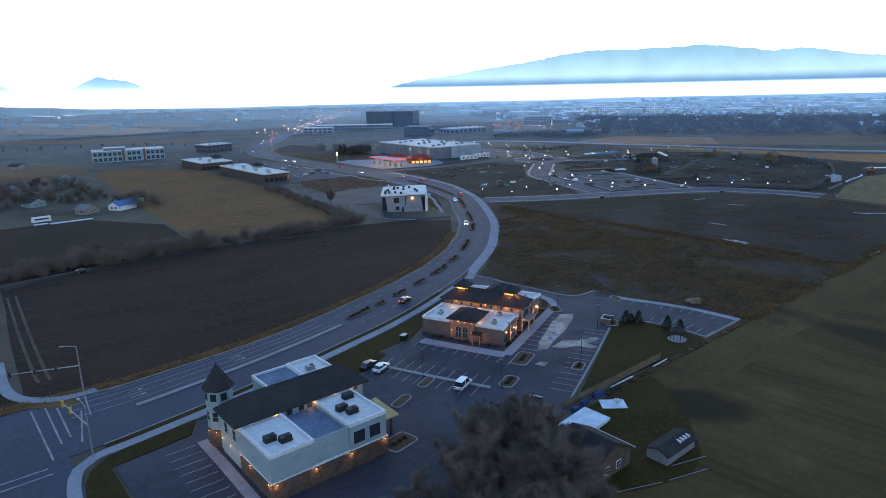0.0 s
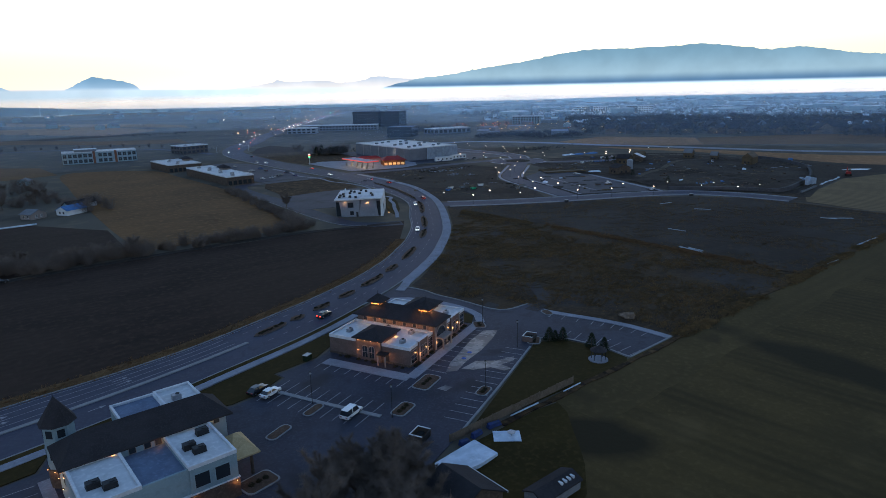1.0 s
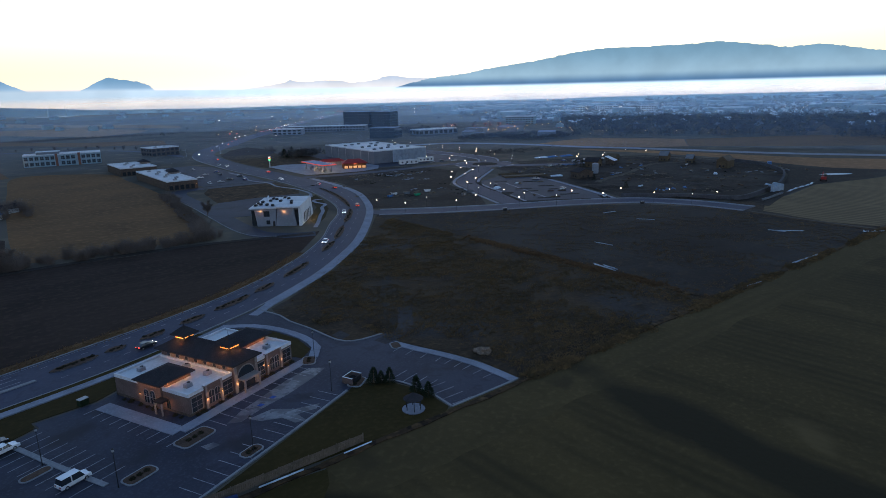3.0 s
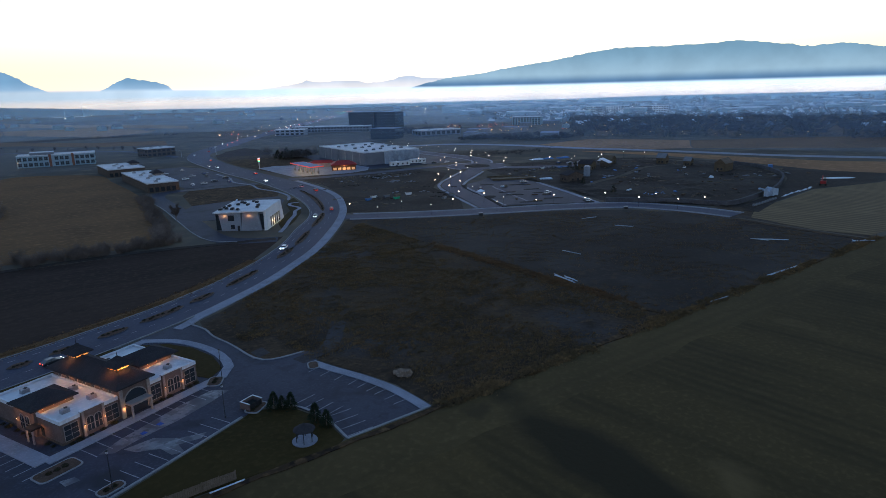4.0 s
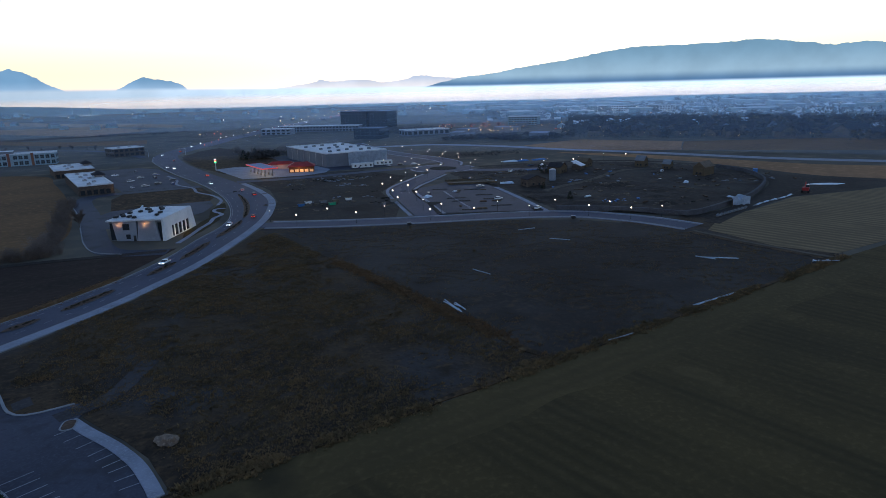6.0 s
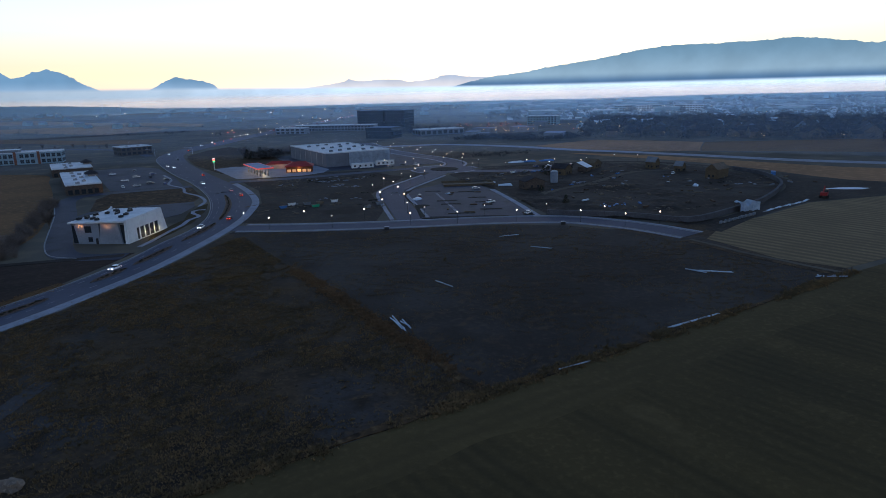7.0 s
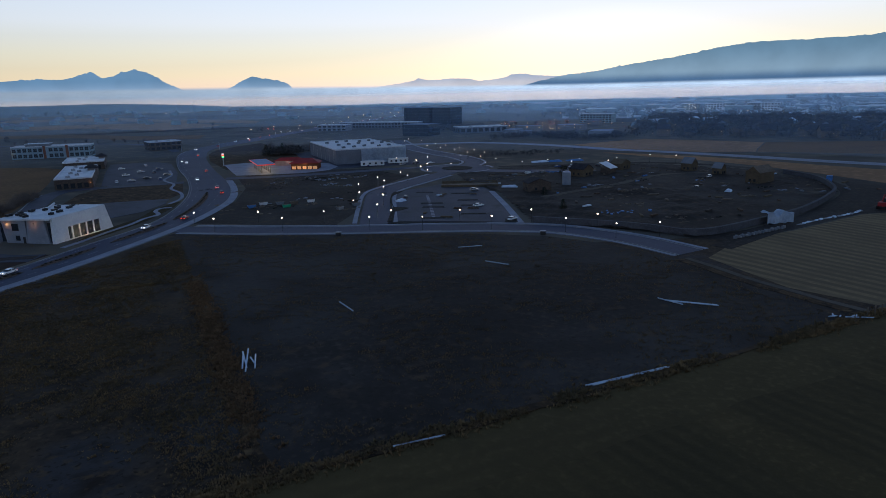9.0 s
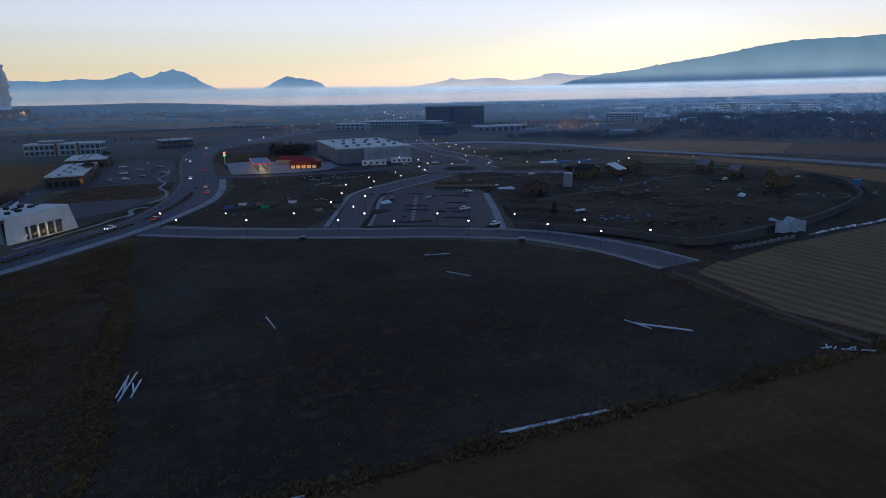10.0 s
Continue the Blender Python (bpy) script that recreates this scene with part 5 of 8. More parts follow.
# -- stucco building with a corner tower --
def tower_building():
    t = thing("tower_building", pose(33, 79.8, 0), "pale stucco building with dark roof and octagonal corner tower", "building")
    for x0, x1, h in ((0, 7.2, 7.6), (13.6, 20.6, 7.6)):
        box_part("wall", t, x0, x1, 0, 11.6, 3.3, h, STUCCO)
        flat_roof(t, x0, x1, 0, 11.6, h + 0.02, 0.35)
    box_part("wall", t, 7.2, 13.6, 0.25, 11.6, 3.3, 6.6, STUCCO)
    box_part("parapet", t, 7.2, 13.6, 0.25, 0.6, 6.6, 7.5, STUCCO)
    box_part("terrace_roof", t, 7.2, 13.6, 0.6, 11.5, 6.4, 6.65, TERRACE)
    box_part("stone_base", t, -0.1, 20.7, -0.1, 11.6, -0.3, 3.3, STONE, "brown stone veneer base")
    box_part("ledge", t, -0.2, 20.8, -0.2, 11.6, 3.3, 3.45, COPING)
    box_part("hall_wall", t, 0, 23.6, 11.6, 19.0, -0.3, 8.0, STUCCO)
    bm = bmesh.new()
    hip_roof(bm, -0.9, 24.6, 10.9, 19.8, 8.2, 11.2, "x", 3.4)
    part("hall_roof", bm, SHINGLE, t, "dark hipped shingle roof")
    box_part("wall", t, 9.8, 23.2, 19.0, 28.4, -0.3, 7.4, STUCCO)
    flat_roof(t, 9.8, 17.0, 19.0, 28.4, 7.42, 0.4, TERRACE)
    flat_roof(t, 17.0, 23.2, 19.0, 28.4, 7.62, 0.4)
    # corner tower
    ring = [(1.3 + 2.3 * math.cos(radians(22.5 + 45 * i)), 22.4 + 2.3 * math.sin(radians(22.5 + 45 * i))) for i in range(8)]
    bm = bmesh.new()
    prism(bm, ring, 3.3, 10.6)
    part("tower_wall", bm, STUCCO, t)
    bm = bmesh.new()
    prism(bm, [(1.3 + (p[0] - 1.3) * 1.06, 22.4 + (p[1] - 22.4) * 1.06) for p in ring], -0.3, 3.4)
    part("tower_base", bm, STONE, t)
    bm = bmesh.new()
    low = [(1.3 + (p[0] - 1.3) * 1.22, 22.4 + (p[1] - 22.4) * 1.22, 10.6) for p in ring]
    solid(bm, low, [(1.3 + (p[0] - 1.3) * 0.02, 22.4 + (p[1] - 22.4) * 0.02, 14.8) for p in low])
    tube(bm, (1.3, 22.4, 14.6), (1.3, 22.4, 15.6), 0.06, 0.02)
    part("tower_roof", bm, SHINGLE, t, "dark pointed eight-sided roof")
    for i in range(8):
        a = 45 * i
        r = 2.3 * math.cos(radians(22.5)) + 0.01
        x, y = 1.3 + r * math.cos(radians(a)), 22.4 + r * math.sin(radians(a))
        if a in (135, 180, 225, 270, 90):
            window(t, x, y, 8.7, a + 90, 1.15, 1.4, 1, 1, STUCCO, bar=0.08)
            window(t, x, y, 5.0, a + 90, 1.0, 1.7, 1, 2, STUCCO, bar=0.08)
            sconce(t, x + 0.1 * math.cos(radians(a)), y + 0.1 * math.sin(radians(a)), 3.0, a + 90, 8)
    # wall between tower and wings
    box_part("link_wall", t, 0.2, 3.2, 19.0, 22.0, -0.3, 8.2, STUCCO)
    # windows and doors
    for y in (13.4, 16.8):
        window(t, 0, y, 4.6, -90, 1.1, 1.9, 1, 2, STUCCO, bar=0.08)
    for x in (15.3, 18.3):
        window(t, x, 0, 4.2, 0, 2.2, 2.2, 1, 1, STUCCO, bar=0.1)
    for x in (9.0, 11.2, 12.8):
        window(t, x, 11.6, 6.72, 0, 1.0, 1.2, 1, 1, TRIM)
    for x in (1.5, 4.5, 15, 18.5, 22):
        window(t, x, 11.6, 7.0, 0, 0.9, 0.7, 1, 1, TRIM)
    # lamps
    for x in (0.6, 7.2, 13.6, 20.2):
        sconce(t, x, -0.1, 2.95, 0, 22)
    for y in (0.8, 7.5, 11.2, 15.0, 18.6):
        sconce(t, -0.1, y, 2.95, -90, 20)
    for x in (6.4, 13.0, 17.6, 21.6):
        sconce(t, x, 11.6, 7.75, 0, 16)
    for y in (12.3, 13.6, 15.2):
        lamp_in(t, -0.45, y, 7.4, 10)
    # porch with a tan roof on the east side
    bm = bmesh.new()
    hip_roof(bm, 20.72, 25.6, 3.2, 11.0, 4.2, 6.6, "x", 2.2)
    part("porch_roof", bm, TANROOF, t, "tan hipped porch roof")
    for y in (4.2, 9.6):
        box_part("column", t, 24.2, 24.6, y - 0.2, y + 0.2, -0.2, 3.8, STONE)
    lamp_in(t, 22.5, 6.8, 3.3, 60)
    for x, y in ((2.2, 4.6), (4.0, 3.0), (15.6, 5.6), (16.4, 3.6), (18.6, 8.6)):
        rooftop_unit(t, x, y, 7.66, 1.9, 1.3, 0.9, DARKMETAL)
    rooftop_unit(t, 19.5, 23.5, 7.66, 1.6, 1.2, 0.9)
    return t


tower_building()
ribbon("pavement_tower", [(31.3, 104.5), (31.3, 92), (31, 76)], -0.9, 0.9, -0.1, 0.25, CONCRETE, "pale concrete walk beside the tower building", "pavement")


# -- white office with slanted walls --
def white_office():
    t = thing("white_office", pose(196.5, 246.8, 0, 0, 0, 52.5), "white modern office with slanted end walls and lit windows", "building")
    box_part("wall", t, 1.2, 28.0, 0.9, 22.6, -0.3, 8.3, GREYWALL)
    # white slab facing the road, leaning in at its ends
    bm = bmesh.new()
    solid(bm, [(0.2, -0.3, -0.3), (29.4, -0.3, -0.3), (29.4, 0.9, -0.3), (0.2, 0.9, -0.3)], [(0.7, -0.05, 9.2), (26.6, -0.05, 9.2), (26.6, 0.9, 9.2), (0.7, 0.9, 9.2)])
    part("slab_wall", bm, WHITEWALL, t, "white slanting end wall")
    box_part("window_recess", t, 7.0, 22.8, -0.36, -0.2, 0.4, 4.9, GLASSY, "dark glass recess")
    for i in range(5):
        x = 8.4 + i * 3.5
        box_part("fin", t, x - 0.35, x + 0.35, -0.62, -0.37, 0.3, 5.0, WHITEWALL, "white lit fin")
        lamp_in(t, x, -1.9, 1.6, 60, (1.0, 0.66, 0.34), 0.12)
    # white roof in two tiers
    bm = bmesh.new()
    solid(bm, [(-0.6, 9.0, 8.3), (28.2, 9.0, 8.6), (28.2, 23.2, 8.3), (-0.2, 23.2, 8.0)], [(-0.6, 9.0, 8.8), (28.2, 9.0, 9.1), (28.2, 23.2, 8.8), (-0.2, 23.2, 8.5)])
    roof = part("roof", bm, MEMBRANE, t, "white flat roof")
    bm = bmesh.new()
    solid(bm, [(-1.2, 0.2, 8.6), (26.8, 0.2, 8.9), (26.8, 11.0, 8.9), (-1.0, 11.0, 8.6)], [(-1.2, 0.2, 9.2), (26.8, 0.2, 9.5), (26.8, 11.0, 9.4), (-1.0, 11.0, 9.1)])
    part("upper_roof", bm, MEMBRANE, roof)
    # west face: pale panels leaning between dark glass
    for y0, y1, b0, b1 in ((3.2, 10.2, 2.0, 11.4), (10.9, 21.0, 11.4, 19.8)):
        bm = bmesh.new()
        solid(bm, [(0.3, b0, -0.3), (1.3, b0, -0.3), (1.3, b1, -0.3), (0.3, b1, -0.3)][::-1], [(0.2, y0, 8.3), (1.3, y0, 8.3), (1.3, y1, 8.3), (0.2, y1, 8.3)][::-1])
        bmesh.ops.recalc_face_normals(bm, faces=bm.faces)
        part("panel_wall", bm, PANELWALL, t, "blue-grey leaning wall panel")
    window(t, 1.15, 1.9, 0.3, -90, 1.6, 7.0, 2, 4, DARKMETAL)
    window(t, 1.15, 21.4, 0.3, -90, 2.0, 6.8, 2, 3, DARKMETAL)
    window(t, 0.2, 15.4, 4.6, -90, 2.6, 2.4, 2, 1, DARKMETAL)
    window(t, 0.25, 14.9, 1.0, -90, 1.6, 1.7, 2, 1, DARKMETAL)
    box_part("door", t, 0.2, 0.4, 11.8, 12.8, 0, 2.3, DARKMETAL)
    for y in (7.4, 18.4):
        sconce(t, 0.15, y, 7.1, -90, 70)
    for i, (x, y) in enumerate(((3, 13), (5, 16), (6, 19), (4, 21), (9, 21), (11, 6), (6, 5), (15, 12), (16, 17), (19, 9), (20, 15), (22, 17), (24, 12), (13, 20))):
        rooftop_unit(t, x, y, 8.9 if y > 11 else 9.35, 2.2 if i % 2 else 1.6, 1.3, 0.8, DARKMETAL)
    bm = bmesh.new()
    tube(bm, (20, 20, 8.7), (24, 20, 10.2), 0.4)
    part("vent_pipe", bm, COPING, t)
    return t


white_office()
ribbon("path_white_office", [(199.5, 238.8), (206.1, 248.4), (213.5, 260.6), (220.8, 271.5), (225.6, 281.5), (231.5, 289), (230.8, 299), (233.5, 305.5), (238.0, 304.8)], -0.9, 0.9, -0.1, 0.2, CONCRETE, "winding pale footpath beside the road", "path", step=1.5)
ribbon("path_white_office", [(237.6, 317), (243.8, 332), (245.0, 352), (241.5, 372), (244, 392), (240, 415), (245.5, 440), (246, 470)], -0.8, 0.8, -0.1, 0.2, CONCRETE, "winding pale footpath beside the road", "path", step=2)
sheet("lawn_white_office", [(201.5, 241), (214, 256.5), (226.8, 276.5), (238.6, 305.5), (243, 322), (238, 317), (230, 303), (224, 284), (218, 276), (206, 256)], 0.085, LAWN, "winter lawn beside the office", "lawn")


# -- shops --
def shop_building(m, sx, sy, front):
    t = thing("shop_building", m, "low brown shop building with white flat roof", "building", "shop buildings")
    box_part("wall", t, 0, sx, 0, sy, -0.3, 5.7, STONE)
    flat_roof(t, 0, sx, 0, sy, 5.72, 0.5)
    for i in range(int(sx / 3.4)):
        window(t, 2.2 + i * 3.4, 0, 0.4, 0, 2.2, 2.6, 2, 2, DARKMETAL)
    for i in range(int(sy / 6)):
        window(t, sx, 3 + i * 6, 0.3, 90, 3.6, 2.9, 3, 2, DARKMETAL)
        box_part("pilaster", t, sx, sx + 0.35, 5.7 + i * 6, 6.4 + i * 6, -0.2, 5.6, TRIM)
    for i in range(int(sy / 11)):
        rooftop_unit(t, sx * 0.35 + (i % 2) * 4, 6 + i * 10.5, 5.75, 2.4, 1.6, 1.1)
    box_part("gable_front", t, sx - 4, sx + 1.2, sy * 0.55, sy * 0.55 + 9, 5.0, 7.4, TRIM)
    bm = bmesh.new()
    hip_roof(bm, sx - 6, sx + 1.8, sy * 0.55 - 1, sy * 0.55 + 10, 7.4, 9.4, "x", 3.5)
    part("gable_roof", bm, SHINGLE, t)
    if front:
        sconce(t, sx - 1, 0, 3.0, 0, 60)
    return t


shop_building(pose(183, 407, 0), 19, 78, True)
shop_building(pose(179, 514, 0), 26, 46, False)


# -- three-storey office --
def office_building():
    t = thing("office_building", pose(130, 652, 0, 0, 0, -10), "two-storey pale office with ribbon windows and orange piers", "building")
    box_part("wall", t, 0, 61, 0, 20, -0.3, 10.2, STUCCO)
    flat_roof(t, 0, 61, 0, 20, 10.22, 0.5)
    box_part("penthouse", t, 10, 28, 5, 16, 10.2, 12.4, GREYWALL)
    box_part("penthouse_roof", t, 9.5, 28.5, 4.5, 16.5, 12.4, 12.7, MEMBRANE)
    for f in range(2):
        for i in range(15):
            x = 2.2 + i * 4.05
            if 24 < x < 28 or 41 < x < 44.5:
                continue
            window(t, x, 0, 1.0 + f * 4.8, 0, 2.9, 3.0, 2, 2, STUCCO)
        for i in range(4):
            window(t, 61, 3 + i * 4.6, 1.0 + f * 4.8, 90, 3.2, 3.0, 2, 2, STUCCO)
    for x in (25.6, 43.4):
        box_part("pier", t, x - 1.0, x + 1.0, -0.5, 0.1, -0.3, 10.9, ORANGE, "orange-brown panel pier")
    sconce(t, 0.5, -0.1, 4.5, 0, 200)
    return t


office_building()


# -- brown low building by the signals --
def plain_building(name, m, sx, sy, h, wall, label, storeys=1, bays=5, roof=MEMBRANE, rim=COPING, lit=None, units=2):
    t = thing(name, m, label, "building")
    box_part("wall", t, 0, sx, 0, sy, -0.3, h, wall)
    flat_roof(t, 0, sx, 0, sy, h + 0.02, 0.5, roof, rim)
    fh = h / storeys
    for f in range(storeys):
        for i in range(bays):
            window(t, sx * (i + 0.5) / bays, 0, f * fh + fh * 0.22, 0, sx / bays * 0.62, fh * 0.55, 2, 1, DARKMETAL, lit)
        k = max(1, int(sy / (sx / bays)))
        for i in range(k):
            window(t, 0, sy * (i + 0.5) / k, f * fh + fh * 0.22, -90, sy / k * 0.62, fh * 0.55, 2, 1, DARKMETAL, lit)
    for i in range(units):
        rooftop_unit(t, sx * (i + 0.6) / (units + 0.2), sy * (0.35 + 0.3 * (i % 2)), h + 0.03, 2.6, 1.8, 1.2)
    return t


plain_building("brown_building", pose(240, 664, 0, 0, 0, 12), 29, 22, 8.0, STONE, "brown two-storey building by the signals", 2, 6)


# -- store with white roof, wrapped in sheeting on one side --
def store():
    t = thing("warehouse_store", pose(354, 432, 0, 0, 0, -3), "large grey store with white flat roof, partly wrapped in sheeting", "building")
    box_part("wall", t, 0, 52, 0, 92, -0.3, 10.2, STOREWALL)
    flat_roof(t, 0, 52, 0, 92, 10.22, 0.6)
    bm = bmesh.new()
    cols = [bm.verts.new((18 + i * 2.0, -0.7 - 0.35 * math.sin(i * 1.7) - 0.2 * math.sin(i * 4.1), z)) for i in range(18) for z in (0.0, 3.4, 6.8, 10.0)]
    for i in range(17):
        for k in range(3):
            bm.faces.new((cols[i * 4 + k], cols[(i + 1) * 4 + k], cols[(i + 1) * 4 + k + 1], cols[i * 4 + k + 1]))
    bmesh.ops.solidify(bm, geom=bm.faces[:], thickness=0.08)
    part("plastic_sheeting", bm, PLASTIC, t, "pale translucent plastic sheeting")
    for i in range(6):
        box_part("panel_seam", t, -0.12, 0.02, 8 + i * 14, 8.5 + i * 14, 0, 10.0, METAL)
        lamp_in(t, -0.7, 10 + i * 14, 6.5, 30, (1.0, 0.8, 0.6), 0.2)
    for i in range(5):
        for j in range(3):
            rooftop_unit(t, 9 + i * 9 + (j % 2) * 3, 14 + j * 27 + (i % 3) * 4, 10.25, 2.6, 2.0, 1.2, GREYWALL)
    return t


store()


# -- dark glass offices --
DARKGLASS = shade("dark_spandrel", (0.045, 0.055, 0.06), None, None, 0.2, 2.0, rough=0.6, bump=0.0)
def glass_office(m, sx, sy, floors, label, wing=False):
    t = thing("glass_office", m, label, "building", "glass office blocks")
    h = floors * 4.2
    box_part("core", t, 0.3, sx - 0.3, 0.3, sy - 0.3, -0.3, h, GLASSY)
    for f in range(floors + 1):
        box_part("floor_band", t, 0, sx, 0, sy, f * 4.2 - 0.2 if f else -0.3, f * 4.2 + 0.25, DARKGLASS)
    for i in range(int(sx / 6)):
        box_part("mullion", t, 3 + i * 6 - 0.12, 3 + i * 6 + 0.12, -0.05, 0.35, 0, h, DARKMETAL)
    for i in range(int(sy / 6)):
        box_part("mullion", t, -0.05, 0.35, 3 + i * 6 - 0.12, 3 + i * 6 + 0.12, 0, h, DARKMETAL)
    box_part("roof", t, 0.5, sx - 0.5, 0.5, sy - 0.5, h + 0.3, h + 0.5, TERRACE)
    return t


glass_office(pose(612, 930, 0, 0, 0, -56.5), 47, 36, 6, "dark glass six-storey office block")
glass_office(pose(640, 887, 0, 0, 0, -56.5), 33, 36, 6, "dark glass six-storey office block")
glass_office(pose(507, 682, 0, 0, 0, -53), 34, 30, 3, "dark three-storey office with pale columns")
plain_building("low_office", pose(500, 905, 0, 0, 0, -42), 120, 22, 8, STOREWALL, "long low distant office building", 2, 24)
plain_building("low_office", pose(455, 860, 0, 0, 0, -40), 42, 20, 8, PANELWALL, "white low distant building", 2, 6)
plain_building("low_office", pose(575, 668, 0, 0, 0, -8), 60, 26, 7, GREYWALL, "long white-roofed distant building", 1, 8)
plain_building("low_office", pose(815, 752, 0, 0, 0, -55), 46, 24, 12.5, STUCCO, "pale distant office with columns", 4, 10)


# -- filling station --
def filling_station():
    t = thing("filling_station_canopy", pose(306.5, 410, 0, 0, 0, 88), "lit filling station canopy with red edge", "canopy")
    box_part("canopy_roof", t, 0, 38, 0, 11, 5.4, 6.02, CANOPYBLUE, "blue canopy roof")
    for a, b, c, d in ((-0.15, 38.15, -0.15, 0.0), (-0.15, 38.15, 11.0, 11.15), (-0.15, 0, 0.0, 11.0), (38, 38.15, 0.0, 11.0)):
        box_part("fascia", t, a, b, c, d, 5.35, 6.05, glow_red, "red lit canopy edge")
    for i in range(5):
        x = 3.0 + i * 8.0
        for y in (2.8, 8.2):
            box_part("post", t, x - 0.2, x + 0.2, y - 0.2, y + 0.2, 0, 5.4, GREYWALL)
            box_part("pump", t, x + 0.9, x + 1.9, y - 0.35, y + 0.35, 0.1, 1.9, TRIM)
        box_part("canopy_light", t, x + 2.4, x + 4.0, 4.8, 6.2, 5.3, 5.396, LAMPPANEL)
        lamp_in(t, x + 1.6, 5.5, 4.9, 950, (1.0, 0.66, 0.28), 0.6)
    s = thing("filling_station_shop", pose(319, 421, 0, 0, 0, -24), "small shop with dark red roof and warm lit walls", "building")
    box_part("wall", s, 0, 18, 0, 13, -0.3, 4.2, ORANGE)
    bm = bmesh.new()
    hip_roof(bm, -1, 19, -1, 14, 4.4, 7.2, "x", 5.5)
    part("roof", bm, REDROOF, s, "dark red hipped roof")
    for i in range(5):
        window(s, 2 + i * 3.5, 0, 0.4, 0, 2.6, 2.0, 2, 1, DARKMETAL, DIMWARM)
    lamp_in(s, 9, -1.4, 3.6, 200, (1.0, 0.6, 0.3))
    lamp_in(s, -1.4, 6, 3.6, 200, (1.0, 0.6, 0.3))
    c = thing("car_wash", pose(315, 453, 0, 0, 0, -24), "low car wash building with red roof", "building")
    box_part("wall", c, 0, 20, 0, 7, -0.3, 3.6, TRIM)
    bm = bmesh.new()
    hip_roof(bm, -0.6, 20.6, -0.6, 7.6, 3.7, 5.6, "x", 4)
    part("roof", bm, REDROOF, c, "red hipped roof")
    lamp_in(c, 10, -1.2, 3.0, 160, (1.0, 0.4, 0.3))
    g = thing("price_sign", pose(283, 478, 0), "tall lit pole sign in red, white and green", "sign")
    box_part("pole", g, -0.3, 0.3, -0.3, 0.3, 0, 5.8, METAL)
    box_part("sign_panel", g, -0.8, 0.8, -0.3, 0.3, 8.1, 9.0, PALEGLOW, "white lit panel")
    box_part("sign_panel", g, -0.8, 0.8, -0.3, 0.3, 7.05, 8.0, REDGLOW, "red lit panel")
    box_part("sign_panel", g, -0.8, 0.8, -0.3, 0.3, 5.9, 6.95, GREENGLOW, "green lit panel")


CANOPYBLUE = shade("blue_canopy_sheet", (0.09, 0.17, 0.30), (0.07, 0.14, 0.25), None, 0.4, 2.0, rough=0.5, bump=0.0)
DIMWARM = glow("dim_shop_window", (1.0, 0.5, 0.2), 0.06)
glow_red = glow("red_fascia", (1.0, 0.08, 0.05), 0.05)
LAMPPANEL = glow("canopy_panel", (1.0, 0.75, 0.4), 0.5)
PALEGLOW = glow("sign_white", (1.0, 0.85, 0.8), 0.1)
filling_station()


# ---- plants ----
def bare_tree_meshes(seed, height, spread, twigs):
    """Trunk with limbs, and a crown of fine bare twigs."""
    rng = random.Random(seed)
    bm = bmesh.new()
    top = Vector((rng.uniform(-0.3, 0.3), rng.uniform(-0.3, 0.3), height * 0.45))
    tube(bm, (0, 0, -0.2), top, height * 0.022, height * 0.014)
    tips = []
    for i in range(9):
        a = i * 2.4 + rng.random()
        base = Vector((0, 0, 0)).lerp(top, rng.uniform(0.35, 1.0))
        tip = base + Vector((math.cos(a) * spread * rng.uniform(0.3, 0.75), math.sin(a) * spread * rng.uniform(0.3, 0.75), height * rng.uniform(0.2, 0.48)))
        tube(bm, base, tip, height * 0.010, height * 0.003, 5)
        tips.append((base, tip))
        for k in range(3):
            s = base.lerp(tip, rng.uniform(0.4, 0.9))
            e = s + Vector((rng.uniform(-1, 1) * spread * 0.35, rng.uniform(-1, 1) * spread * 0.35, height * rng.uniform(0.06, 0.22)))
            tube(bm, s, e, height * 0.004, height * 0.0015, 4)
            tips.append((s, e))
    trunk = mesh_of("trunk", bm, TIMBER)
    verts, faces = [], []
    for i in range(twigs):
        b, t = rng.choice(tips)
        s = b.lerp(t, rng.uniform(0.3, 1.05))
        d = Vector((rng.gauss(0, 1), rng.gauss(0, 1), rng.gauss(0.7, 0.6))).normalized()
        e = s + d * height * rng.uniform(0.05, 0.15)
        side = d.cross(Vector((rng.random(), rng.random(), rng.random()))).normalized() * height * rng.uniform(0.0011, 0.0026)
        up = d.cross(side)
        k = len(verts)
        verts += [s - side, s + side, s + up, e]
        faces += [(k, k + 1, k + 3), (k + 1, k + 2, k + 3), (k + 2, k, k + 3)]
    me = bpy.data.meshes.new("crown")
    me.from_pydata(verts, [], faces)
    me.materials.append(TWIGS)
    return trunk, me


BARE_TREES = [bare_tree_meshes(11 + i, 10.0, 4.2 + 0.5 * i, 7500) for i in range(4)]


def bare_tree(x, y, height, k, label="leafless tree with dense fine bare twigs", group="bare trees", turn=0.0):
    t = tagged(new("bare_tree", BARE_TREES[k % 4][0]), label, "tree", group)
    t.matrix_world = pose(x, y, 0, 0, 0, turn) @ Matrix.Scale(height / 10.0, 4)
    c = new("crown", BARE_TREES[k % 4][1])
    c.parent = t
    return t


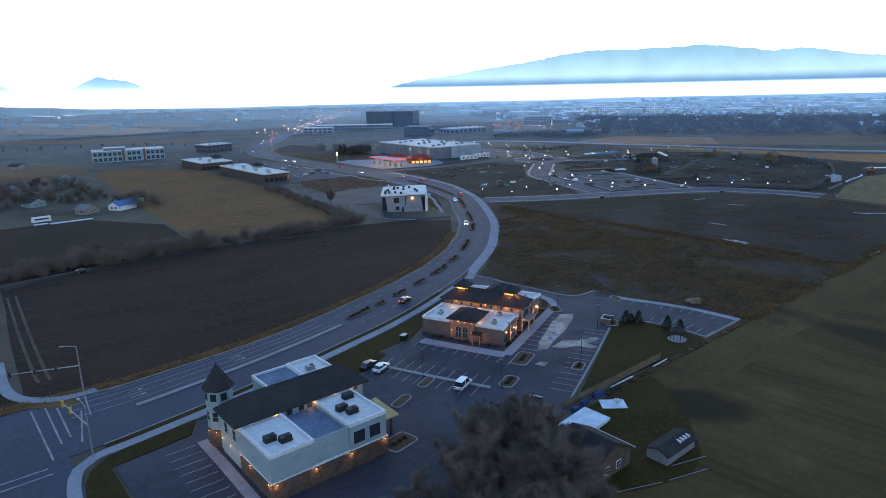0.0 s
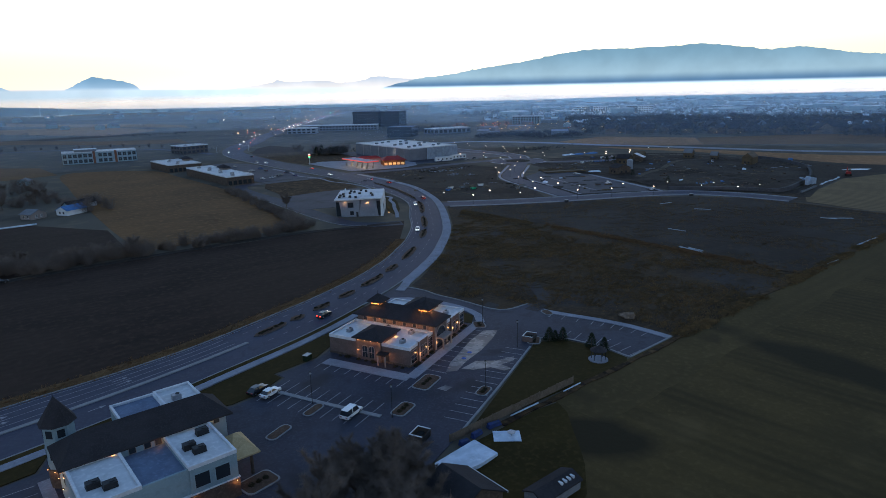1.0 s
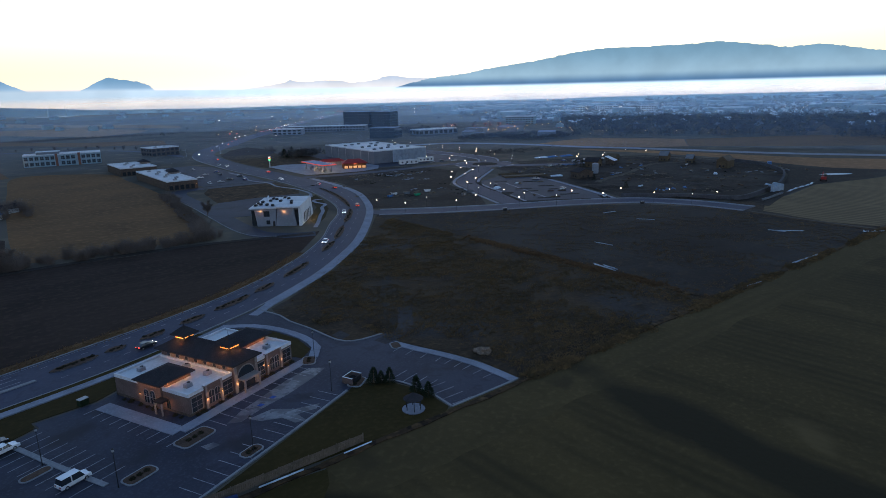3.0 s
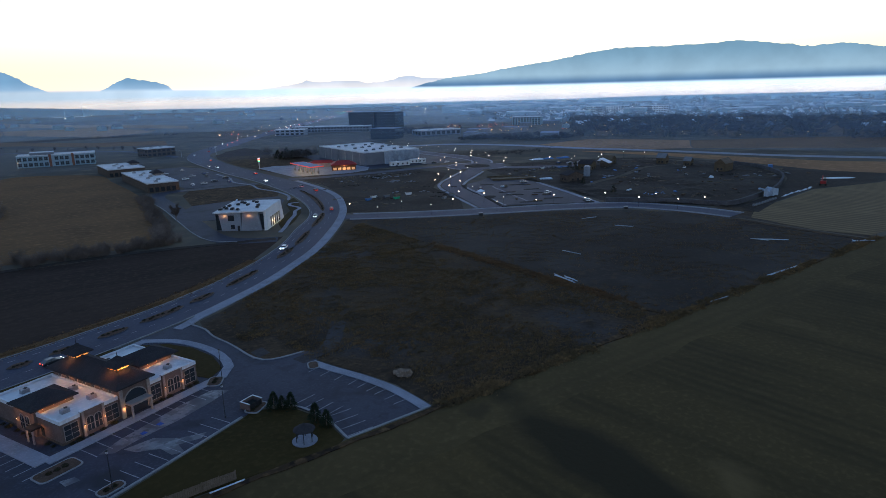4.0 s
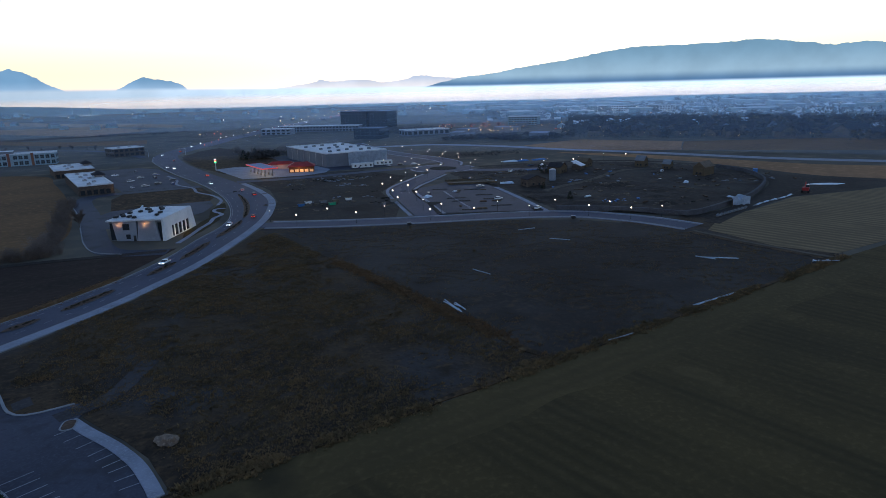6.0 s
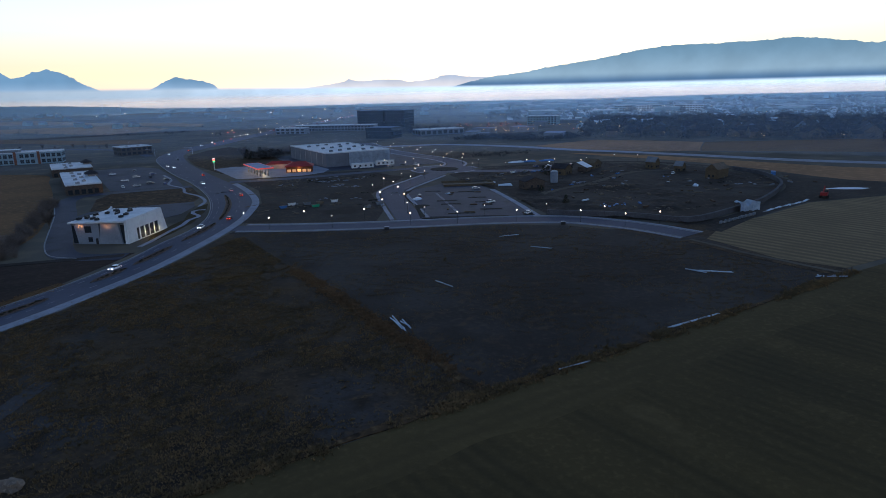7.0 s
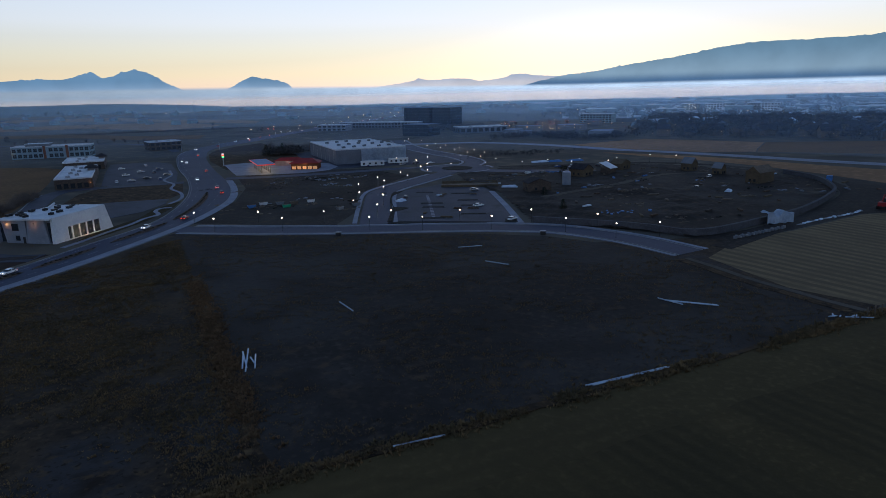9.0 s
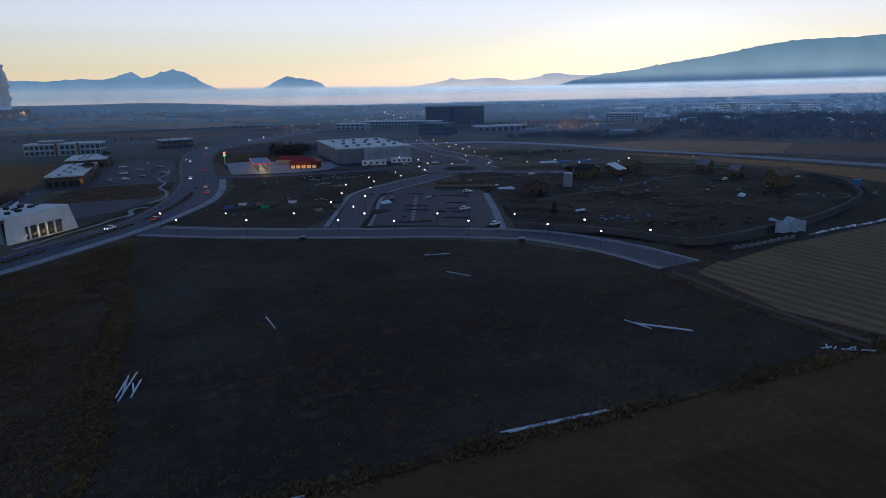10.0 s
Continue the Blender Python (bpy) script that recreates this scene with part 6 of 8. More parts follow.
def thicket_mesh(seed):
    """Many thin stems from one root, with a fuzz of fine twigs: five metres high."""
    r = random.Random(seed)
    verts, faces, stems = [], [], []

    def spike(a, b, w):
        d = (b - a).normalized()
        s = d.cross(Vector((r.random(), r.random(), 0.3))).normalized() * w
        u = d.cross(s)
        k = len(verts)
        verts.extend((a - s, a + s, a + u, b))
        faces.extend(((k, k + 1, k + 3), (k + 1, k + 2, k + 3), (k + 2, k, k + 3)))

    for i in range(16):
        a, out = r.uniform(0, math.tau), r.uniform(0.3, 2.6)
        foot = Vector((r.gauss(0, 0.6), r.gauss(0, 0.6), -0.1))
        tip = foot + Vector((math.cos(a) * out, math.sin(a) * out, r.uniform(2.6, 4.9)))
        spike(foot, tip, 0.045)
        stems.append((foot, tip))
    for i in range(3600):
        p, q = r.choice(stems)
        s = p.lerp(q, r.uniform(0.12, 1.0)) + Vector((r.gauss(0, 0.35), r.gauss(0, 0.35), r.gauss(0, 0.25)))
        d = Vector((r.gauss(0, 1), r.gauss(0, 1), r.gauss(0.6, 0.7))).normalized() * r.uniform(0.3, 0.95)
        spike(s, s + d, r.uniform(0.006, 0.015))
    me = bpy.data.meshes.new("bare_shrub")
    me.from_pydata(verts, [], faces)
    me.materials.append(TWIGS)
    return me


THICKETS = [thicket_mesh(40 + i) for i in range(3)]


def thicket(x, y, height, k, label="leafless bushy thicket of fine bare stems", group="thickets"):
    t = tagged(new("bare_shrub", THICKETS[k % 3]), label, "shrub", group)
    t.matrix_world = pose(x, y, 0, 0, 0, k * 53) @ Matrix.Diagonal((height / 4.2, height / 4.2, height / 5.0, 1))


rng = random.Random(5)
# grove between the stucco building and the house
for i, (x, y, h) in enumerate([(61, 67, 10), (66, 63, 11.5), (71, 66.5, 11), (69, 59, 11.5), (57, 61, 10.5), (62, 57, 11), (74, 67.5, 8.5), (64, 70, 8), (52, 58, 10), (56, 66, 8), (58, 53, 11), (66, 53, 11), (50, 66, 5.5), (72, 62, 10), (48, 61, 8), (60, 63, 10), (54, 62, 9), (66, 66.5, 9.5), (64, 60, 9), (70, 64, 8), (58, 57, 8), (53, 54, 9), (47, 56, 8), (63, 52, 8), (71, 68.5, 6), (69.5, 72.5, 7), (73.5, 71.5, 6.5), (76.5, 66.5, 7), (67, 72, 7.5), (38, 64, 6), (37, 57, 8), (44, 62, 7), (41, 54, 9), (46, 48, 10), (52, 48, 10), (58, 46, 10), (65, 46, 10), (70, 55, 9), (75, 60, 7), (49, 52, 9), (55, 50, 9), (61, 49, 9), (68, 49, 8)]):
    bare_tree(x, y, h, i, "large leafless tree in the grove beside the lot", "grove", i * 47)
# thickets along the farm lane and the dry field
for i in range(170):
    s = i / 169
    x, y = -20 + 172 * s + rng.uniform(-2, 2), 247.5 + rng.uniform(0, 10) - 6 * max(0, s - 0.6)
    if (0.64 < s < 0.72 and i % 3) or s < 0.1 and i % 2:
        continue
    thicket(x, y, rng.uniform(3.0, 6.5) * (1.15 if 0.35 < s < 0.62 else 0.9), i, "leafless thicket of fine stems along the farm lane", "lane thickets")
for i in range(80):
    s = i / 79
    thicket(156 + 20 * s + rng.uniform(-4, 3), 244 + 140 * s + rng.uniform(-3, 3), rng.uniform(2.5, 5.0) * (1.4 if s < 0.25 else 0.9), i, "leafless thicket beside the service lane", "lane thickets")
for i in range(110):
    x, y = (rng.uniform(86, 104), rng.uniform(366, 402)) if i < 26 else (rng.uniform(8, 92), rng.uniform(415, 520))
    thicket(x, y, rng.uniform(3.5, 8.0), i, "leafless thicket among the farm houses", "farm thickets")
for i in range(34):
    bare_tree(rng.uniform(-20, 88), rng.uniform(250, 262) if i < 6 else rng.uniform(400, 520), rng.uniform(5, 9), i, "leafless tree among the farm houses", "farm trees", rng.uniform(0, 360))
bare_tree(172, 300, 9.0, 1, "tall leafless tree beside the service lane", "lane trees")
for i, (x, y) in enumerate([(352, 560), (358, 566), (364, 560), (346, 556), (371, 572), (340, 610), (356, 604), (330, 560)]):
    thicket(x, y, rng.uniform(6, 9), i, "dark leafless thicket behind the filling station", "station thickets")
    thicket(x + 4, y - 3, rng.uniform(5, 8), i + 1, "dark leafless thicket behind the filling station", "station thickets")


def evergreen_meshes(seed):
    rng = random.Random(seed)
    bm = bmesh.new()
    tube(bm, (0, 0, -0.1), (0, 0, 2.6), 0.11, 0.03)
    trunk = mesh_of("trunk", bm, TIMBER)
    verts, faces = [], []
    for i in range(900):
        z = rng.random() ** 1.2
        r = 1.0 * (1 - z) ** 0.8 * rng.uniform(0.45, 1.1) + 0.04
        a = rng.uniform(0, math.tau)
        p = Vector((math.cos(a) * r, math.sin(a) * r, 0.15 + z * 2.85))
        d = Vector((math.cos(a), math.sin(a), rng.uniform(-0.3, 0.5))) * rng.uniform(0.14, 0.3)
        side = Vector((-math.sin(a), math.cos(a), rng.uniform(-0.4, 0.4))) * rng.uniform(0.06, 0.12)
        k = len(verts)
        verts += [p - side, p + side, p + d]
        faces.append((k, k + 1, k + 2))
    me = bpy.data.meshes.new("crown")
    me.from_pydata(verts, [], faces)
    me.materials.append(NEEDLES)
    return trunk, me


EVERGREENS = [evergreen_meshes(3), evergreen_meshes(8)]


def evergreen(x, y, h, k=0, slim=1.15):
    t = tagged(new("evergreen_tree", EVERGREENS[k % 2][0]), "small dark evergreen tree on the lawn edge", "tree", "evergreens")
    t.matrix_world = pose(x, y, 0, 0, 0, k * 70) @ Matrix.Diagonal((h / 3 * slim, h / 3 * slim, h / 3, 1))
    c = new("crown", EVERGREENS[k % 2][1])
    c.parent = t


for i, (x, y, h) in enumerate([(134.6, 88.0, 3.6), (137.2, 86.0, 3.4), (138.8, 78.8, 3.6), (139.6, 75.8, 3.2), (136, 87.4, 2.6), (383, 205, 4.5), (398, 240, 4), (452, 300, 5), (447, 290, 6), (344, 565, 8)]):
    evergreen(x, y, h, i)


def shrub_mesh(seed):
    rng = random.Random(seed)
    verts, faces = [], []
    for i in range(260):
        d = Vector((rng.gauss(0, 1), rng.gauss(0, 1), abs(rng.gauss(0, 0.9)))).normalized()
        p = d * rng.uniform(0.45, 1.0)
        p.z *= 0.75
        a = Vector((rng.gauss(0, 1), rng.gauss(0, 1), rng.gauss(0, 1))).normalized() * rng.uniform(0.08, 0.2)
        b = a.cross(d).normalized() * rng.uniform(0.05, 0.12)
        k = len(verts)
        verts += [p - a, p + b, p + a, p - b]
        faces.append((k, k + 1, k + 2, k + 3))
    me = bpy.data.meshes.new("shrub")
    me.from_pydata(verts, [], faces)
    me.materials.append(SHRUB)
    return me


SHRUBS = [shrub_mesh(i) for i in range(3)]


def shrub(x, y, r, z=0.1, k=0, label="low dark winter shrub", group="shrubs"):
    s = tagged(new("shrub", SHRUBS[k % 3]), label, "shrub", group)
    s.matrix_world = pose(x, y, z, 0, 0, k * 61) @ Matrix.Scale(r, 4)


# shrubs on the traffic islands
for j, (i0, i1) in enumerate(ISLANDS):
    mid = between(MEDIAN, i0, i1 + 1)
    for k in range(1, len(mid) - 1):
        for m in range(2):
            p = mid[k] * (1 - 0.5 * m) + mid[k + 1] * 0.5 * m
            shrub(p[0] + rng.uniform(-0.5, 0.5), p[1] + rng.uniform(-0.5, 0.5), rng.uniform(0.35, 0.62), 0.34, j + k + m, "low dark shrub on a traffic island", "island shrubs")
# shrubs along the bank and beds
u_, v_ = np.array((0.918, 0.397)), np.array((-0.397, 0.918))
for k, (a, b) in enumerate([(-0.9, 1.5), (-0.9, 3.2), (-0.9, 9.0), (-0.9, 11), (-0.9, 13), (-0.9, 16), (-0.9, 18), (1.2, -0.7), (2.6, -0.7), (4.6, -0.9), (6.8, -0.9), (9.2, -0.7), (18, -0.7), (19.3, -0.7), (21, -0.9), (24, -0.9), (26, -0.7), (27.6, -0.7), (29.4, 2), (29.6, 4)]):
    p = np.array((100.4, 98.6)) + u_ * a + v_ * b
    shrub(p[0], p[1], 0.5 + 0.15 * (k % 3), 0.1, k, "small dark shrub beside the bank", "bank shrubs")


# kerbed planting islands in the lot
def lot_island(x, y, turn, sx, sy, bushes=2):
    t = thing("planting_island", pose(x, y, 0.1, 0, 0, turn), "kerbed mulch island in the parking lot", "planting island", "lot islands")
    outer = []
    for cx, cy, a0 in ((sx - 1, sy - 1, 0), (-sx + 1, sy - 1, 90), (-sx + 1, -sy + 1, 180), (sx - 1, -sy + 1, 270)):
        outer += [(cx + math.cos(radians(a0 + 22.5 * i)), cy + math.sin(radians(a0 + 22.5 * i))) for i in range(5)]
    bm = bmesh.new()
    prism(bm, outer, -0.1, 0.17)
    part("kerb_ring", bm, KERB, t)
    bm = bmesh.new()
    prism(bm, [(p[0] * (1 - 0.28 / sx), p[1] * (1 - 0.28 / sy)) for p in outer], 0.0, 0.2)
    part("mulch_bed", bm, BARK, t, "brown mulch")
    c, s = math.cos(radians(turn)), math.sin(radians(turn))
    for i in range(bushes):
        o = (i - (bushes - 1) / 2) * 1.3
        shrub(x + o * c, y + o * s, 0.6, 0.28, i, "small dark shrub on a lot island", "lot shrubs")


lot_island(98.6, 90.6, 23, 3.6, 2.0, 3)
lot_island(88.0, 84.6, 23, 2.8, 1.6, 3)
lot_island(104.6, 79.6, 23, 2.2, 1.3, 2)
lot_island(75.0, 96.0, 23, 2.6, 1.1, 0)
lot_island(132.0, 90.6, 40, 2.4, 1.6, 3)
lot_island(129.4, 107.2, 60, 2.3, 1.6, 2)

lot_island(66.2, 92.8, 23, 2.8, 1.2, 0)
lot_island(57.0, 81.0, 10, 3.0, 2.2, 3)
lot_island(149.2, 101.3, 70, 2.0, 1.3, 0)
ribbon("pavement_median", [(72.6, 109.4), (77.6, 97.5), (83.2, 85.2)], -0.5, 0.5, 0.0, 0.27, KERB, "narrow kerbed strip between stalls", "kerb")

# ---- vehicles ----
CARPAINTS = {n: shade(n + "_car_paint", c, tuple(v * 0.93 for v in c), tuple(v * 1.03 for v in c), 0.5, 3.0, rough=0.25, bump=0.0, spec=0.6, stain=0.1) for n, c in
             (("white", (0.7, 0.71, 0.72)), ("dark", (0.02, 0.022, 0.026)), ("silver", (0.35, 0.36, 0.38)), ("red", (0.25, 0.02, 0.02)), ("blue", (0.03, 0.06, 0.16)))}
CAR_PROTO = {}


def car(x, y, turn, paint="white", lights=False, van=False, label=None, z=0.14, group="cars"):
    key = (paint, lights, van)
    if key in CAR_PROTO:
        return tagged(copy_thing(CAR_PROTO[key], pose(x, y, z, 0, 0, turn)), label or "")
    h = 1.95 if van else 1.45
    t = thing("van" if van else "car", pose(x, y, z, 0, 0, turn), label or paint + (" car driving with its lights on" if lights else " car parked in the lot"), "van" if van else "car", group)
    bm = bmesh.new()
    L, W = (4.9, 1.9) if van else (4.6, 1.8)
    prof = [(-L / 2, 0.35), (L / 2, 0.35), (L / 2 + 0.03, 0.62), (L / 2 - 0.12, 0.8), (L / 2 - 1.1, 0.92), (-L / 2 + (0.1 if van else 0.55), 0.95), (-L / 2 - 0.03, 0.8)]
    solid(bm, [(p[0], -W / 2, p[1]) for p in prof], [(p[0], W / 2, p[1]) for p in prof])
    bmesh.ops.recalc_face_normals(bm, faces=bm.faces)
    body = part("body", bm, CARPAINTS[paint], t)
    bm = bmesh.new()
    b0, b1, t0, t1 = (-L / 2 + 0.12, L / 2 - 1.0, -L / 2 + 0.3, L / 2 - 1.7) if van else (-L / 2 + 0.35, L / 2 - 1.15, -L / 2 + 1.0, L / 2 - 1.95)
    solid(bm, [(b0, -W / 2 + 0.06, 0.93), (b1, -W / 2 + 0.06, 0.9), (b1, W / 2 - 0.06, 0.9), (b0, W / 2 - 0.06, 0.93)], [(t0, -W / 2 + 0.22, h - 0.06), (t1, -W / 2 + 0.22, h - 0.06), (t1, W / 2 - 0.22, h - 0.06), (t0, W / 2 - 0.22, h - 0.06)])
    part("cabin_glass", bm, GLASSY, t, "dark glass cabin")
    bm = bmesh.new()
    block(bm, t0 - 0.05, t1 + 0.05, -W / 2 + 0.2, W / 2 - 0.2, h - 0.07, h)
    for px in ((t0 + t1) / 2,):
        block(bm, px - 0.06, px + 0.06, -W / 2 + 0.03, W / 2 - 0.03, 0.93, h - 0.07)
    part("roof", bm, CARPAINTS[paint], t)
    for sx in (-L / 2 + 0.85, L / 2 - 0.9):
        for sy in (-W / 2 + 0.08, W / 2 - 0.08):
            bm = bmesh.new()
            tube(bm, (sx, sy - 0.1, 0.33), (sx, sy + 0.1, 0.33), 0.33, sides=12)
            w = part("wheel", bm, RUBBER, t)
            bm = bmesh.new()
            tube(bm, (sx, sy - 0.11, 0.33), (sx, sy + 0.11, 0.33), 0.19, sides=10)
            part("rim", bm, METAL, w)
    for sy in (-W / 2 + 0.3, W / 2 - 0.3):
        bm = bmesh.new()
        block(bm, L / 2 - 0.06, L / 2 + 0.05, sy - 0.18, sy + 0.18, 0.6, 0.76)
        part("headlight", bm, WHITEGLOW if lights else COPING, t)
        bm = bmesh.new()
        block(bm, -L / 2 - 0.05, -L / 2 + 0.04, sy - 0.2, sy + 0.2, 0.66, 0.84)
        part("tail_light", bm, REDGLOW if lights else REDROOF, t)
    CAR_PROTO[key] = t
    return t


car(70.2, 110.6, 23, "dark")
car(71.6, 107.6, 23, "white")
car(79.4, 89.4, 23, "white", van=True, label="white van parked across the stall lines")


def road_car(i, f, along, paint):
    """A car on the curved road, at the share f of its width."""
    line = between(f)
    d = line[i + 1] - line[i]
    a = math.degrees(math.atan2(d[1], d[0]))
    car(line[i][0], line[i][1], a if along else a + 180, paint, True)


for i, f, along, paint in ((76, 0.75, True, "dark"), (126, 0.22, False, "white"), (144, 0.22, False, "white"), (149, 0.72, True, "red"), (165, 0.8, True, "red"), (169, 0.68, True, "silver"), (175, 0.25, False, "white"), (184, 0.72, True, "red"), (192, 0.3, False, "white"), (193, 0.16, False, "silver"), (201, 0.7, True, "dark"), (207, 0.3, False, "white"), (213, 0.7, True, "red"), (220, 0.3, False, "white")):
    road_car(i, f, along, paint)
for i in range(44):
    s = i / 43
    x, y = 480 + 383 * s ** 1.2, 943 + 494 * s ** 1.2
    o = 6 if i % 2 else -6
    car(x + o * 0.85, y - o * 0.53, 52 if i % 2 == 0 else 232, ("white", "silver", "red")[i % 3], True)
for i, (x, y) in enumerate([(214, 420), (222, 421), (231, 428), (238, 418), (219, 455), (228, 470), (236, 462), (240, 480), (216, 500), (232, 512), (243, 440)]):
    car(x, y, 0 if i % 3 else 90, ("white", "silver", "dark", "blue")[i % 4])
for i, (x, y, a) in enumerate([(357, 230.6, 5), (377, 271, -30), (338.5, 268, 60), (353.6, 197.6, 25), (370, 408, 20), (378, 407, 20), (392, 402, 15), (402, 402, 15), (412, 398, 15), (392, 300, 30), (476, 322, 10), (484, 318, 10), (492, 316, 20), (500, 312, 20), (468, 326, 5), (506, 240, 30), (470, 215, 10), (40, 243.5, 2)]):
    car(x, y, a, ("white", "silver", "dark", "white", "blue")[i % 5])

# ---- lamps and signals ----
POLE = []


def street_lamp(x, y, h=5.0, lit=True, label="slim street lamp with a glowing warm globe", group="street lamps"):
    key = (h, lit)
    for k, ob in POLE:
        if k == key:
            return tagged(copy_thing(ob, pose(x, y, 0)), label)
    t = thing("street_lamp", pose(x, y, 0), label, "street lamp", group)
    bm = bmesh.new()
    tube(bm, (0, 0, 0), (0, 0, 0.5), 0.16, 0.1, 8)
    tube(bm, (0, 0, 0.5), (0, 0, h - 0.2), 0.07, 0.05, 6)
    part("pole", bm, DARKMETAL, t)
    bm = bmesh.new()
    ball(bm, (0, 0, h), 0.26 if lit else 0.22, 2)
    part("globe", bm, STREETGLOW if lit else METAL, t, "glowing warm globe" if lit else "", True)
    bm = bmesh.new()
    tube(bm, (0, 0, h + 0.3), (0, 0, h + 0.5), 0.3, 0.05, 8)
    part("cap", bm, DARKMETAL, t)
    POLE.append((key, t))
    return t


for x, y in [(316, 269), (311.5, 233), (311.4, 217.4), (322.7, 256), (331.7, 279), (341.5, 314.5), (339.4, 298.5), (324.2, 294.3), (316.5, 199.3), (334.3, 204.3), (338.3, 187), (357.3, 190), (358, 169.7), (372.2, 170), (366.6, 153.5), (380.2, 147.8), (243.6, 256), (249, 238.3), (266, 243.3), (271.5, 225.7), (288.6, 230.4), (306.4, 248), (299.9, 209.7)]:
    street_lamp(x, y)
for x, y in [(360.2, 327.3), (358, 311.8), (380.7, 345.3), (391.5, 359.3), (393.7, 381.6), (409, 397), (377.5, 328), (402.6, 348), (389.6, 406.5), (463, 498), (449.6, 487), (449, 460), (462.3, 476.6), (449.3, 435), (461.5, 450), (446.7, 409), (461.6, 425.5), (440.8, 378.4), (423.5, 341), (456.7, 401), (440.3, 357), (431, 390), (451.7, 515), (466.4, 536), (468, 572), (454, 547), (443.8, 330.4), (464, 331.7), (468.6, 313), (482.2, 322.7), (490.6, 305), (505.3, 314.2), (534, 314.7), (542.3, 300)]:
    street_lamp(x, y)
for x, y in [(381, 743), (411, 783), (402, 729), (476, 893), (494, 915), (513, 938)]:
    street_lamp(x, y, 9.0, label="tall highway lamp with an orange glow", group="highway lamps")
for x, y in [(76.2, 98.6), (84.6, 83.4), (104.8, 79.2), (131, 107.6), (126, 90.5), (36, 112.6)]:
    street_lamp(x, y, 6.5, False, "unlit slim lamp post in the parking lot", "lot lamp posts")


def signal_mast(x, y, turn, reach, glow_mat, label, shares=(0.55, 0.95), tall=7.2, shell=None):
    """A mast arm over the road with hanging signal heads; a tall one carries a street light above."""
    t = thing("traffic_signal", pose(x, y, 0, 0, 0, turn), label, "traffic signal", "traffic signals")
    bm = bmesh.new()
    tube(bm, (0, 0, 0), (0, 0, 0.25), 0.3, 0.28, 8)
    tube(bm, (0, 0, 0.25), (0, 0, tall), 0.17, 0.10, 8)
    part("pole", bm, METAL, t)
    bm = bmesh.new()
    tube(bm, (0, 0, 5.9), (reach, 0, 6.6), 0.12, 0.06, 6)
    part("mast_arm", bm, METAL, t)
    if tall > 8:
        bm = bmesh.new()
        tube(bm, (0, 0, tall - 0.1), (2.2, 0, tall + 0.35), 0.06, 0.05, 6)
        block(bm, 2.0, 2.9, -0.16, 0.16, tall + 0.28, tall + 0.42)
        part("luminaire", bm, METAL, t)
    for s in shares:
        z = 5.9 + 0.7 * s
        h = box_part("signal_head", t, reach * s - 0.2, reach * s + 0.2, -0.25, 0.1, z - 0.75, z + 0.45, shell or DARKMETAL)
        for k in range(3):
            lit = k == (2 if glow_mat is GREENGLOW else 1)
            bm = bmesh.new()
            tube(bm, (reach * s, -0.25, z + 0.25 - 0.38 * k), (reach * s, -0.36, z + 0.25 - 0.38 * k), 0.15, 0.14, 8)
            part("signal_lens", bm, glow_mat if lit else RUBBER, h)


signal_mast(19.8, 140.8, 166, 13.0, WARM, "traffic signal mast at the crossing, amber lit", (0.32, 0.6, 0.92), 10.2)
signal_mast(15.6, 112.4, 100, 12.0, RUBBER, "traffic signal mast with yellow signal heads", (0.62, 0.9), 9.6, YELLOWPAINT)
signal_mast(266, 640, 150, 9.0, GREENGLOW, "traffic signal mast showing green")
signal_mast(300, 640, 200, 9.0, GREENGLOW, "traffic signal mast showing green")

# ---- around the lots ----
def gazebo():
    t = thing("gazebo", pose(134.2, 73.4, 0.1), "small round garden pavilion with dark roof on a pale pad", "gazebo")
    bm = bmesh.new()
    prism(bm, [(2.2 * math.cos(i * math.tau / 20), 2.2 * math.sin(i * math.tau / 20)) for i in range(20)], -0.1, 0.15)
    part("pad", bm, CONCRETE, t, "pale round concrete pad")
    for i in range(6):
        a = i * math.tau / 6
        bm = bmesh.new()
        tube(bm, (1.5 * math.cos(a), 1.5 * math.sin(a), 0.15), (1.5 * math.cos(a), 1.5 * math.sin(a), 2.3), 0.07)
        part("post", bm, DARKMETAL, t)
    bm = bmesh.new()
    tube(bm, (0, 0, 2.3), (0, 0, 3.4), 1.95, 0.12, 12)
    part("roof", bm, SHINGLE, t)


gazebo()


def bin_enclosure(px, py, wall):
    t = thing("bin_enclosure", pose(px, py, 0.1, 0, 0, 23) @ Matrix.Scale(0.75, 4), "walled bin enclosure with pale coping and open top", "enclosure")
    for a in ((-2.2, 2.2, 1.6, 1.85), (-2.2, -1.95, -1.6, 1.597), (1.95, 2.2, -1.6, 1.597)):
        box_part("wall", t, *a, 0, 1.9, wall)
        box_part("coping", t, a[0] - 0.04, a[1] + 0.04, a[2] + 0.003, a[3] - 0.003, 1.9, 2.0, COPING)
    box_part("gate", t, -1.9, 1.9, -1.6, -1.5, 0.1, 1.8, DARKMETAL)
    b = thing("waste_bin", pose(px, py + 0.15, 0.1, 0, 0, 23) @ Matrix.Scale(0.7, 4), "large dark metal waste bin in the enclosure", "bin")
    box_part("body", b, -1.2, 1.2, -0.8, 0.8, 0, 1.3, DARKMETAL)
    box_part("lid", b, -1.25, 1.25, -0.85, 0.85, 1.3, 1.38, RUBBER)


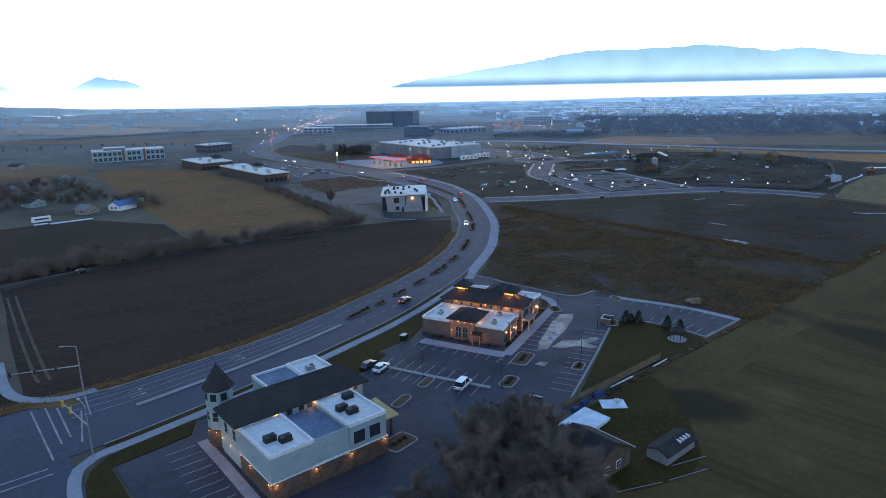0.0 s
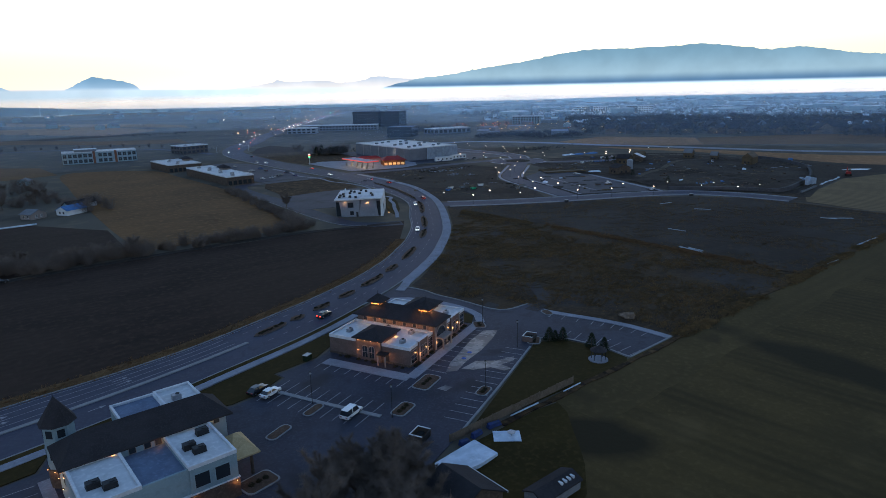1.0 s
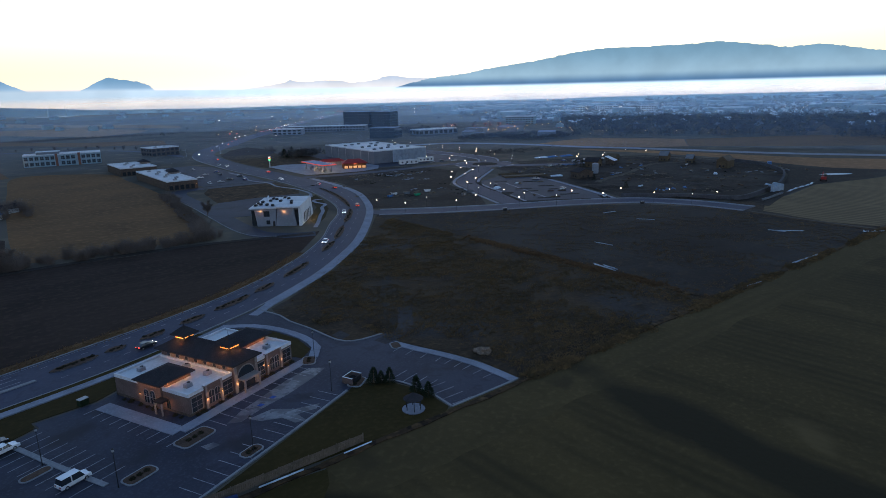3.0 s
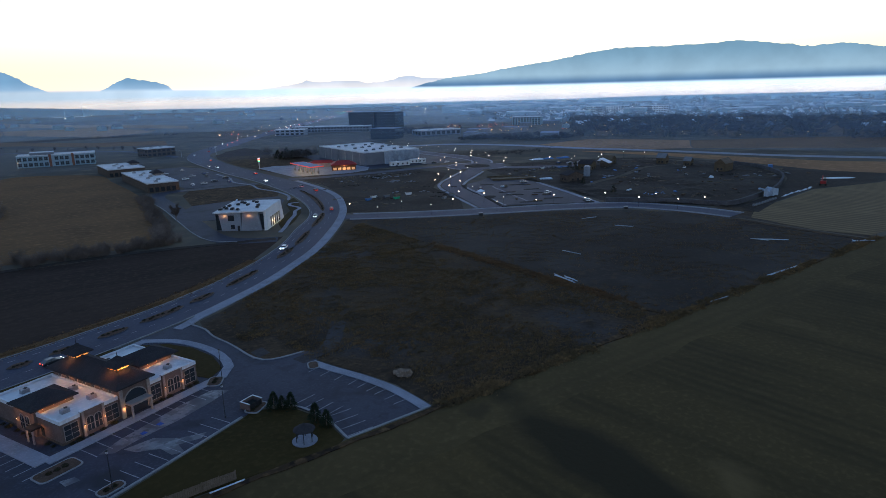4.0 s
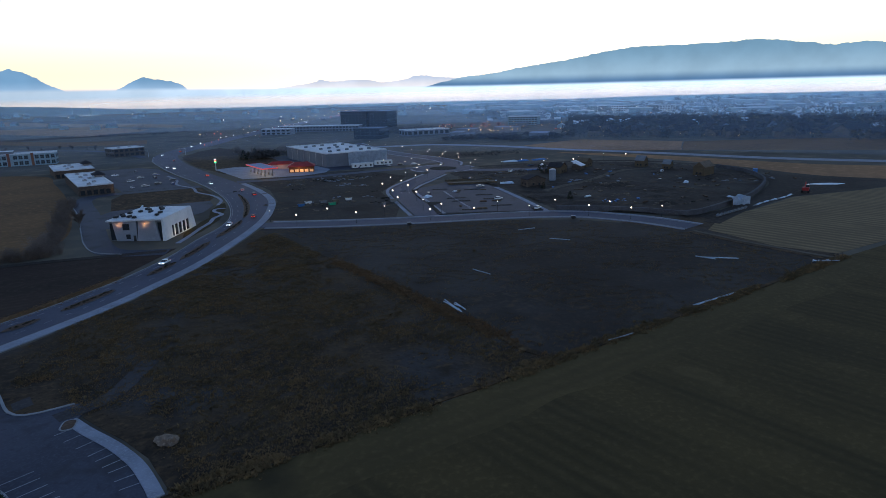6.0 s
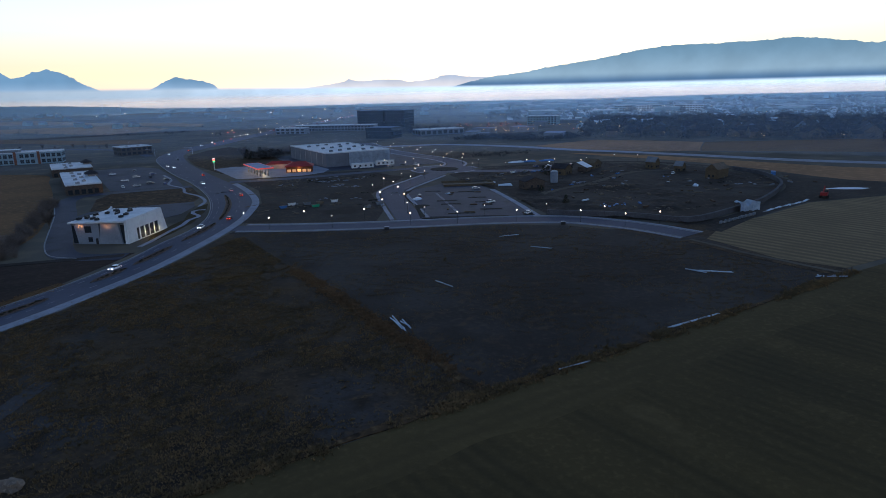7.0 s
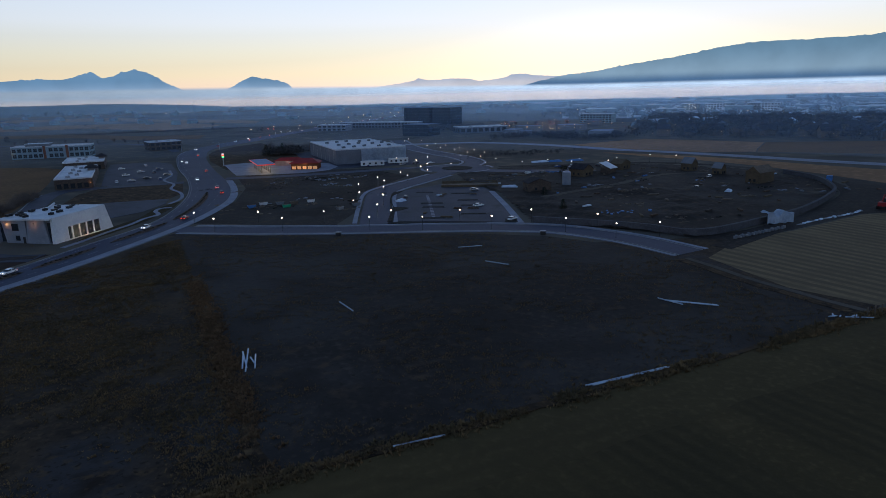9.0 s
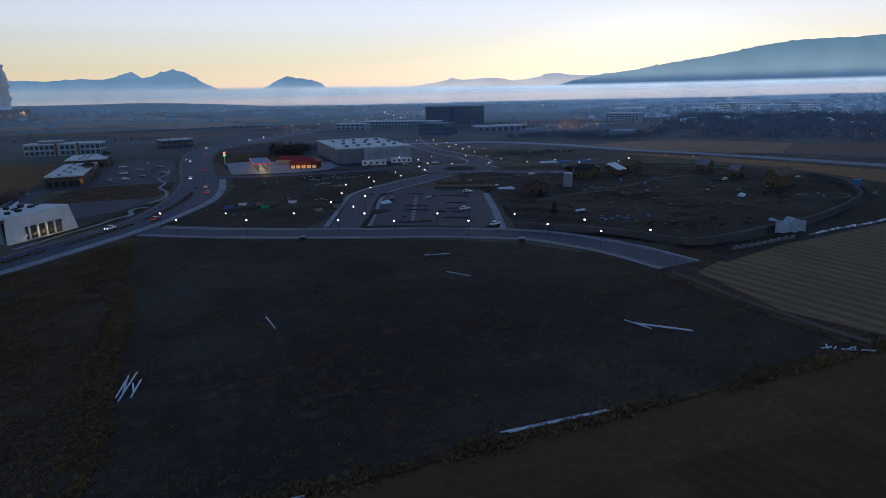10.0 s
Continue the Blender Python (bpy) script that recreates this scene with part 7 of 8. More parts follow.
bin_enclosure(131.5, 91.5, BRICK)
bin_enclosure(83.9, 74.0, STONE)
u = thing("utility_box", pose(85.6, 118.0, 0.1, 0, 0, 23), "green steel utility cabinet on the lawn", "cabinet")
box_part("body", u, -0.9, 0.9, -0.6, 0.6, 0, 1.3, NEEDLES)
box_part("lid", u, -0.95, 0.95, -0.65, 0.65, 1.3, 1.4, METAL)
bm = bmesh.new()
bmesh.ops.create_icosphere(bm, subdivisions=3, radius=1.0)
for v in bm.verts:
    v.co *= 1 + 0.45 * noise.noise(v.co * 1.7) + 0.14 * noise.noise(v.co * 5)
    v.co.x, v.co.y, v.co.z = v.co.x * 2.2, v.co.y * 1.3, max(v.co.z * 1.25, -0.2)
r = tagged(part("boulder", bm, ROCK), "large tan boulder at the field edge", "boulder")
r.matrix_world = pose(162.2, 84.6, 0.2, 0, 0, -50)

# white irrigation pipes lying on the field
for k, (a, b, n) in enumerate([((239.1, 104.8), (240.7, 115.6), 3), ((290.2, 70.5), (306.6, 69.6), 2), ((332.8, 99.5), (334.3, 93.2), 1), ((333.6, 96.5), (340.6, 88.7), 2), ((265.6, 134.7), (266.4, 126.8), 1), ((314.4, 149.7), (318.3, 142.9), 1), ((315.3, 168.8), (323, 167), 1), ((253.3, 68.6), (261.2, 67.9), 1), ((240.9, 105.5), (241.5, 112), 2), ((101.4, 68.9), (108.9, 68.8), 1), ((116.3, 68.6), (121.8, 68.7), 1)]):
    d = Vector((b[0] - a[0], b[1] - a[1], 0)).normalized()
    s = Vector((-d.y, d.x, 0))
    for i in range(n):
        bm = bmesh.new()
        sh = d * (i % 2) * -1.2
        p, q = Vector((*a, 0.2)) + s * i * 0.36 + sh, Vector((*b, 0.2)) + s * i * 0.36 + sh * 0.3
        if k in (0, 8):
            p, q = p + s * (0.3, -0.3, 0.1)[i] + d * (0.0, 2.6, 1.0)[i] + Vector((0, 0, 0.12 * i)), q + s * (-0.35, 0.35, -0.1)[i] - d * (0.0, 1.0, 3.4)[i] + Vector((0, 0, 0.12 * i))
        tube(bm, p, q, 0.15, sides=8)
        tagged(part("pipe", bm, PLASTIC, smooth=True), "long white plastic pipe lying on bare soil", "pipe", "field pipes")
for i in range(7):
    bm = bmesh.new()
    x, y = 354.5 + i * 0.9, 72.2 - i * 0.6
    tube(bm, (x, y, 0.3), (x + rng.uniform(0.5, 2.2), y + rng.uniform(-1.8, 1.4), 0.3), 0.14, sides=8)
    tagged(part("pipe", bm, PLASTIC, smooth=True), "short white pipe in a heap by the gate", "pipe", "field pipes")

# wooden fence behind the lawn
fence = thing("fence", pose(0, 0, 0), "weathered wooden board fence behind the lawn", "fence")
for i in range(14):
    x = 87 + i * 2.6
    y = 69.7 + 0.01 * i
    box_part("post", fence, x - 0.07, x + 0.07, y - 0.07, y + 0.07, -0.1, 1.75, TIMBER)
    if i < 13:
        for z in (0.3, 1.3):
            box_part("rail", fence, x + 0.07, x + 2.53, y - 0.03, y + 0.03, z, z + 0.1, TIMBER)
        for k in range(8):
            box_part("board", fence, x + 0.1 + k * 0.31, x + 0.38 + k * 0.31, y - 0.06, y - 0.032, 0.05, 1.62 + 0.04 * ((i * 7 + k * 3) % 3), TIMBER)

gate = thing("field_gate", pose(362.1, 68.8, 0), "dark wooden gate posts at the field corner", "gate")
for dx, dy in ((0, 0), (2.5, -0.1), (5.0, -0.1)):
    box_part("post", gate, dx - 0.1, dx + 0.1, dy - 0.1, dy + 0.1, -0.1, 2.1, TIMBER)
box_part("rail", gate, -0.05, 0.05, -0.4, 0.4, 1.2, 1.35, TIMBER)


# ---- house and yard beside the lot ----
def gable_house(name, m, sx, sy, eave, ridge, wall, roof, label, over=0.5, windows=2, group="", category="house", rim=COPING):
    """A house with its ridge along y: walls with gables, two roof slopes, door and windows."""
    t = thing(name, m, label, category, group)
    bm = bmesh.new()
    prof = [(0, -0.3), (sx, -0.3), (sx, eave), (sx / 2, ridge - 0.05), (0, eave)]
    solid(bm, [(p[0], 0, p[1]) for p in prof], [(p[0], sy, p[1]) for p in prof])
    bmesh.ops.recalc_face_normals(bm, faces=bm.faces)
    part("wall", bm, wall, t)
    k = (ridge - eave) / (sx / 2)
    for sgn in (-1, 1):
        bm = bmesh.new()
        xo, xi = (-over, sx / 2) if sgn < 0 else (sx + over, sx / 2)
        zo = eave - over * k
        a = [(xo, -over, zo), (xi, -over, ridge), (xi, sy + over, ridge), (xo, sy + over, zo)]
        solid(bm, a, [(p[0], p[1], p[2] + 0.2) for p in a])
        bmesh.ops.recalc_face_normals(bm, faces=bm.faces)
        part("roof_slope", bm, roof, t)
    for i in range(windows):
        window(t, sx * (i + 1) / (windows + 1), 0, 0.9, 0, 1.1, 1.2, 2, 2, rim)
        window(t, 0, sy * (i + 1) / (windows + 1), 0.9, -90, 1.1, 1.2, 2, 2, rim)
    return t


h = gable_house("house", pose(71.5, 50.8, 0), 9.4, 7.6, 3.3, 5.8, STONE, SHINGLE, "house with dark shingle roof and pale eaves")
box_part("fascia", h, 9.86, 10.0, -0.5, 8.1, 2.95, 3.25, COPING)
s = gable_house("shed", pose(84.8, 46.4, 0), 3.8, 8.4, 1.7, 2.5, GREYWALL, SHINGLE, "long grey-roofed shed with pale walls", 0.25, 0)
s.matrix_world = pose(84.8, 50.2, 0, 0, 0, -90)
for i in range(4):
    box_part("skylight", s, 2.5, 3.3, 4.6 + i * 0.9, 4.95 + i * 0.9, 2.4 - 0.25, 2.48, COPING)
sheet("lawn_yard", [(79, 66.8), (98, 67), (112, 66.6), (106, 58), (99, 50), (93, 45), (86, 42.6), (78, 45), (70, 49), (75, 58)], 0.12, LAWN, "worn brown grass yard", "lawn", True)
bm = bmesh.new()
pts = [(90.2, 66.9), (90.3, 61.2), (85.6, 60.6), (78.4, 61.6), (80.4, 65.8)]
prism(bm, pts, 0.1, 0.7)
for v in bm.verts:
    v.co.z += 0.25 * noise.noise(v.co * 0.5)
tagged(part("tarpaulin", bm, PLASTIC), "pale blue tarpaulin over a low stack in the yard", "tarpaulin")
pt = thing("patio_set", pose(95.8, 64.2, 0.12, 0, 0, -40), "pale patio pad with a round table", "patio set")
box_part("pad", pt, -2.6, 2.2, -1.6, 1.8, 0, 0.12, PLASTIC)
bm = bmesh.new()
tube(bm, (0.6, 0.2, 0.12), (0.6, 0.2, 0.8), 0.08)
tube(bm, (0.6, 0.2, 0.8), (0.6, 0.2, 0.86), 0.75, sides=14)
part("table", bm, METAL, pt)
for k, (x, y, a, sz) in enumerate([(92, 68.2, 10, 1.3), (96.5, 68.4, -5, 1.5), (88.5, 67.6, 0, 1.0)]):
    b = thing("covered_stack", pose(x, y, 0.12, 0, 0, a), "blue sheeted stack along the fence", "stack", "yard stacks")
    bm = bmesh.new()
    solid(bm, [(-sz, -0.5, 0), (sz, -0.5, 0), (sz, 0.5, 0), (-sz, 0.5, 0)], [(-sz * 0.9, -0.3, 0.8), (sz * 0.85, -0.35, 0.7), (sz * 0.9, 0.3, 0.75), (-sz * 0.85, 0.35, 0.9)])
    part("sheet_cover", bm, NAVYSHEET, b)
for a, b in (((68.8, 49.6), (80.5, 44.6)), ((81.6, 44.2), (88.9, 41.8)), ((85.4, 46.0), (92, 43.8))):
    bm = bmesh.new()
    tube(bm, (*a, 0.12), (*b, 0.12), 0.06)
    tagged(part("pipe", bm, CONCRETE), "thin white pipe at the field edge", "pipe", "field pipes")

# ---- farm houses ----
FARMROOF = [SHINGLE, BLUEPANEL, GREYWALL, SHINGLE]
for k, (x, y, a, sx, sy, h) in enumerate([(48, 412, 20, 10, 12, 3.2), (78, 372, -60, 9, 14, 3), (66, 366, 30, 10, 9, 3), (83, 384, -70, 7, 12, 3.4), (92, 392, -65, 6, 9, 3), (46, 480, 10, 9, 12, 3), (78, 520, -20, 10, 12, 3), (20, 500, 0, 9, 13, 3), (70, 640, 30, 10, 14, 3.5), (4, 430, -10, 9, 12, 3), (30, 450, 40, 8, 10, 3), (-10, 480, 20, 9, 11, 3)]):
    gable_house("farm_house", pose(x, y, 0, 0, 0, a), sx * 0.85, sy * 0.85, h * 0.9, h * 0.9 + 1.9, (STUCCO, WHITEWALL, TRIM)[k % 3], FARMROOF[k % 4], "small farm house with " + ("dark", "blue metal", "grey", "dark")[k % 4] + " gabled roof", 0.4, 2, "farm houses")
tr = thing("trailer", pose(45, 358.5, 0.1, 0, 0, 5), "white camping trailer beside a ploughed plot", "trailer")
box_part("body", tr, -4, 4, -1.2, 1.2, 0.6, 3.0, WHITEWALL)
box_part("window_band", tr, -3, 3, -1.25, -1.19, 1.7, 2.4, GLASSY)
for x in (-1, 1):
    bm = bmesh.new()
    tube(bm, (x, -1.2, 0.4), (x, 1.2, 0.4), 0.4, sides=10)
    part("wheel", bm, RUBBER, tr)
for k, (x0, x1, y) in enumerate([(41, 47, 352.8), (47.5, 66, 350.5)]):
    bm = bmesh.new()
    block(bm, x0, x1, y, y + 1.6, 0.05, 0.5)
    tagged(part("plastic_cover", bm, PLASTIC), "long white plastic crop cover", "crop cover", "crop covers")

# ---- building site ----
for k, (x, y, a, sx, sy, e, r, roof) in enumerate([(505.2, 216.6, -82, 7.4, 13.5, 5.4, 8.4, TIMBER), (518, 264, 10, 6, 7, 4.6, 7.6, GREYWALL), (517, 242, 10, 5, 5.5, 4.0, 6.6, GREYWALL), (452, 280, 15, 9, 10, 4.2, 6.8, SHINGLE), (490, 292, 20, 11, 8, 3.6, 6.0, WOOD)]):
    gable_house("unfinished_house", pose(x, y, 0, 0, 0, a), sx, sy, e, r, WOOD, roof, "unfinished house sheathed in raw yellow boards", 0.3, 2, "unfinished houses", "house", DARKMETAL)
ph = thing("site_house", pose(470, 279, 0, 0, 0, 20), "small site house under a tilted bright white roof panel", "house")
box_part("wall", ph, 0, 7, 0, 6, -0.2, 4.0, STONE)
bm = bmesh.new()
solid(bm, [(-0.6, -0.8, 3.6), (7.6, -0.8, 3.6), (7.6, 6.6, 6.6), (-0.6, 6.6, 6.6)], [(-0.6, -0.8, 3.8), (7.6, -0.8, 3.8), (7.6, 6.6, 6.8), (-0.6, 6.6, 6.8)])
part("roof_panel", bm, COPING, ph, "bright white roof panel")
sl = thing("silo", pose(427, 262, 0), "pale round silo on the building site", "silo")
bm = bmesh.new()
tube(bm, (0, 0, -0.2), (0, 0, 6.6), 2.2, 2.2, 20)
part("tank", bm, PANELWALL, sl)
bm = bmesh.new()
tube(bm, (0, 0, 6.6), (0, 0, 7.2), 2.25, 1.1, 20)
part("cap", bm, METAL, sl)
# wrapped frame and pallets at the site corner
bm = bmesh.new()
nx, ny = 14, 4
grid = [[bm.verts.new((i * 0.85, j * 1.3, 4.3 + 0.5 * math.sin(i * 0.9) - 0.9 * math.exp(-((i - 5) / 2.0) ** 2) + 0.2 * math.sin(j * 2 + i))) for i in range(nx)] for j in range(ny)]
base = [[bm.verts.new((i * 0.85 + 0.1 * math.sin(i * 3), -0.15 + 0.25 * math.sin(i * 2.1), 0.6 + 0.2 * math.sin(i * 1.3))) for i in range(nx)]]
for j in range(ny - 1):
    for i in range(nx - 1):
        bm.faces.new((grid[j][i], grid[j][i + 1], grid[j + 1][i + 1], grid[j + 1][i]))
for i in range(nx - 1):
    bm.faces.new((base[0][i], base[0][i + 1], grid[0][i + 1], grid[0][i]))
bmesh.ops.solidify(bm, geom=bm.faces[:], thickness=0.08)
wrap = thing("wrapped_frame", pose(424, 141, 0, 0, 0, -12), "scaffold frame wrapped in billowing white plastic", "wrapped frame")
part("plastic_wrap", bm, PLASTIC, wrap, "billowing white plastic")
for x in (0.2, 5.5, 10.8):
    for y in (0.2, 3.6):
        box_part("post", wrap, x - 0.08, x + 0.08, y - 0.08, y + 0.08, -0.1, 3.2, TIMBER)
for i in range(24):
    p = thing("pallet_stack", pose(398 + i * 1.18, 132.6 + 0.1 * i + 0.25 * math.sin(i * 2.0), 0.05, 0, 0, 5 + 7 * math.sin(i * 3.1)), "upright pallet of pale wrapped panels at the site edge", "pallet", "wrapped pallets")
    box_part("pallet", p, -0.34, 0.34, -0.5, 0.5, 0, 0.14, TIMBER)
    box_part("load", p, -0.24, 0.24, -0.45, 0.45, 0.14, 0.95 + 0.2 * math.sin(i * 2.3), (GREYWALL, GREYWALL, KERB)[i % 3])
bx = thing("site_container", pose(541, 196, 0, 0, 0, 30), "blue painted steel container", "container")
box_part("body", bx, -2.2, 2.2, -1.3, 1.3, 0, 2.9, BLUEPANEL)
for i in range(8):
    box_part("rib", bx, -2.0 + i * 0.55, -1.85 + i * 0.55, -1.36, -1.3, 0.1, 2.8, BLUEPANEL)
for x, y, a, l in ((364, 408, -12, 16), (386, 413, -12, 14)):
    st = thing("site_trailer", pose(x, y, 0.1, 0, 0, a), "long pale site office trailer", "trailer", "site trailers")
    box_part("body", st, 0, l, 0, 3.4, 0.5, 3.6, WHITEWALL)
    box_part("roof", st, -0.1, l + 0.1, -0.1, 3.5, 3.6, 3.75, MEMBRANE)
    for i in range(4):
        window(st, 2 + i * (l - 4) / 3, 0, 1.5, 0, 1.2, 1.1, 1, 1, DARKMETAL)
for k, (x, y, a, c) in enumerate([(276, 288, 10, WHITEWALL), (283, 285, 0, GREYWALL), (289, 283, 5, TIMBER), (297, 283.5, -20, WHITEWALL), (303, 257, 30, METAL), (270, 283, 10, BLUEPANEL), (284, 276, 0, "g"), (312, 262, 0, GREYWALL), (436, 312, 20, WHITEWALL), (444, 309, 15, METAL)]):
    sk = thing("skip", pose(x, y, 0.05, 0, 0, a) @ Matrix.Scale(0.72, 4), ("green" if c == "g" else "pale") + " open-topped waste skip on bare earth", "skip", "waste skips")
    c = GREENPAINT if c == "g" else c
    bm = bmesh.new()
    solid(bm, [(-2.0, -1.0, 0.1), (2.0, -1.0, 0.1), (2.0, 1.0, 0.1), (-2.0, 1.0, 0.1)], [(-2.6, -1.15, 1.9), (2.6, -1.15, 1.9), (2.6, 1.15, 1.9), (-2.6, 1.15, 1.9)])
    part("body", bm, c, sk)
    box_part("contents", sk, -2.3, 2.3, -0.95, 0.95, 1.6, 2.0, TIMBER)
# stacks of boards in the site lot and heaps of soil
for i in range(84):
    inlot = i < 11
    x, y = (rng.uniform(328, 384), rng.uniform(212, 296)) if inlot else (rng.uniform(392, 545), rng.uniform(160, 320))
    if inlot and not (-0.6 * (x - 351) + 199 < y < 300 and y > 199 + (x - 351) * 1.9 and y < 230 + (x - 322) * 1.55):
        continue
    st = thing("board_stack", pose(x, y, 0.1 if inlot else heap(x, y, 1.5, 1.0) - 0.05, 0, 0, rng.choice((-35, 55, 10))), "stack of building boards on the site", "board stack", "board stacks")
    l = rng.uniform(0.8, 3.0)
    for j in range(3):
        box_part("board_layer", st, -l + 0.2 * j, l - 0.15 * j, -0.55, 0.55, 0.02 + j * 0.2, 0.2 + j * 0.2, (TIMBER, WOOD, STONE, GREYWALL, TIMBER, BARK, BLUEPANEL if i % 2 else PLASTIC)[i % 7])
def debris(count, seed, material, label):
    """Planks, slabs and scraps lying in groups over the bare earth."""
    r = random.Random(seed)
    verts, faces = [], []
    while len(faces) < count * 5:
        x0, y0, wide = r.choice(((r.uniform(296, 362), r.uniform(356, 376), 4.0), (r.uniform(392, 540), r.uniform(158, 322), 4.0), (r.uniform(392, 540), r.uniform(158, 322), 2.5), (r.uniform(258, 338), r.uniform(255, 368), 3.0)))
        a0 = r.uniform(0, 3.14)
        for i in range(r.randint(2, 14)):
            x, y = x0 + r.gauss(0, wide), y0 + r.gauss(0, wide * 0.6)
            if y < 165 and x > 470 or (x > 388 and not inside(SITE, x, y)):
                continue
            long, a = r.uniform(0.15, 1.3), a0 + r.gauss(0, 0.35)
            u, v = Vector((math.cos(a), math.sin(a), 0)) * long, Vector((-math.sin(a), math.cos(a), 0)) * min(0.5, long * r.uniform(0.12, 0.6))
            c = Vector((x, y, heap(x, y, 1.5, 1.0) - 0.05 if inside(SITE, x, y) else 0.06))
            k = len(verts)
            t3 = Vector((0, 0, r.uniform(0.1, 0.45)))
            verts += [c - u - v, c + u - v, c + u + v, c - u + v, c - u - v + t3, c + u - v + t3, c + u + v + t3, c - u + v + t3]
            faces += [(k + 4, k + 5, k + 6, k + 7), (k, k + 1, k + 5, k + 4), (k + 1, k + 2, k + 6, k + 5), (k + 2, k + 3, k + 7, k + 6), (k + 3, k, k + 4, k + 7)]
    me = bpy.data.meshes.new("building_debris")
    me.from_pydata(verts, [], faces)
    me.materials.append(material)
    tagged(new("building_debris", me), label, "debris", "", "stuff")


debris(150, 61, CONCRETE, "pale slabs and scraps scattered on bare earth")
debris(330, 62, TIMBER, "weathered planks lying in groups on bare earth")
debris(150, 63, SHRUBBED, "dark rubble and brush lying on bare earth")
debris(34, 64, BLUEPANEL, "blue sheeting scraps among building rubble")
line = curve_through([(392, 232), (412, 240), (440, 244), (470, 256), (500, 262), (528, 250)], 2.0)
nn = normals(line)
bm = bmesh.new()
rows = [[bm.verts.new((p[0] + v[0] * k, p[1] + v[1] * k, heap(p[0] + v[0] * k, p[1] + v[1] * k, 1.5, 1.0) + 0.12)) for k in (-2.0, -0.7, 0.7, 2.0)] for p, v in zip(line, nn)]
for a, b in zip(rows, rows[1:]):
    for i in range(3):
        bm.faces.new((a[i], b[i], b[i + 1], a[i + 1]))
tagged(part("dirt_path", bm, PATHSOIL), "pale packed track through the building site", "path", "", "structure")
# low block wall along the site edge
ribbon("site_wall", [(358, 190), (374, 172), (384.5, 156), (388, 145), (396, 141.5), (412, 142.5), (440, 147), (458, 151), (490, 163), (516, 177), (541, 203), (550, 228)], -0.6, 0.6, -0.1, 2.3, GREYBLOCK, "long grey retaining wall along the site", "wall")

# timber deck frames beyond the site lot
dk = thing("timber_deck", pose(367.5, 289.5, 0.1, 0, 0, -27), "long low timber deck frame on the building site", "deck")
for j in range(3):
    box_part("beam", dk, 0, 30, 1 + j * 7.5, 1.5 + j * 7.5, 0, 1.1, WOOD)
for i in range(15):
    box_part("post", dk, 0.4 + i * 2.1, 0.6 + i * 2.1, 18.5, 18.7, 0, 2.2, TIMBER)
box_part("floor", dk, 0, 30, 1.6, 8.3, 0.6, 0.85, TIMBER)
gable_house("unfinished_house", pose(396.5, 251.5, 0, 0, 0, -16), 11.5, 9, 4.2, 6.4, STONE, SHINGLE, "dark half-built house beside the site lot", 0.3, 2, "unfinished houses", "house", DARKMETAL)
for k, (x, y, a, l, w) in enumerate([(398, 271.5, -35, 4.2, 1.6), (333.5, 262, 20, 2.4, 1.6), (474, 200, 25, 2.2, 1.4), (476, 358, -15, 6, 2), (486, 355, -15, 5, 2), (500, 351, -12, 6, 2)]):
    bm = bmesh.new()
    solid(bm, [(-l, -w, 0), (l, -w, 0), (l, w, 0), (-l, w, 0)], [(-l * 0.8, -w * 0.6, 1.1), (l * 0.9, -w * 0.5, 0.8), (l * 0.7, w * 0.6, 1.2), (-l * 0.9, w * 0.7, 0.7)])
    ob = tagged(part("covered_stack", bm, PLASTIC if k < 4 else BLUEPANEL), "sheeted stack of materials on the building site", "stack", "site stacks")
    ob.matrix_world = pose(x, y, heap(x, y, 1.5, 1.0) - 0.1 if inside(SITE, x, y) else 0.1, 0, 0, a)
dg = thing("digger", pose(488, 139, 0.1, 0, 0, 20) @ Matrix.Scale(1.35, 4), "orange-red excavator parked beside the field", "digger")
for y in (-1.1, 1.1):
    box_part("track", dg, -1.8, 1.8, y - 0.3, y + 0.3, 0, 0.8, RUBBER)
box_part("body", dg, -1.6, 1.5, -1.1, 1.1, 0.8, 1.9, REDROOF)
box_part("cab", dg, 0.2, 1.4, -1.0, 0.1, 1.9, 2.9, GLASSY)
bm = bmesh.new()
tube(bm, (1.2, 0.5, 1.6), (3.4, 0.5, 3.6), 0.22, 0.18)
tube(bm, (3.4, 0.5, 3.6), (4.6, 0.5, 0.7), 0.18, 0.14)
part("boom", bm, REDROOF, dg)
box_part("bucket", dg, 4.2, 5.0, 0.0, 1.0, 0.2, 0.9, DARKMETAL)
bm = bmesh.new()
pts = [(515, 152), (523, 150), (530, 145), (533, 139), (526, 140), (519, 146)]
prism(bm, pts, 0.0, 0.12)
tagged(part("plastic_cover", bm, PLASTIC), "white plastic sheet lying on soil", "crop cover", "crop covers")

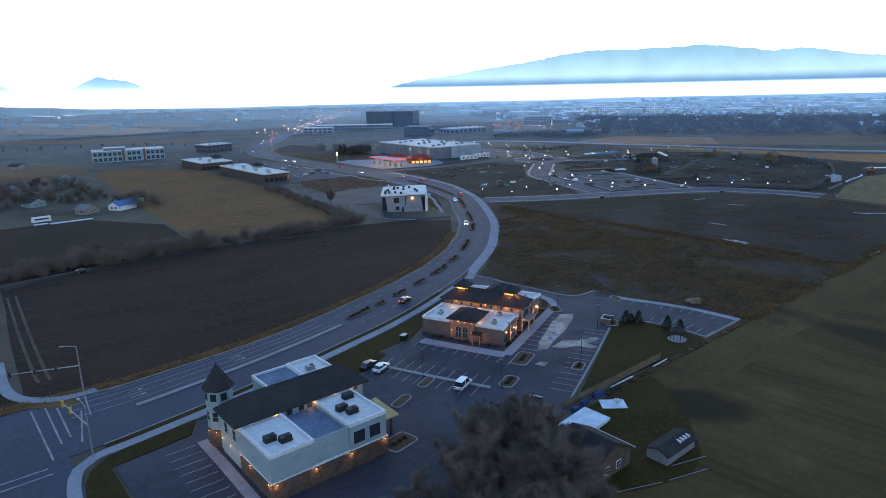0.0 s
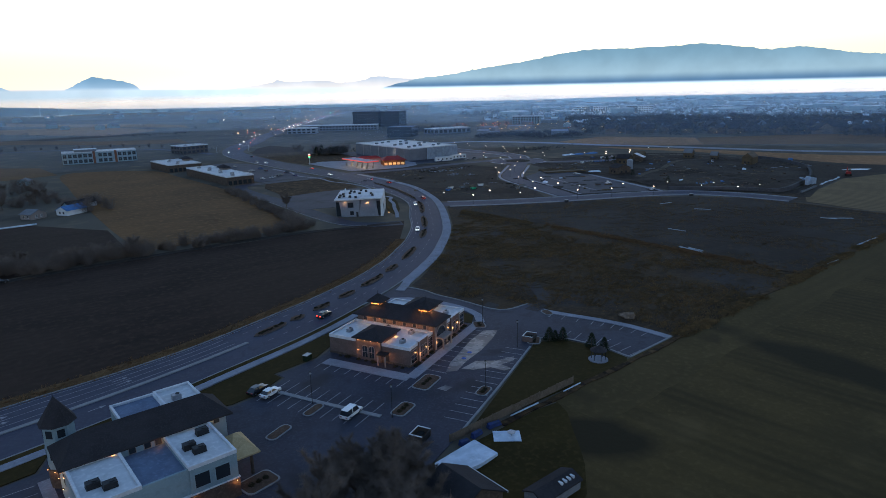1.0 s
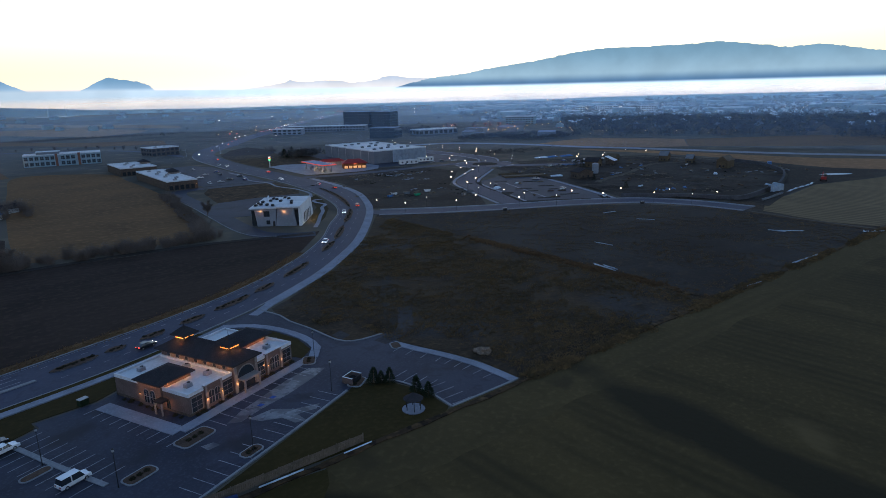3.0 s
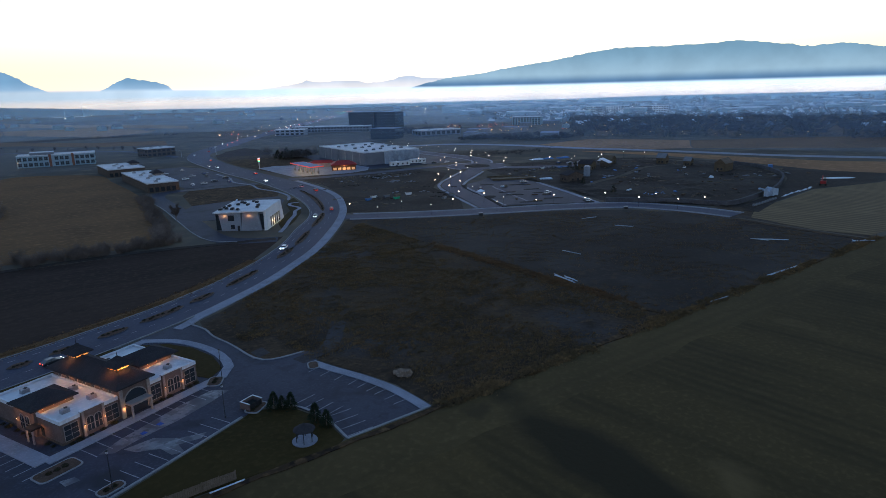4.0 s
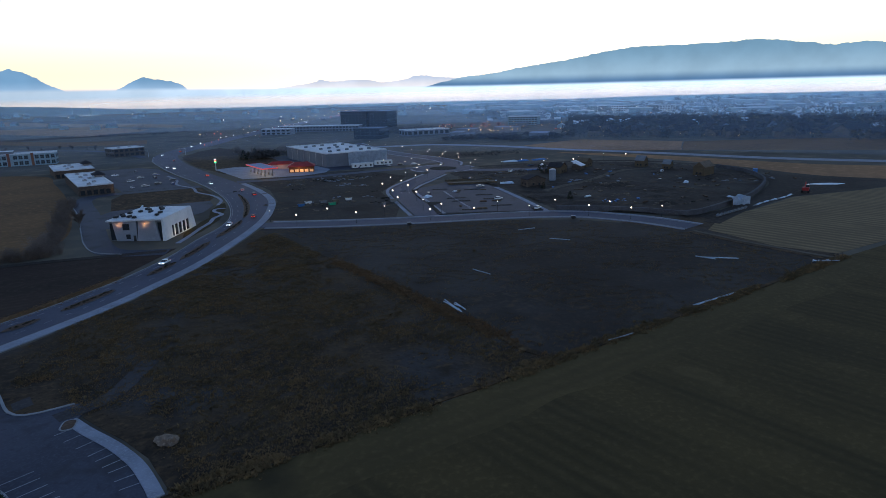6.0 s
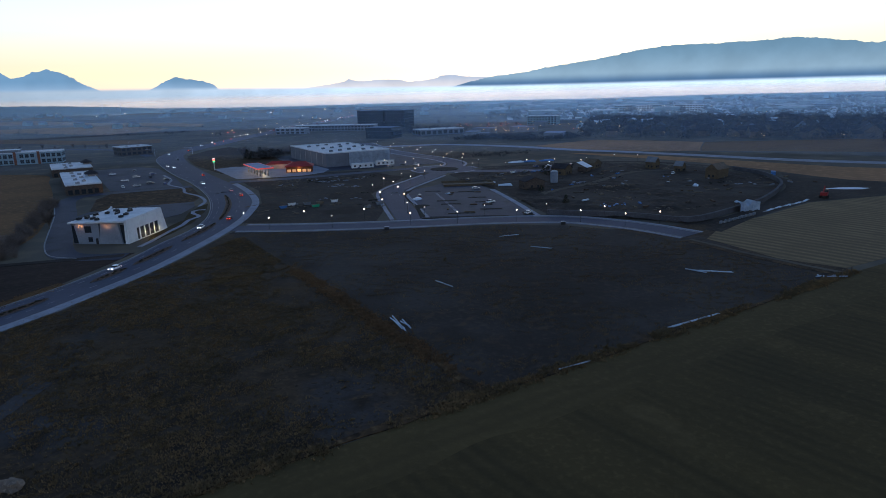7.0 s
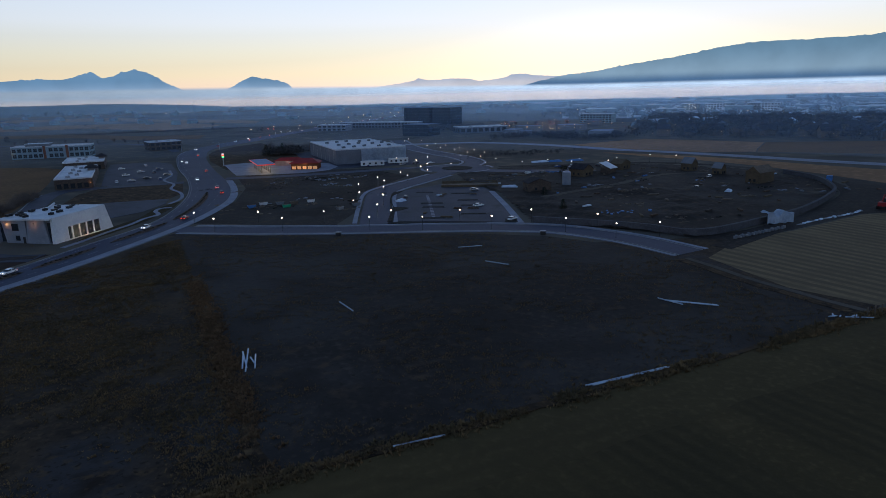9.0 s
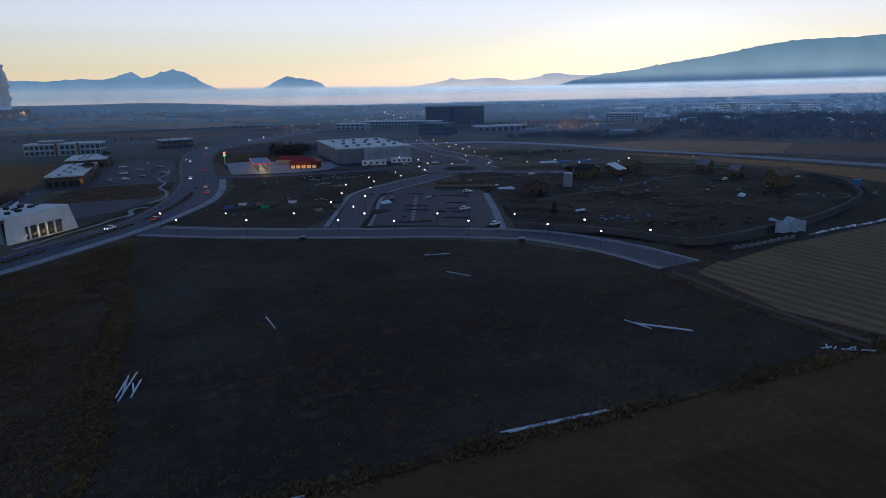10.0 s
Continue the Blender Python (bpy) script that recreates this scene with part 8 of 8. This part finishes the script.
# weeds in tufts over the rough field: real relief on the ground
def tufts(name, count, place, size, material, label, seed, patchy=True):
    """Clumps of dry blades, thick where the ground is weedy."""
    r = random.Random(seed)
    verts, faces = [], []
    while len(faces) < count * 4:
        x0, y0 = place(r)
        if patchy and noise.noise((x0 * 0.045, y0 * 0.045, seed)) + 0.45 * noise.noise((x0 * 0.16, y0 * 0.16, seed)) + r.gauss(0, 0.2) < -0.08:
            continue
        wide = r.uniform(0.3, 1.3)
        for n in range(r.randint(3, 12) if patchy else 2):
            x, y = x0 + r.gauss(0, wide), y0 + r.gauss(0, wide * 0.6)
            h = r.uniform(*size) * (1.25 - 0.3 * abs(x - x0))
            h = max(h, size[0])
            for i in range(4):
                a = r.uniform(0, math.tau)
                d = Vector((math.cos(a), math.sin(a), 0)) * h * r.uniform(0.4, 0.9)
                s = Vector((-d.y, d.x, 0)) * 0.45
                k = len(verts)
                c = Vector((x, y, 0.04))
                verts += [c - s, c + s, c + d + Vector((0, 0, h * r.uniform(0.7, 1.1)))]
                faces.append((k, k + 1, k + 2))
    me = bpy.data.meshes.new(name)
    me.from_pydata(verts, [], faces)
    me.materials.append(material)
    tagged(new(name, me), label, "weeds", "", "stuff")


def in_weeds(r):
    while True:
        x, y = r.uniform(142, 236), r.uniform(70, 232)
        if y < 149 + (x - 142) * 0.88 and x + 0.0 * y > 142 and not (x < 162 and y < 104) and not (x < 150 and y < 125):
            return x, y


def in_graded(r):
    while True:
        x, y = r.uniform(238, 362), r.uniform(71, 235)
        if y < 236 - (x - 238) * 0.55 and not (x > 350 and y > 160):
            return x, y


tufts("weed_tufts", 95000, in_weeds, (0.08, 0.32), TUFT, "brown weed tufts scattered over the rough field", 1)
tufts("weed_tufts_graded", 40000, in_graded, (0.07, 0.27), TUFT, "sparse brown weed tufts on graded soil", 2)
tufts("ridge_grass", 9000, lambda r: (236 + r.gauss(0, 1.2), r.uniform(70, 178)), (0.15, 0.5), STRAWTUFT, "tall dry grass along the field ridge", 3)
tufts("ridge_grass_north", 1400, lambda r: (r.uniform(212, 237), 175.4 + r.gauss(0, 0.7)), (0.12, 0.4), TUFT, "dry grass along the upper field edge", 13)
tufts("fence_line_grass", 15000, lambda r: (r.uniform(160, 370), 68.7 + r.gauss(0, 0.9)), (0.15, 0.5), TUFT, "dry grass along the field boundary", 4)
VLINE = curve_through(LEFT_EDGE[2:16], 1.0)
VNORM = normals(VLINE)


def on_verge(r):
    i = r.randrange(len(VLINE))
    p = VLINE[i] + VNORM[i] * (2.3 + r.gauss(0, 1.2))
    return p[0] + r.uniform(-0.8, 0.8), p[1] + r.uniform(-0.5, 0.5)


tufts("verge_grass", 7000, on_verge, (0.12, 0.42), STRAWTUFT, "tawny dry grass on the road verge", 5, False)

# ---- the far town ----
def far_trees(name, count, place, size, material, label, seed):
    r = random.Random(seed)
    verts, faces = [], []
    for i in range(count):
        x, y = place(r)
        h = r.uniform(*size)
        for j in range(34):
            a, q = r.uniform(0, math.tau), r.random()
            rad = h * 0.45 * math.sqrt(r.random())
            c = Vector((x + math.cos(a) * rad, y + math.sin(a) * rad, h * (0.25 + 0.7 * q * (1 - (rad / h) ** 2))))
            k = len(verts)
            for m in range(3):
                verts.append(c + Vector((r.gauss(0, 1), r.gauss(0, 1), r.gauss(0, 1))) * h * 0.085)
            faces.append((k, k + 1, k + 2))
    me = bpy.data.meshes.new(name)
    me.from_pydata(verts, [], faces)
    me.materials.append(material)
    tagged(new(name, me), label, "trees", "", "stuff")


def polar(r, b0, b1, d0, d1):
    b, d = radians(r.uniform(b0, b1)), math.sqrt(r.uniform(d0 * d0, d1 * d1))
    return 120 + d * math.sin(b), -22 + d * math.cos(b)


far_trees("town_trees", 2200, lambda r: polar(r, 47, 84, 720 + 140 * r.random() ** 2, 1200), (6, 13), FARTREE, "dark leafless trees across the distant town", 1)
far_trees("town_trees", 1500, lambda r: polar(r, 38, 84, 1150, 2000), (7, 13), FARTREE, "dark leafless trees across the distant town", 2)
far_trees("shore_trees", 900, lambda r: polar(r, 55, 88, 1900, 2700), (9, 17), FARTREE, "tree belt before the lake shore", 3)
far_trees("plain_trees", 420, lambda r: polar(r, -20, 40, 900, 2700), (4, 9), FARTREE, "scattered trees on the distant plain", 4)
THICKET = [(554, 568), (599, 553), (603, 505), (634, 482), (700, 500), (690, 560), (640, 590), (590, 590)]


def in_thicket(r):
    while True:
        x, y = r.uniform(550, 705), r.uniform(480, 595)
        if inside(THICKET, x, y) and noise.noise((x * 0.03, y * 0.03, 9)) > -0.18:
            return x, y


far_trees("thicket", 620, in_thicket, (2.5, 5.5), FARTREE, "low dark thicket on open ground before the town", 41)
far_trees("thicket", 130, lambda r: (500 + r.gauss(0, 22), 416 + r.gauss(0, 9)), (1.2, 2.8), FARTREE, "low dark scrub behind the site street", 42)
far_trees("station_trees", 90, lambda r: (343 + r.gauss(0, 6.5), 538 + r.gauss(0, 3)), (4.5, 8.5), FARTREE, "clump of dark trees behind the filling station", 43)
far_trees("office_trees", 110, lambda r: (622 + r.gauss(0, 22), 735 + r.gauss(0, 26)), (4, 8), FARTREE, "dark trees along the far street", 44)
for i, (x, y, h) in enumerate(((326, 543, 8.5), (329.5, 541, 7.0), (338, 537, 7.5))):
    evergreen(x, y, h, i)
HEDGE = curve_through([(40, 1290), (162, 1196), (240, 1070), (315, 1010), (378, 1032)], 4.0)
far_trees("field_hedge", 120, lambda r: tuple(HEDGE[r.randrange(len(HEDGE))] + np.array((r.gauss(0, 2), r.gauss(0, 2)))), (2, 4.5), FARTREE, "low dark hedge between fields", 7)
ROADSIDE = curve_through([(255, 690), (245, 752), (205, 812), (120, 850), (0, 872)], 9.0)
for i, p in enumerate(ROADSIDE[::2]):
    bare_tree(p[0] + 2 * math.sin(i * 3.0), p[1] + 2 * math.cos(i * 5.0), 5.5 + 1.5 * math.sin(i * 2.2), i, "small bare roadside tree", "roadside trees", i * 55)
ribbon("road_west", [(262, 640), (255, 690), (238, 760), (190, 818), (110, 856), (-40, 884)], -4, 4, -0.2, 0.1, ROADTOP, "narrow side road across the plain", "road")
far_trees("west_hill_trees", 500, lambda r: polar(r, -30, 3, 2300, 3100), (6, 14), FARTREE, "dark tree belt on the far shore", 6)


def far_houses(name, count, place, wall, roof, label, seed, size=(9, 14), height=(4, 7), flat=False):
    r = random.Random(seed)
    verts, faces, mats = [], [], []
    for i in range(count):
        x, y = place(r)
        a, sx, sy, h = radians(r.choice((-50, 40, 20, -35))), r.uniform(*size) / 2, r.uniform(*size) / 2, r.uniform(*height)
        c, s = math.cos(a), math.sin(a)
        P = lambda u, v, z: (x + u * c - v * s, y + u * s + v * c, z)
        k = len(verts)
        verts += [P(-sx, -sy, 0), P(sx, -sy, 0), P(sx, sy, 0), P(-sx, sy, 0), P(-sx, -sy, h), P(sx, -sy, h), P(sx, sy, h), P(-sx, sy, h)]
        f = [(0, 1, 5, 4), (1, 2, 6, 5), (2, 3, 7, 6), (3, 0, 4, 7)]
        m = [0] * 4
        if flat:
            f.append((4, 5, 6, 7))
            m.append(1)
        else:
            verts += [P(-sx * 1.08, 0, h + sy * 0.55), P(sx * 1.08, 0, h + sy * 0.55)]
            f += [(4, 5, 9, 8), (6, 7, 8, 9), (7, 4, 8), (5, 6, 9)]
            m += [1, 1, 0, 0]
        faces += [tuple(k + q for q in g) for g in f]
        mats += m
    me = bpy.data.meshes.new(name)
    me.from_pydata(verts, [], faces)
    me.materials.append(wall)
    me.materials.append(roof)
    me.polygons.foreach_set("material_index", mats)
    tagged(new(name, me), label, "houses", "", "stuff")


far_houses("town_houses", 420, lambda r: polar(r, 49, 84, 780, 1150), TIMBER, SHINGLE, "dark-roofed houses of the distant town", 1, (8, 15), (4, 7))
far_houses("town_houses", 460, lambda r: polar(r, 40, 84, 1150, 2100), WHITEWALL, GREYWALL, "pale small houses of the distant town", 2)
far_houses("town_houses", 420, lambda r: polar(r, 46, 84, 900, 1900), STUCCO, MEMBRANE, "pale-roofed small houses of the distant town", 12, (7, 12), (3, 6))
far_houses("town_blocks", 95, lambda r: polar(r, 36, 80, 1250, 2300), STUCCO, MEMBRANE, "pale flat-roofed blocks in the distant town", 3, (25, 70), (7, 16), True)
far_houses("business_blocks", 10, lambda r: polar(r, 36, 47, 760, 1100), GREYWALL, TERRACE, "low pale-roofed business blocks", 4, (14, 30), (4, 7), True)
far_houses("plain_houses", 90, lambda r: polar(r, -30, 36, 1300, 2700), STUCCO, GREYWALL, "scattered pale houses on the distant plain", 5, (9, 20), (4, 7))
far_houses("factory", 14, lambda r: polar(r, -13, -6.6, 2350, 2500), STONE, GREYWALL, "distant factory sheds by the lake", 6, (40, 90), (14, 30), True)


def far_lights(name, count, place, z, size, material, label, seed):
    r = random.Random(seed)
    bm = bmesh.new()
    for i in range(count):
        x, y = place(r)
        s = size * r.uniform(0.5, 1.1)
        zz = r.uniform(*z)
        bmesh.ops.create_cube(bm, size=s, matrix=Matrix.Translation((x, y, zz)))
    tagged(part(name, bm, material), label, "lights", "", "stuff")


TREERED = glow("dim_red_string_light", (1.0, 0.16, 0.10), 0.14)
FARWHITE = glow("far_headlight", (1.0, 0.86, 0.66), 0.7)
AMBER = glow("amber_highway_lamp", (1.0, 0.5, 0.2), 1.3)
far_lights("town_lights", 170, lambda r: polar(r, 38, 84, 800, 2200), (5, 9), 0.75, AMBER, "small warm lights of the distant town", 1)
far_lights("plain_lights", 26, lambda r: polar(r, -20, 40, 1200, 2700), (4, 9), 1.1, STREETGLOW, "small scattered lights on the plain", 2)
far_lights("shore_lights", 40, lambda r: polar(r, 43, 49, 2250, 2500), (6, 12), 1.15, WARM, "row of orange lights at a distant yard", 3)
far_lights("factory_lights", 60, lambda r: polar(r, -10, -6.6, 2300, 2400), (4, 18), 1.8, WARM, "orange lights of a distant factory", 4)
far_lights("office_lights", 3, lambda r: polar(r, 33, 47, 560, 980), (4, 8), 0.48, REDGLOW, "small red lights near distant offices", 5)

for i, b in enumerate((6, 13, 18.5, 24, 27.5, 31, 39, 44, 50, 53.5)):
    x, y = 120 + 2450 * math.sin(radians(b)), -22 + 2450 * math.cos(radians(b))
    t = thing("power_pylon", pose(x, y, 0, 0, 0, 30), "thin distant power line pylon", "pylon", "pylons")
    bm = bmesh.new()
    tube(bm, (0, 0, 0), (0, 0, 34), 0.7, 0.3, 4)
    part("mast", bm, METAL, t)
    for z in (26, 31):
        box_part("cross_arm", t, -5, 5, -0.25, 0.25, z, z + 0.5, METAL)

# dark gabled town houses in front of the trees
r = random.Random(31)
spot = 0
while spot < 30:
    b, d = radians(50.5 + spot * 1.12 + r.uniform(-0.5, 0.5)), 770 + r.uniform(0, 30) + (spot % 3) * 34
    gable_house("town_house", pose(120 + d * math.sin(b), -22 + d * math.cos(b), 0, 0, 0, r.choice((-52, 38, -40, 50))), r.uniform(11, 16), r.uniform(12, 20), r.uniform(5.2, 7.2), r.uniform(10, 12.5),
                (TIMBER, STONE, GREYWALL)[spot % 3], SHINGLE, "large dark-roofed town house among bare trees", 0.6, 3, "town houses", "house", TRIM)
    spot += 1
# pale apartment blocks behind the town
for k, (b, d, w, st) in enumerate(((48.6, 1390, 20, 4), (49.4, 1400, 14, 4), (50.3, 1395, 30, 4), (51.6, 1410, 16, 4), (53.2, 1400, 22, 4), (54.2, 1385, 30, 4), (60.5, 1460, 40, 3), (63.0, 1500, 46, 3))):
    a = radians(b)
    plain_building("apartment_block", pose(120 + d * math.sin(a), -22 + d * math.cos(a), 0, 0, 0, -50), w, 16, st * 4.0, (STUCCO, GREYWALL, WHITEWALL)[k % 3], "pale apartment block of the distant town", st, max(3, int(w / 5)), units=1)
far_lights("apartment_lights", 42, lambda r: polar(r, 48.3, 54.8, 1372, 1382), (3, 15), 0.9, FARWHITE, "lit windows of distant apartments", 31)
far_lights("town_house_lights", 46, lambda r: polar(r, 47, 84, 760, 800), (2.5, 6), 0.42, AMBER, "warm lights before the town houses", 32)
# small trees hung with red lights by the offices
for k, (x, y) in enumerate(((690, 752), (700, 744), (722, 728), (738, 718), (746, 716), (768, 720))):
    far_lights("red_tree_lights", 9, lambda r: (x + r.gauss(0, 2.2), y + r.gauss(0, 2.2)), (2.0, 7.5), 0.5, TREERED, "dim red lights strung in a bare tree", 50 + k)
    bare_tree(x, y, 8.0, k, "bare tree strung with dim red lights", "lit trees", k * 70)

# steam over the factory: one billowing column leaning with the wind
bm = bmesh.new()
rings_up, round_steps = 46, 30
grid = []
for i in range(rings_up + 1):
    s = i / rings_up
    wide = 15 + 16 * math.sin(s * 2.6) ** 2 * (1 - 0.55 * s)
    cx, cy, cz = -226 - 30 * s * s, 2404 + 6 * math.sin(s * 4), 12 + 215 * s
    ring = []
    for k in range(round_steps):
        a = k * math.tau / round_steps
        d = Vector((math.cos(a), math.sin(a), 0))
        q = d * 1.3 + Vector((0, 0, s * 7.0))
        bulge = 1 + 0.34 * abs(noise.noise(q * 1.6)) * 2 + 0.16 * abs(noise.noise(q * 4.1)) * 2 + 0.07 * noise.noise(q * 9.0)
        ring.append(bm.verts.new((cx + d.x * wide * bulge * 0.75, cy + d.y * wide * bulge * 0.75, cz + 3 * noise.noise(q * 3))))
    grid.append(ring)
for low_ring, high_ring in zip(grid, grid[1:]):
    for k in range(round_steps):
        j = (k + 1) % round_steps
        bm.faces.new((low_ring[k], low_ring[j], high_ring[j], high_ring[k]))
bm.faces.new(grid[-1])
tagged(part("steam_plume", bm, STEAM, smooth=True), "white steam plume rising above a distant factory", "steam")

# upright see-through sheets added over the plain to stand in for distance haze
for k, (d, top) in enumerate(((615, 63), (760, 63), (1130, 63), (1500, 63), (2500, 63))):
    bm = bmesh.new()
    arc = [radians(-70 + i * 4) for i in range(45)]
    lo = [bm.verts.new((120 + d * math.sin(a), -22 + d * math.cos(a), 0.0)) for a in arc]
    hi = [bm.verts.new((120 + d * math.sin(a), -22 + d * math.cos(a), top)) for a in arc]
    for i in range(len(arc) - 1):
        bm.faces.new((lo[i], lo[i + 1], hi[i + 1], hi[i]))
    tagged(part("haze_curtain", bm, FARHAZE if d > 2000 else HAZESHEET if d > 800 else THINHAZE), "upright see-through sheet adding blue distance haze over the plain", "mist", "", "structure")

# evening lights strung along the highway: amber lamps and the lights of far traffic


HIGHWAY = curve_through([(330, 722), (400, 845), (478, 940), (560, 1050), (650, 1168), (742, 1284), (863, 1437), (969, 1551)], 8.0)
HIGHNORM = normals(HIGHWAY)


def string_of_lights(name, spots, height, size, material, label, seed):
    """Small lights at shares of the highway's length, each some metres to its left."""
    r = random.Random(seed)
    bm = bmesh.new()
    for share, side in spots:
        i = min(int(share * (len(HIGHWAY) - 1)), len(HIGHWAY) - 1)
        p = HIGHWAY[i] + HIGHNORM[i] * (side + r.uniform(-1, 1))
        bmesh.ops.create_icosphere(bm, subdivisions=1, radius=size * r.uniform(0.4, 0.65), matrix=Matrix.Translation((p[0], p[1], height * r.uniform(0.9, 1.1))))
    tagged(part(name, bm, material), label, "lights", "", "stuff")


r = random.Random(21)
SIGNALRED = glow("red_signal_light", (1.0, 0.12, 0.06), 0.45)
SIGNALGREEN = glow("green_signal_light", (0.1, 1.0, 0.6), 0.35)
string_of_lights("highway_lamp_lights", [(0.03 + 0.058 * i + r.uniform(-0.012, 0.012), 15) for i in range(17) if i % 3], 8.5, 1.2, AMBER, "amber lamp lights along the highway", 11)
string_of_lights("highway_lamp_lights", [(0.1 + 0.075 * i + r.uniform(-0.02, 0.02), -15) for i in range(12) if i % 2], 8.5, 1.1, AMBER, "amber lamp lights along the highway", 12)
string_of_lights("highway_head_lights", [(s + r.uniform(-0.01, 0.01), 5) for s in (0.05, 0.13, 0.15, 0.17, 0.3, 0.36, 0.38, 0.42, 0.46, 0.5, 0.55, 0.58, 0.66, 0.7, 0.78)], 1.2, 1.1, FARWHITE, "white headlights of distant traffic", 13)
string_of_lights("highway_tail_lights", [(s + r.uniform(-0.01, 0.01), -5) for s in (0.02, 0.06, 0.09, 0.28, 0.33, 0.52, 0.72, 0.76, 0.8, 0.9, 0.95, 0.97, 0.99)], 1.4, 1.0, SIGNALRED, "red tail lights of distant traffic", 14)
string_of_lights("highway_signals", [(0.87, 9), (0.88, 3), (0.89, -4)], 7, 1.5, SIGNALGREEN, "green signals on the distant highway", 15)
string_of_lights("highway_signals", [(0.965, 8), (0.97, 2), (0.975, -4), (0.985, 5), (0.12, 8), (0.11, -3)], 7, 1.5, SIGNALRED, "red signals on the distant highway", 16)
far_lights("junction_lights", 34, lambda r: (r.uniform(640, 800), r.uniform(560, 760)), (3, 8), 0.6, AMBER, "amber lights round distant shops", 14)
